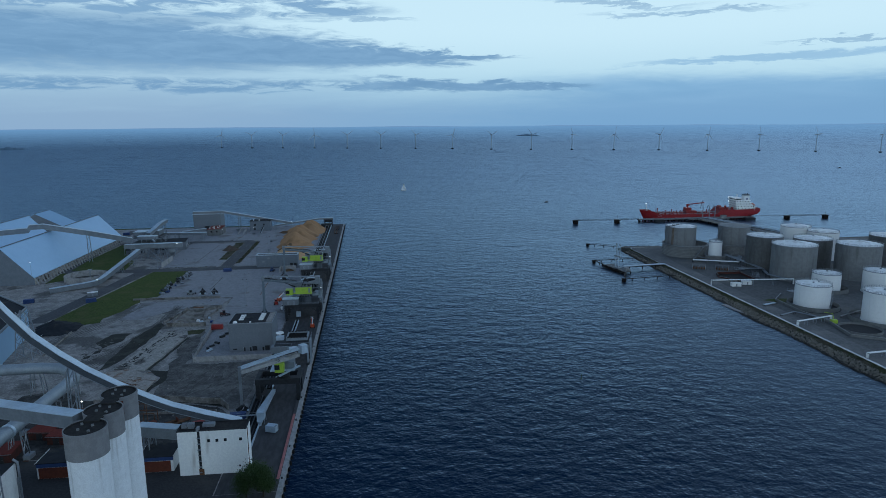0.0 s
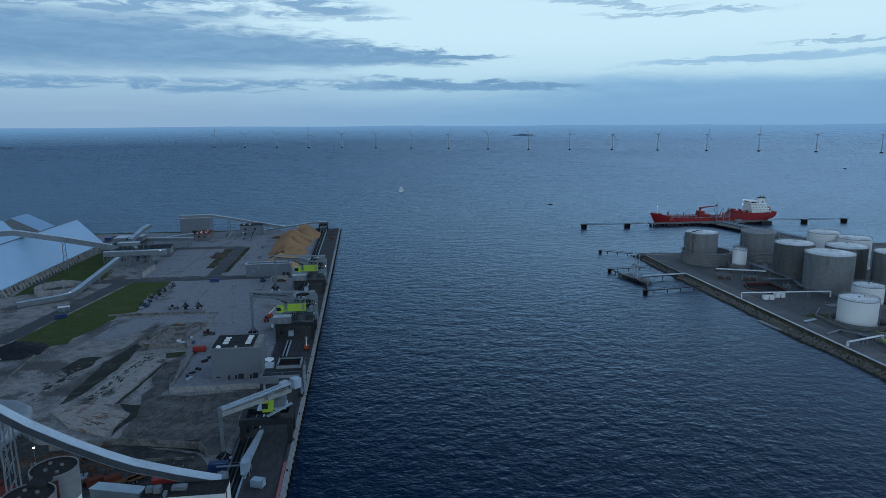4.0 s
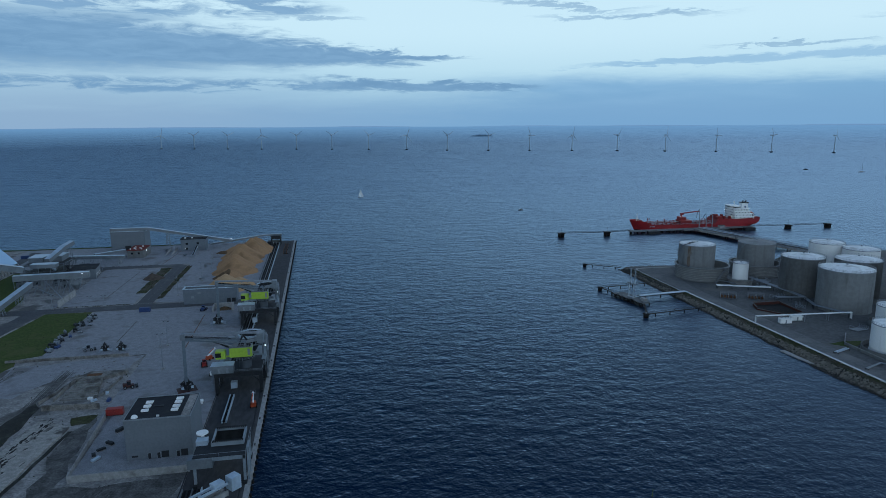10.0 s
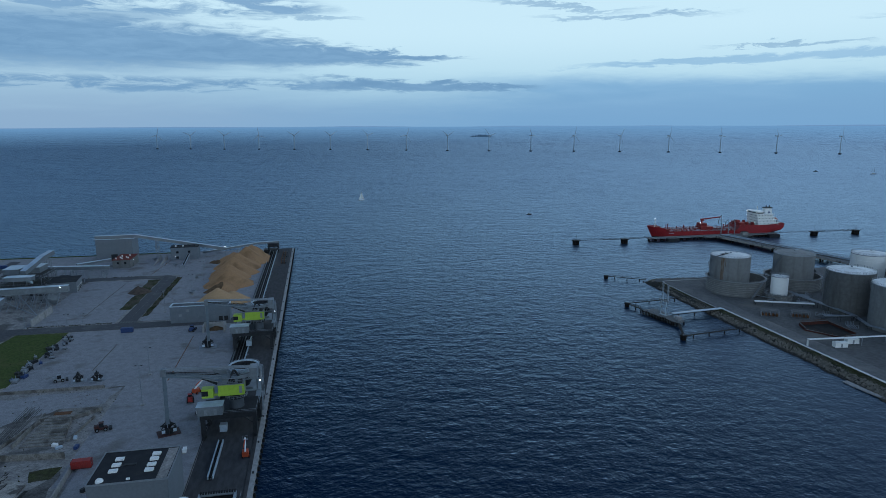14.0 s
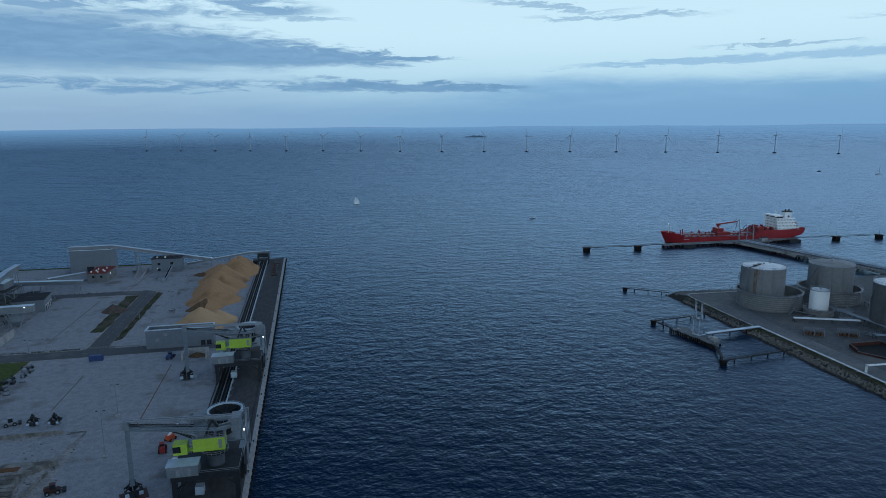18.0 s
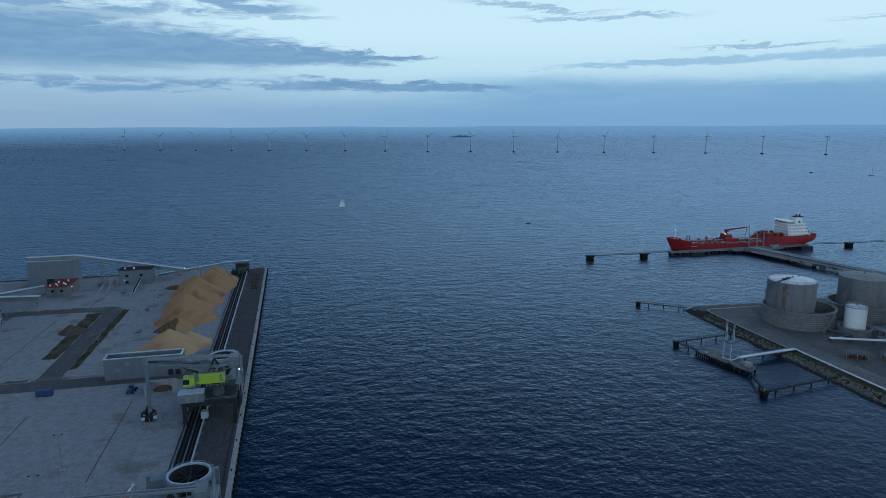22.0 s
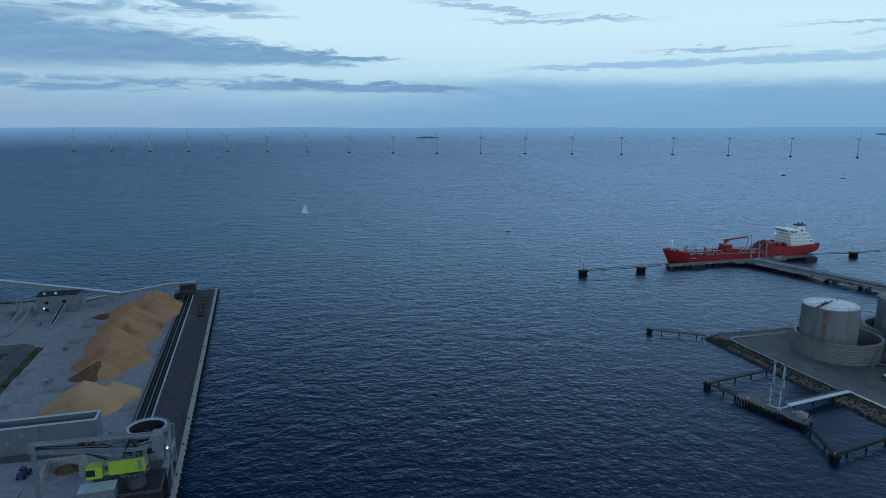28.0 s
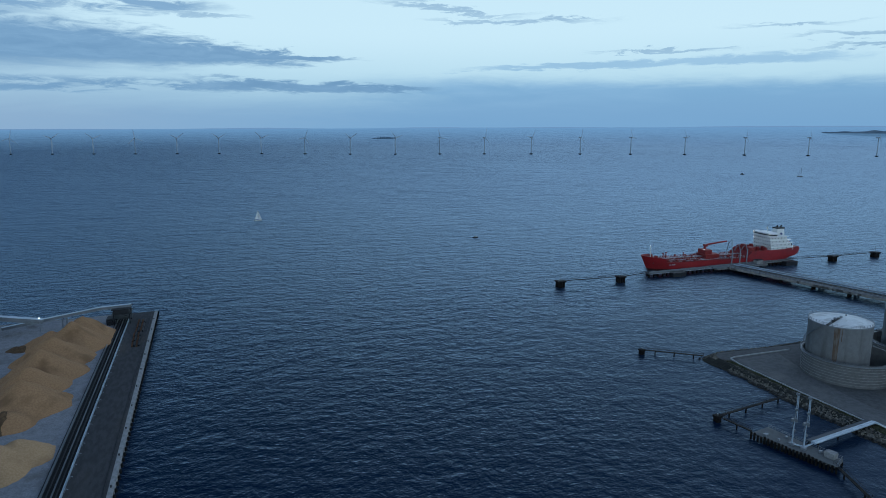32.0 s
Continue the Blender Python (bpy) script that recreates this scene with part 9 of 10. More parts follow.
# ---- chip heaps ----
def heap(name, peaks, x0, x1, y0, y1, mat, label, step=1.5, slope=0.72, cat="heap", z=G):
    nx, ny = int((x1 - x0) / step), int((y1 - y0) / step)
    s = Shape()
    v, keep = [], []
    for j in range(ny + 1):
        for i in range(nx + 1):
            x, y = x0 + i * step, y0 + j * step
            h = -1.0
            for px_, py_, ph, k in peaks:
                wob = 1 + 0.10 * noise.noise(Vector((x * 0.08, y * 0.08, px_)))
                h = max(h, ph - slope * k * wob * math.hypot(x - px_, y - py_))
            h += 1.1 * noise.noise(Vector((x * 0.13, y * 0.13, 2.0))) + 0.4 * noise.noise(Vector((x * 0.5, y * 0.5, 7.0)))
            h = h if h > 0 else max(-0.4, h)
            v.append((x, y, z + h))
    for j in range(ny):
        for i in range(nx):
            q = (j * (nx + 1) + i, j * (nx + 1) + i + 1, (j + 1) * (nx + 1) + i + 1, (j + 1) * (nx + 1) + i)
            if max(v[k][2] for k in q) > z - 0.2:
                s.f.append(q)
    # only the body that joins the first peak
    by_vert = {}
    for n, q in enumerate(s.f):
        for k in q:
            by_vert.setdefault(k, []).append(n)
    first = max(range(len(s.f)), key=lambda n: v[s.f[n][0]][2])
    seen, todo = {first}, [first]
    while todo:
        for k in s.f[todo.pop()]:
            for n in by_vert[k]:
                if n not in seen:
                    seen.add(n)
                    todo.append(n)
    used = sorted({k for n in seen for k in s.f[n]})
    index = {k: n for n, k in enumerate(used)}
    s.f = [tuple(index[k] for k in s.f[n]) for n in sorted(seen)]
    s.v = [v[k] for k in used]
    return solo(name, s, M[mat], label, cat, smooth=50)


heap("wood_chip_heap", [(-41, 472, 11.0, 0.98), (-33, 479, 7.0, 0.85)], -64, -18.6, 448, 496, "pale_chips", "pale yellow heap of wood chips", 1.2)
heap("wood_chip_heap", [(-42, 508, 6.0, 0.9), (-41, 524, 12.2, 1.0), (-43, 543, 11.0, 1.0), (-41.5, 561, 12.6, 1.0), (-41, 580, 12.8, 1.0), (-36, 600, 13.2, 1.0), (-33, 613, 12.4, 1.0), (-47, 606, 8.0, 0.8)], -68, -18.6, 490, 640, "chips", "long tan ridge of wood chips with several peaks", 1.3)
# dark colour here paints the shadow in an eroded hollow of the ridge
heap("wood_chip_heap", [(-50, 504, 2.6, 0.7), (-46.5, 505.5, 4.6, 0.8), (-43.5, 508, 6.6, 1.1)], -62, -32, 494, 520, "dark_chips", "dark patch of wood chips for the shadowed hollow at a heap foot", 1.0)
heap("wood_chip_heap", [(-59, 602, 2.6, 0.7), (-62.5, 604, 2.0, 0.7)], -74, -50, 590, 614, "dark_chips", "low dark heap of wet chips", 1.0)
heap("earth_heap", [(-98, 513, 4.8, 1.0), (-95.8, 514, 4.0, 1.0)], -108, -88, 502, 526, "earth_pile", "brown heap of earth on a concrete pad", 1.0)
heap("earth_heap", [(-146, 287, 4.2, 0.45), (-150, 291, 3.8, 0.5)], -160, -134, 274, 304, "roof_dark", "low mound under a dark tarpaulin", 1.0)


# ---- storage box, bay, huts, containers ----
def storage_box():
    t = thing("storage_bin", "open-topped grey steel storage bin with a pale rim", "storage bin", (-61.7, 434.8, G))
    w, d, h = 32.5, 7.5, 9.6
    part("front_wall", Shape().box(0, 0, 0, w, 0.5, h), M["box_wall"], t)
    part("back_wall", Shape().box(0, d - 0.5, 0, w, d, h), M["box_wall"], t)
    part("end_wall", Shape().box(0, 0.5, 0, 0.5, d - 0.5, h), M["box_wall"], t)
    part("end_wall", Shape().box(w - 0.5, 0.5, 0, w, d - 0.5, h), M["box_wall"], t)
    part("rim", Shape().box(-0.2, -0.2, h, w + 0.2, 0.6, h + 0.35).box(-0.2, d - 0.6, h, w + 0.2, d + 0.2, h + 0.35).box(-0.2, 0.6, h, 0.6, d - 0.6, h + 0.35).box(w - 0.6, 0.6, h, w + 0.2, d - 0.6, h + 0.35), M["gallery_roof"], t, "pale steel rim")
    part("fill", Shape().box(0.5, 0.5, 0.2, w - 0.5, d - 0.5, h - 1.6), M["mud"], t)
    for x in (26.2, 29.2):
        part("opening", Shape().box(x, -0.06, 0.4, x + 2.2, 0.0, 3.0), M["dark_steel"], t, "dark square opening")
    for x, z in ((4.6, 3.8), (8.6, 6.4)):
        part("patch_plate", Shape().box(x, -0.05, z, x + 1.8, 0.0, z + 1.5), M["gallery"], t)
    for i in (2, 5, 8):
        part("stiffener", Shape().box(i * 3 - 0.09, -0.12, 0, i * 3 + 0.09, 0.0, h), M["box_wall"], t)
    b = thing("loading_bay", "three-sided bay of pale concrete walls with dark chips", "bay", (-41.3, 413.5, G + 0.06))
    for q in ((0, 0, 0.7, 8, 3.6), (0.7, 7.4, 11.0, 8.0, 3.6), (11.0, 0, 11.7, 8, 3.6)):
        part("wall", Shape().box(q[0], q[1], 0, q[2], q[3], q[4]), M["pale_concrete"], b)
    heap("wood_chip_heap", [(-35.5, 419.5, 1.8, 0.6)], -40.4, -30.4, 415, 421, "dark_chips", "small dark heap of chips in a bay", 0.6)


storage_box()


def container(x, y, z, rz, mat, label, length=6.06):
    t = thing("shipping_container", label, "container", (x, y, z), rz, group="shipping containers")
    part("body", Shape().box(-length / 2, -1.22, 0.12, length / 2, 1.22, 2.59), M[mat], t)
    for i in range(int(length / 0.55)):
        for s in (-1, 1):
            part("rib", Shape().cbox((-length / 2 + 0.35 + i * 0.55, s * 1.23, 1.35), (0.18, 0.06, 2.2)), M[mat], t)
    part("frame", Shape().box(-length / 2, -1.24, 0, length / 2, 1.24, 0.14).box(-length / 2, -1.24, 2.5, -length / 2 + 0.12, 1.24, 2.62).box(length / 2 - 0.12, -1.24, 2.5, length / 2, 1.24, 2.62), M["dark_steel"], t)
    for y0 in (-1.1, 0.02):
        dr = part("door", Shape().box(length / 2, y0, 0.2, length / 2 + 0.05, y0 + 1.08, 2.45), M[mat], t)
        part("lock_bar", Shape().cyl((length / 2 + 0.08, y0 + 0.5, 0.25), (length / 2 + 0.08, y0 + 0.5, 2.4), 0.03, seg=6), M["steel"], dr)


container(-81.8, 423.5, G + 0.06, 0, "blue", "dark blue shipping container at the road side")
container(-56.2, 272.5, 3.42, 2, "red_paint", "red shipping container at the yard wall")
container(-151, 344, G, 25, "blue", "blue container on the grass")
container(-190, 347, G, 15, "blue", "blue container beside the track")
container(-223, 614, G, 10, "blue", "blue container near the far shore")
container(-23.2, 158, G, 5, "blue", "blue container beside the old crane")
container(-21, 149.5, G, 70, "steel_blue", "grey-blue container near the old crane")
container(-8.9, 146, G + 0.05, -20, "gallery_roof", "pale grey skip beside the transfer box", 4.0)
container(-38, 151.5, G, 25, "red_paint", "bright red trailer box among scrap trailers", 8)
container(-30.5, 150, G, 20, "red_paint", "dull red box among scrap trailers", 5)
container(-59.5, 153.5, G, 30, "red_brick", "rusty red trailer box in a row", 5)
container(-54.5, 153.8, G, 30, "red_brick", "rusty red trailer box beside another", 5)


def flat_trailer(x, y, rz):
    t = thing("flat_trailer", "rust-brown flat trailer parked in a row", "trailer", (x, y, G), rz, group="scrap trailers")
    part("bed", Shape().box(-5, -1.2, 1.1, 5, 1.2, 1.4), M["rust"], t)
    part("beam", Shape().box(-5, -0.5, 0.7, 5, -0.3, 1.1).box(-5, 0.3, 0.7, 5, 0.5, 1.1), M["dark_steel"], t)
    for x0 in (-4, -2.8):
        for s in (-1, 1):
            wh = part("wheel", Shape().cyl((x0, s * 0.75, 0.5), (x0, s * 1.15, 0.5), 0.5, seg=12), M["rubber"], t, smooth=40)
            part("rim", Shape().cyl((x0, s * 1.1, 0.5), (x0, s * 1.18, 0.5), 0.26, seg=10), M["steel"], wh)
    part("head_board", Shape().box(4.9, -1.2, 1.4, 5.0, 1.2, 2.6), M["red_brick"], t)


for x, y in ((-49.5, 154), (-45.5, 155.5), (-65, 153), (-69.5, 152)):
    flat_trailer(x, y, 38)


# ---- yard ruins, walls, scrap ----
def ruins():
    for poly, h, lab in (([(-83.4, 275), (-70.4, 265.1), (-76.1, 214.5), (-91, 218.4)], 0.5, "long stained slab of an old concrete floor"),
                         ([(-99, 211.4), (-83.1, 217.3), (-67.4, 204.5), (-69, 185.8), (-84.7, 194.7)], 0.7, "broken rust-stained concrete slab")):
        solo("floor_slab", Shape().prism(ragged(poly, 0.35, 3.0, h), G, G + h), M["old_concrete" if h < 0.6 else "rust_slab"], lab, "slab", group="old floor slabs")
    for a, b, h, lab in (((-125, 344), (-70, 343.8), 1.3, "long low concrete wall at the yard edge"), ((-86.5, 283.5), (-64.5, 281.5), 2.3, "concrete retaining wall across bare ground"),
                         ((-90, 290), (-83.5, 312), 1.4, "broken concrete wall of an old foundation"), ((-135.5, 279), (-133, 241.5), 0.9, "low pale kerb wall beside bare ground"), ((-62, 180), (-33, 173), 2.6, "pale concrete wall above a pit"),
                         ((-61, 166.5), (-33, 166), 1.0, "low kerb wall by the scrap trailers"), ((-33, 173), (-28.6, 166.5), 2.8, "pale slanted end wall"), ((-84, 178), (-62, 180), 2.4, "pale concrete wall behind the works")):
        w = thing("low_wall", lab, "wall", group="old concrete walls")
        A, B_ = Vector((*a, G + h / 2)), Vector((*b, G + h / 2))
        n = max(2, int((B_ - A).length / 4))
        for i in range(n):
            part("panel", Shape().beam(A.lerp(B_, i / n), A.lerp(B_, (i + 0.975) / n), 0.45, h), M["worn_concrete"], w)
    for i in range(9):
        x, y = -150.5 + i * 1.35, 274.5 + i * 1.0
        b = thing("sandbag", "white sandbag on the edge of a dark tarpaulin", "sandbag", (x, y, G + 0.25), 35 + i * 7, group="tarpaulin sandbags")
        part("bag", Shape().lathe([(0.0, -0.25), (0.42, -0.18), (0.55, 0.0), (0.42, 0.18), (0.0, 0.25)], seg=10), M["ship_white"], b, smooth=60, at=pose(0, 0, 0.15) @ Matrix.Diagonal((1.0, 0.65, 1.0, 1)))
        part("tie", Shape().cyl((0.45, 0, 0.15), (0.68, 0, 0.25), 0.06, 0.1, 6), M["rust"], b)
    r = random.Random(21)
    ruin = thing("foundation_ruin", "stepped remains of a demolished foundation", "ruin", (-76, 304, G))
    for i in range(9):
        part("step", Shape().box(-7 + 0.2 * i, -12 + i * 2.2, 0, 7 - 0.4 * i, -10.2 + i * 2.2, 0.5 + 0.16 * i), M["worn_concrete"], ruin)
    part("slab", Shape().prism([(-9, 9), (4, 9), (12, 16), (-4, 17)], 0, 1.5), M["worn_concrete"], ruin)
    part("pit_cover", Shape().box(-4, 11, 1.5, 2, 13.5, 1.7), M["rust"], ruin, "rusty pit cover")
    part("edge", Shape().beam((-9.2, -12, 0.8), (-8, 14, 0.8), 0.5, 1.6), M["worn_concrete"], ruin)
    part("edge", Shape().beam((8, -10, 0.5), (11, 10, 0.5), 0.5, 1.0), M["worn_concrete"], ruin)
    for i in range(38):
        x, y, k = -113 + r.gauss(0, 2.2) + i * 0.12, 356 + i * 1.75 + r.gauss(0, 1.5), r.uniform(0.5, 1.6)
        m = r.choice(("dark_steel", "steel", "dark_steel", "gallery", "blue", "dark_steel"))
        t = thing("scrap_machine", "piece of scrap machinery at the grass edge", "scrap", (x, y, G + 0.06), r.uniform(0, 180), group="scrap pieces")
        part("body", Shape().box(-k, -k * 0.6, 0.2, k, k * 0.6, 0.4 + k * 0.6), M[m], t)
        part("frame", Shape().beam((-k * 1.3, -k * 0.5, 0.15), (k * 1.3, -k * 0.5, 0.15), 0.2, 0.3).beam((-k * 1.3, k * 0.5, 0.15), (k * 1.3, k * 0.5, 0.15), 0.2, 0.3), M["dark_steel"], t)
        part("mast", Shape().beam((0, 0, k * 0.8), (k * 0.6, 0.2, k * 1.8), 0.16), M[m], t)
    for i, (x, y) in enumerate(((-52.5, 243), (-50.8, 247), (-53.6, 239), (-50.2, 257), (-48.6, 262), (-52, 236), (-30, 276), (-27, 266), (-25, 276.5), (-26, 258), (-66, 296), (-69, 289), (-71, 291), (-63, 288))):
        k = r.uniform(0.8, 1.8)
        t = thing("pallet_stack", "small stack of building material on bare concrete", "material", (x, y, 3.42 if y < 277 and x > -57 else G + 0.05), r.uniform(0, 180), group="material stacks")
        part("pallet", Shape().box(-k, -0.7, 0, k, 0.7, 0.18), M["old_concrete"], t)
        part("load", Shape().box(-k * 0.9, -0.6, 0.18, k * 0.9, 0.6, 0.18 + r.uniform(0.4, 1.3)), M[r.choice(("white", "blue", "dark_steel", "gallery_roof", "dark_steel"))], t)
    rub = Shape()
    for i in range(190):
        x, y = r.choice(((-72, 310, 14, 20), (-105, 255, 12, 14), (-60, 190, 18, 10), (-45, 160, 16, 6), (-85, 225, 8, 20), (-75, 335, 25, 5), (-75, 486, 4, 6)))[:2], 0
        cx, cy = x
        x, y, k = cx + r.gauss(0, 7), cy + r.gauss(0, 7), r.uniform(0.12, 0.5)
        v, f = stone(i % 6)
        m = pose(x, y, G + 0.08, r.uniform(0, 360), r.uniform(0, 360), 0) @ Matrix.Diagonal((k * 1.3, k, k * 0.7, 1))
        rub.add([m @ Vector(p) for p in v], f)
    solo("rubble", rub, M["worn_concrete"], "loose lumps of rubble scattered on bare ground", "rubble", kind="stuff")


ruins()


def ground_wear():
    """Wheel tracks, ruts and tar smears on the bare ground."""
    r = random.Random(44)

    def ribbon(s, pts, w, z, wob):
        v = []
        for i, (x, y) in enumerate(pts):
            a, b = pts[max(i - 1, 0)], pts[min(i + 1, len(pts) - 1)]
            dx, dy = b[0] - a[0], b[1] - a[1]
            k = math.hypot(dx, dy)
            ww = w * (0.55 + 0.45 * math.sin(math.pi * min(1.0, max(0.06, i / (len(pts) - 1))))) * (1 + r.uniform(-wob, wob))
            v += [(x - dy / k * ww / 2, y + dx / k * ww / 2, z), (x + dy / k * ww / 2, y - dx / k * ww / 2, z)]
        s.add(v, [(2 * i, 2 * i + 1, 2 * i + 3, 2 * i + 2) for i in range(len(pts) - 1)])

    def curve(a, b, bend, n=22, jit=0.25):
        out = []
        for i in range(n + 1):
            u = i / n
            k = bend * math.sin(math.pi * u)
            dx, dy = b[0] - a[0], b[1] - a[1]
            d = math.hypot(dx, dy)
            out.append((a[0] + dx * u - dy / d * k + r.uniform(-jit, jit), a[1] + dy * u + dx / d * k + r.uniform(-jit, jit)))
        return out

    tracks = Shape()
    for k in range(7):
        o = k * 1.9
        c = curve((-89 - o * 0.4, 326 + r.uniform(-3, 3)), (-103 - o, 216), 4.0 + 0.6 * k, 30, 0.12)
        for g in (-0.9, 0.9):
            ribbon(tracks, [(x + g, y) for x, y in c], 0.5, G + 0.045 + 0.002 * k, 0.35)
    for k in range(5):
        c = curve((-116 + k * 1.2, 332), (-131 - k * 2.6, 262), 3.0 - k, 24, 0.12)
        for g in (-0.9, 0.9):
            ribbon(tracks, [(x + g, y) for x, y in c], 0.45, G + 0.062 + 0.002 * k, 0.35)
    solo("wheel_track", tracks, M["mud"], "dark wheel tracks curving over pale soil", "ground", kind="stuff")
    ruts = Shape()
    for k in range(26):
        x, y = r.uniform(-63, -27), r.uniform(181, 217)
        l, a = r.uniform(4, 15), radians(r.gauss(72, 10))
        b = (x + l * math.cos(a), min(220.5, y + l * math.sin(a)))
        ribbon(ruts, curve((x, y), b, r.uniform(-0.8, 0.8), 9, 0.12), r.uniform(0.25, 0.75), G + 0.075 + 0.0012 * k, 0.4)
    solo("wheel_rut", ruts, M["mud_dark"], "dark ruts ploughed into muddy ground", "ground", kind="stuff")
    pale = Shape()
    for k in range(9):
        x, y = r.uniform(-62, -28), r.uniform(183, 214)
        l, a = r.uniform(5, 14), radians(r.gauss(70, 9))
        b = (x + l * math.cos(a), min(220, y + l * math.sin(a)))
        ribbon(pale, curve((x, y), b, r.uniform(-0.8, 0.8), 9, 0.12), r.uniform(0.4, 1.1), G + 0.16 + 0.0012 * k, 0.4)
    solo("dried_mud", pale, M["mud_pale"], "pale dried ridges between the ruts", "ground", kind="stuff")
    tar = Shape()
    for k in range(70):
        u = r.random()
        y = 219 + u * 54
        x = -89 + 8.5 * u + abs(r.gauss(0, 3.2))
        l, a = r.uniform(0.8, 4.2), radians(r.gauss(80, 14))
        ribbon(tar, curve((x, y), (x + l * math.cos(a), y + l * math.sin(a)), r.uniform(-0.3, 0.3), 6, 0.1), r.uniform(0.25, 0.9), G + 0.515 + 0.0012 * k, 0.5)
    solo("tar_smear", tar, M["tar"], "black tar smears on the old floor slab", "stain", kind="stuff")
    spots = Shape()
    for k in range(22):
        x, y, q = -110 + r.gauss(0, 4.5), 246 + r.gauss(0, 9), r.uniform(0.3, 1.1)
        spots.add([(x + q * (1 + 0.35 * r.random()) * math.cos(i * math.tau / 8), y + q * (1.2 + 0.5 * r.random()) * math.sin(i * math.tau / 8), G + 0.08 + 0.001 * k) for i in range(8)], [tuple(range(8))])
    solo("wet_spot", spots, M["mud"], "dark wet spots scattered over pale soil", "ground", kind="stuff")
    rust = Shape()
    for k in range(16):
        x, y = -78 + r.gauss(0, 4.5), 201 + r.gauss(0, 4)
        l, a = r.uniform(2.5, 7), radians(r.gauss(-28, 8))
        ribbon(rust, curve((x, y), (x + l * math.cos(a), y + l * math.sin(a)), 0.2, 6, 0.12), r.uniform(0.2, 0.6), G + 0.715 + 0.0012 * k, 0.5)
    solo("rust_streak", rust, M["rust"], "rusty streaks on a broken slab", "stain", kind="stuff")


ground_wear()
white_box((-156, 359.5), (6.2, 3.4, 2.8), 20, "grey cabin under the kinked conveyor gallery", "gallery")


# ---- masts, markings, tufts, trees ----
def light_mast(x, y, h, lit=False):
    t = thing("light_mast", "thin steel light mast over the yard", "light mast", (x, y, G + 0.05), group="yard light masts")
    part("pole", Shape().cyl((0, 0, 0), (0, 0, h), 0.16, 0.09, 8), M["steel"], t, smooth=40)
    part("foot", Shape().box(-0.7, -0.7, 0, 0.7, 0.7, 0.5), M["pale_concrete"], t)
    am = part("arm", Shape().beam((-1.1, 0, h), (1.1, 0, h), 0.14), M["steel"], t)
    for s in (-1, 1):
        part("lamp_head", Shape().cbox((s * 1.1, 0, h - 0.1), (0.7, 0.5, 0.2)), M["dark_steel"], am)


for x, y, h in ((-54.5, 355.5, 13), (-49.6, 321.7, 17), (-61.1, 541.9, 14), (-61.4, 499.1, 14), (-66, 580, 14), (-100, 600, 12), (-70, 460, 13), (-139, 440, 9), (-118, 441.4, 7), (-110, 441.4, 7)):
    light_mast(x, y, h)


def marks():
    r = random.Random(5)
    for i in range(6):
        patch("road_mark", rect(-90.6 + i * 1.5, 441.5, -90.1 + i * 1.5, 444.5), M["line"], "white bar of a worn road crossing", 0.1, "road marking")
    for i in range(14):
        patch("road_mark", rect(-86.9, 452 + i * 7.6, -86.65, 456 + i * 7.6), M["line"], "white dash in the middle of the road", 0.1, "road marking")
    for i in range(9):
        patch("road_mark", rect(-140 + i * 6, 435, -136.8 + i * 6, 435.2), M["line"], "white dash in the middle of the road", 0.1, "road marking")
    for a, b, m, lab in (((-114.8, 459), (-113.5, 540), "seam", "dark joint across a concrete pad"), ((-81.8, 366), (-81.4, 403), "seam", "dark joint across the yard"), ((-45.1, 346), (-45.1, 409), "brown_seam", "rust-brown joint along the yard"), ((-103, 562), (-98, 640), "brown_seam", "rust-brown joint in the concrete")):
        n = 10
        s = Shape()
        A, B_ = Vector((*a, G + 0.05)), Vector((*b, G + 0.05))
        s.beam(A, B_, 0.45, 0.06)
        solo("floor_joint", s, M[m], lab, "joint", kind="structure")


marks()


def tufts():
    r = random.Random(9)
    s = Shape()
    areas = [((-98.5, 470), (-92.2, 548), 260), ((-81.6, 453), (-78, 556), 420), ((-140, 441.2), (-95, 443.2), 160), ((-230, 562.8), (-100, 564), 160), ((-150, 300), (-114, 428), 60), ((-118, 290), (-60, 345), 25), ((257.6, 100), (260.4, 468), 1300), ((-92, 222), (-66, 284), 60)]
    for (x0, y0), (x1, y1), n in areas:
        for _ in range(n):
            x, y, h = r.uniform(x0, x1), r.uniform(y0, y1), r.uniform(0.25, 0.6)
            for k in range(4):
                a = r.uniform(0, 6.28)
                w = r.uniform(0.15, 0.35)
                s.add([(x - w * math.sin(a), y + w * math.cos(a), G + 0.05), (x + w * math.sin(a), y - w * math.cos(a), G + 0.05), (x + 0.5 * h * math.cos(a), y + 0.5 * h * math.sin(a), G + h)], [(0, 1, 2)])
    solo("grass_tufts", s, M["weeds"], "tufts of rough grass on verges and bare ground", "grass", kind="stuff")


tufts()


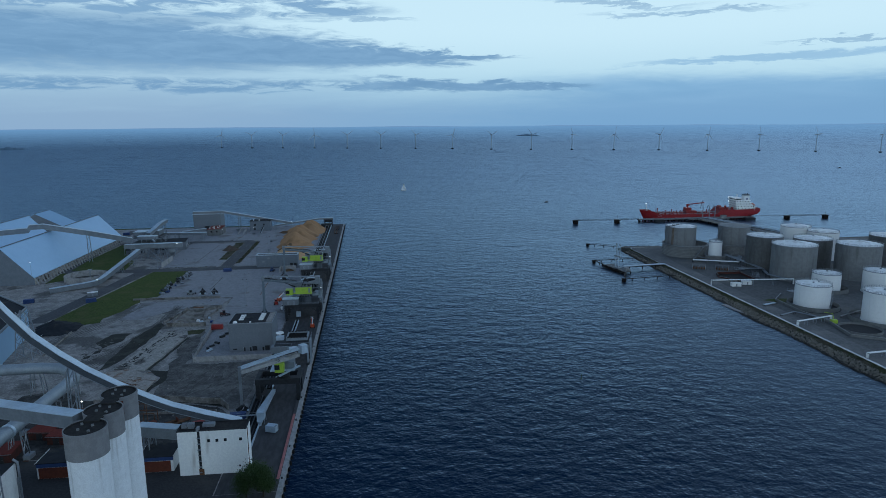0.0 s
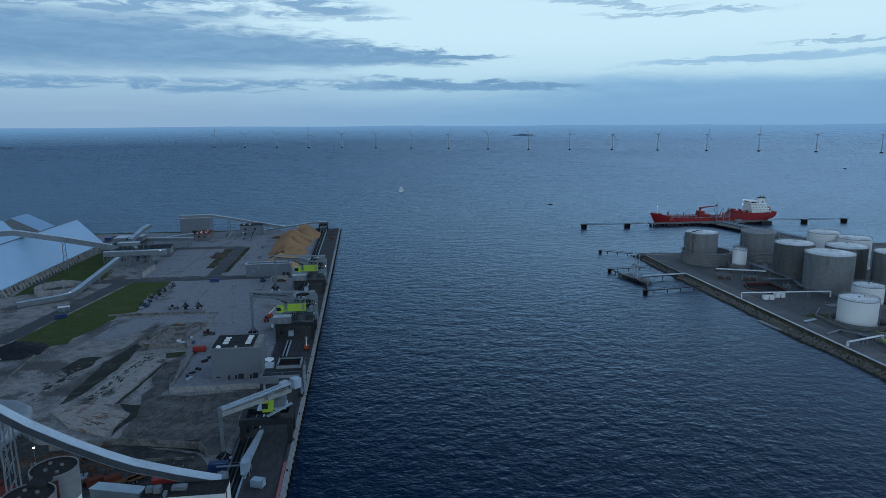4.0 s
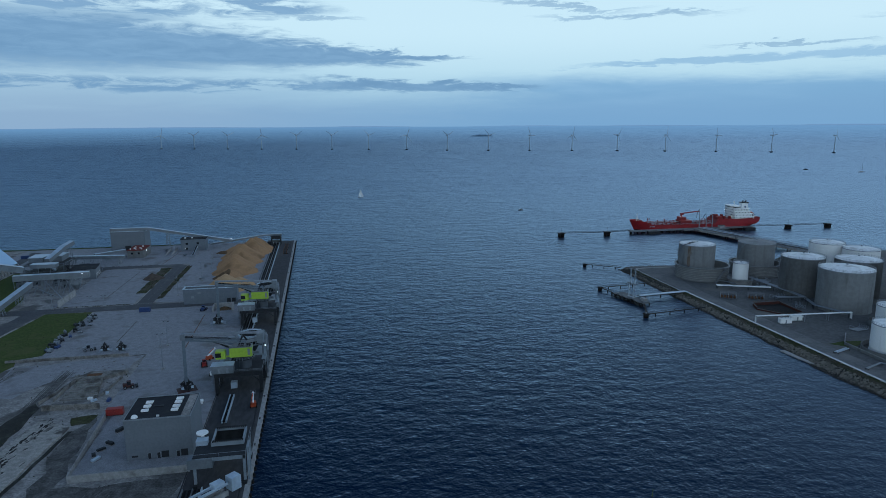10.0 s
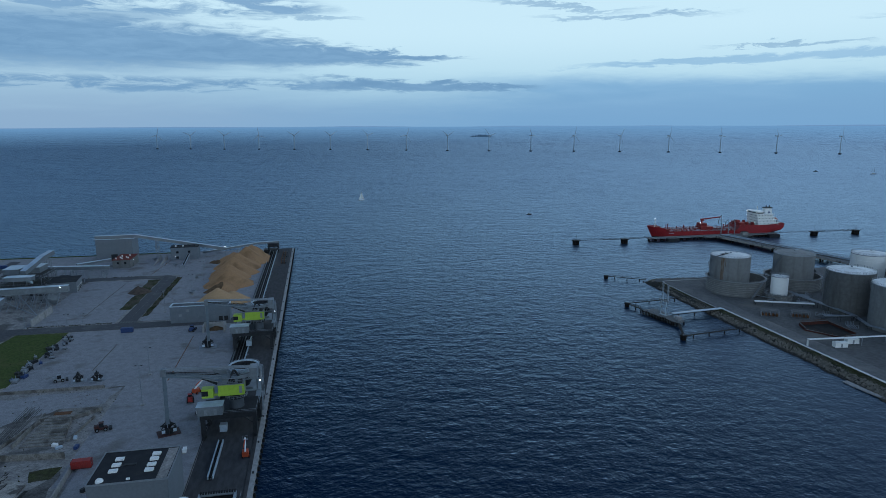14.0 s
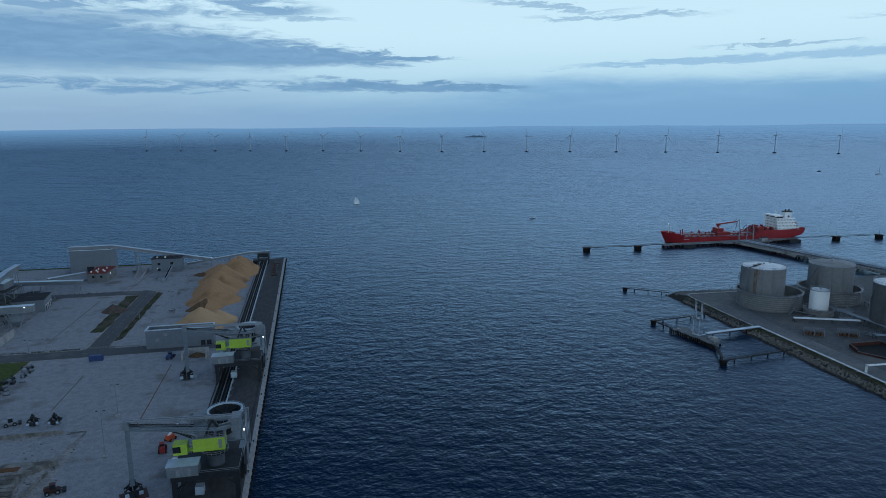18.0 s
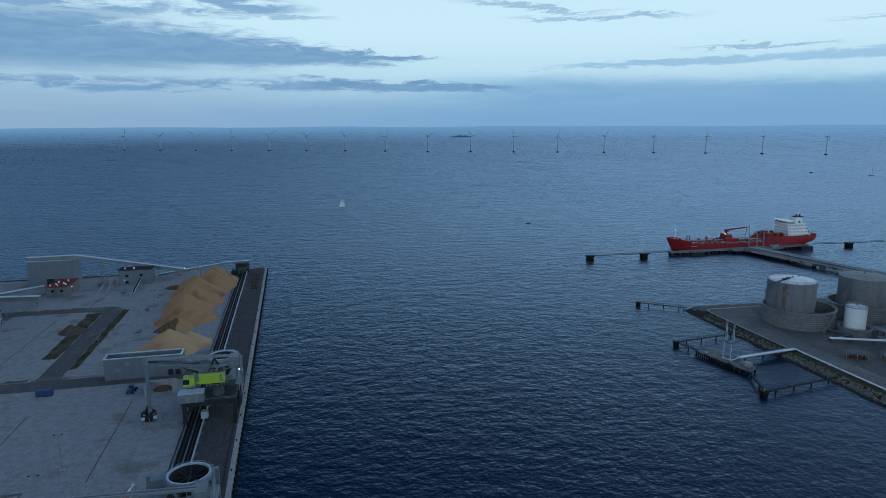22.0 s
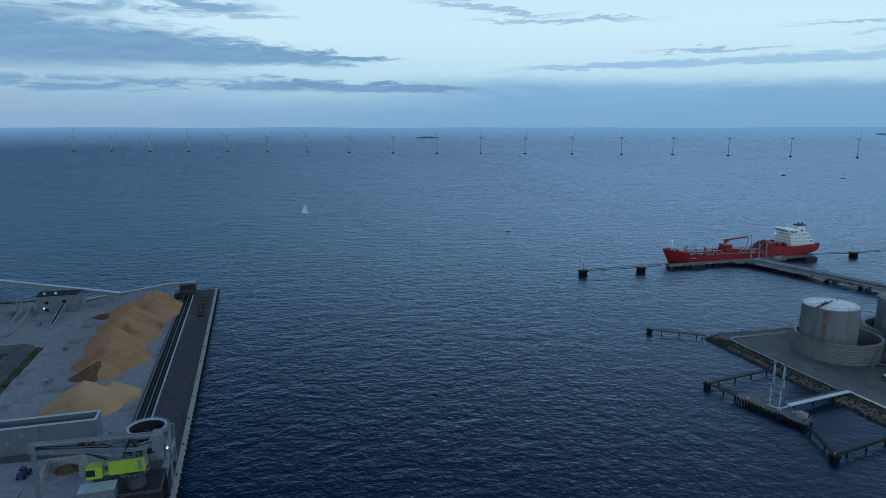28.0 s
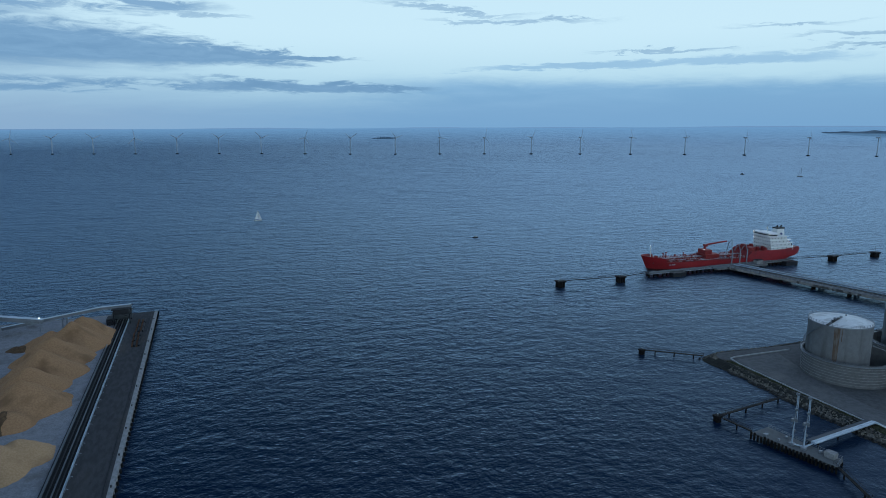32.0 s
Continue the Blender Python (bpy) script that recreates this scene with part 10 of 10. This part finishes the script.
def tree(x, y, h, rad, seed, label):
    r = random.Random(seed)
    t = thing("tree", label, "tree", (x, y, G), group="trees at the quay")
    part("trunk", Shape().cyl((0, 0, 0), (0.2, 0.1, h * 0.5), 0.3, 0.16, 8), M["bark"], t, smooth=50)
    tips = []
    for i in range(9):
        a, e = i * 2.4, r.uniform(0.3, 1.2)
        p = Vector((rad * 0.7 * math.cos(a) * math.cos(e), rad * 0.7 * math.sin(a) * math.cos(e), h * 0.45 + h * 0.45 * math.sin(e)))
        part("limb", Shape().cyl((0.1, 0, h * 0.25), p, 0.12, 0.04, 6), M["bark"], t)
        tips.append(p)
    s = Shape()
    for i in range(6500):
        p = r.choice(tips) + Vector((r.gauss(0, rad * 0.28), r.gauss(0, rad * 0.28), r.gauss(0, h * 0.12)))
        if p.z < 0.4:
            continue
        a, b, k = r.uniform(0, 6.28), r.uniform(-1, 1), r.uniform(0.12, 0.26)
        u = Vector((math.cos(a), math.sin(a), b)).normalized() * k
        w = Vector((-math.sin(a), math.cos(a), r.uniform(-0.6, 0.6))).normalized() * k * 0.7
        s.add([p - u, p + w, p + u, p - w], [(0, 1, 2, 3)])
    part("crown", s, M["leaf"], t, "dense dark green leaves", kind="stuff")


tree(-7.6, 106.0, 8.6, 4.0, 1, "bushy dark green tree beside the white building")
tree(-10.0, 100.8, 8.6, 4.0, 2, "bushy dark green tree on the quay apron")
tree(-5.2, 102.4, 6.8, 3.2, 3, "small bushy tree near the quay edge")


def tip_tower():
    t = thing("transfer_tower", "dark steel transfer tower at the quay tip", "industrial tower", (-17, 637, G))
    for x in (-4, 4):
        for y in (-4, 5):
            part("column", Shape().beam((x, y, 0), (x, y, 7.6), 0.5), M["dark_steel"], t)
    for z in (3.2, 6.0, 8.6):
        part("floor", Shape().box(-5, -5, z, 5, 6, z + 0.3), M["dark_steel"], t)
    part("hood", Shape().box(-4, -5, 6.3, 4, 2, 8.6), M["dark_steel"], t)
    part("drive", Shape().box(-8, -4, 0, -4.6, 4, 3.5).cyl((-6, -6, 1.5), (-6, -4, 1.5), 1.2), M["dark_steel"], t)
    part("brace", Shape().beam((-4, -4, 0), (4, -4, 4), 0.25).beam((4, -4, 4), (-4, -4, 8), 0.25), M["dark_steel"], t)
    r = random.Random(6)
    for i in range(6):
        y = 592 + i * 8.5
        s = thing("steel_stack", "stack of rusty steel beams near the quay tip", "steel stack", (-6.6 + r.uniform(-0.4, 0.4), y, G + 0.05), r.uniform(-3, 3), group="steel stacks")
        for k in range(4):
            part("beam", Shape().box(-2.2 + k * 1.1, -3.6, 0, -1.5 + k * 1.1, 3.6, 0.5 + 0.4 * (k % 2)), M[("rust", "dark_steel")[k % 2]], s)
    belt = thing("belt_feeder", "pale inclined belt feeder leading into a hut", "conveyor", (0, 0, G))
    part("trough", Shape().beam((-84.3, 591, 0.9), (-85.3, 622, 4.4), 1.7, 0.5), M["gallery_roof"], belt)
    part("belt", Shape().beam((-84.3, 591.4, 1.18), (-85.3, 621.8, 4.68), 1.1, 0.12), M["rubber"], belt)
    part("tail_hopper", Shape().box(-86, 588.6, 0, -82.8, 591.6, 1.9), M["steel"], belt)
    for u in (0.3, 0.62, 0.9):
        for dx in (-0.8, 0.8):
            part("leg", Shape().beam((-84.3 - u + dx, 591 + 31 * u, 0), (-84.3 - u + dx, 591 + 31 * u, 0.8 + 3.5 * u), 0.2), M["steel"], belt)
    for x, lab in ((-108.2, "pale concrete ramp wall"), (-103.4, "pale concrete ramp wall beside a pit")):
        w = thing("ramp_wall", lab, "wall", (x, 600, G), group="ramp walls")
        part("wall", Shape().add([(-0.3, 0, 0), (0.3, 0, 0), (0.3, 27, 0), (-0.3, 27, 0), (-0.3, 0, 0.6), (0.3, 0, 0.6), (0.3, 27, 3.6), (-0.3, 27, 3.6)], [(3, 2, 1, 0), (4, 5, 6, 7), (0, 1, 5, 4), (1, 2, 6, 5), (2, 3, 7, 6), (3, 0, 4, 7)]), M["pale_concrete"], w)
    for x, y, k in ((-90.6, 594, 1.0), (-61.8, 501, 1.2), (-66, 545, 0.9), (-112, 622, 1.2)):
        s = thing("feed_hopper", "small steel feed hopper standing on the yard", "machine", (x, y, G + 0.05), r.uniform(0, 180), group="feed hoppers")
        part("bin", Shape().add([(-1.6 * k, -1.3 * k, 2.2), (1.6 * k, -1.3 * k, 2.2), (1.6 * k, 1.3 * k, 2.2), (-1.6 * k, 1.3 * k, 2.2), (-0.5, -0.5, 0.7), (0.5, -0.5, 0.7), (0.5, 0.5, 0.7), (-0.5, 0.5, 0.7)], [(0, 4, 5, 1), (1, 5, 6, 2), (2, 6, 7, 3), (3, 7, 4, 0), (4, 7, 6, 5)]), M["gallery"], s)
        for dx in (-1.3, 1.3):
            for dy in (-1.1, 1.1):
                part("leg", Shape().beam((dx * k, dy * k, 0), (dx * k, dy * k, 2.2), 0.16), M["steel"], s)


tip_tower()


def spot_lamps():
    for x, y, z in ((-212, 398, 19), (-163, 386, 7.3), (-137, 489, 14), (-122, 597, 8.9), (-87, 633, 13), (-57, 632, 10.4), (-85.7, 171.8, 7)):
        t = thing("yard_lamp", "small lit lamp on a thin post", "lamp", (x, y, G), group="lit yard lamps")
        part("post", Shape().cyl((0, 0, 0), (0, 0, z - G), 0.1, 0.08, 6), M["steel"], t)
        part("bulb", Shape().cbox((0, 0, z - G + 0.2), (0.45, 0.45, 0.35)), M["lamp"], t, "lit lamp head")


spot_lamps()
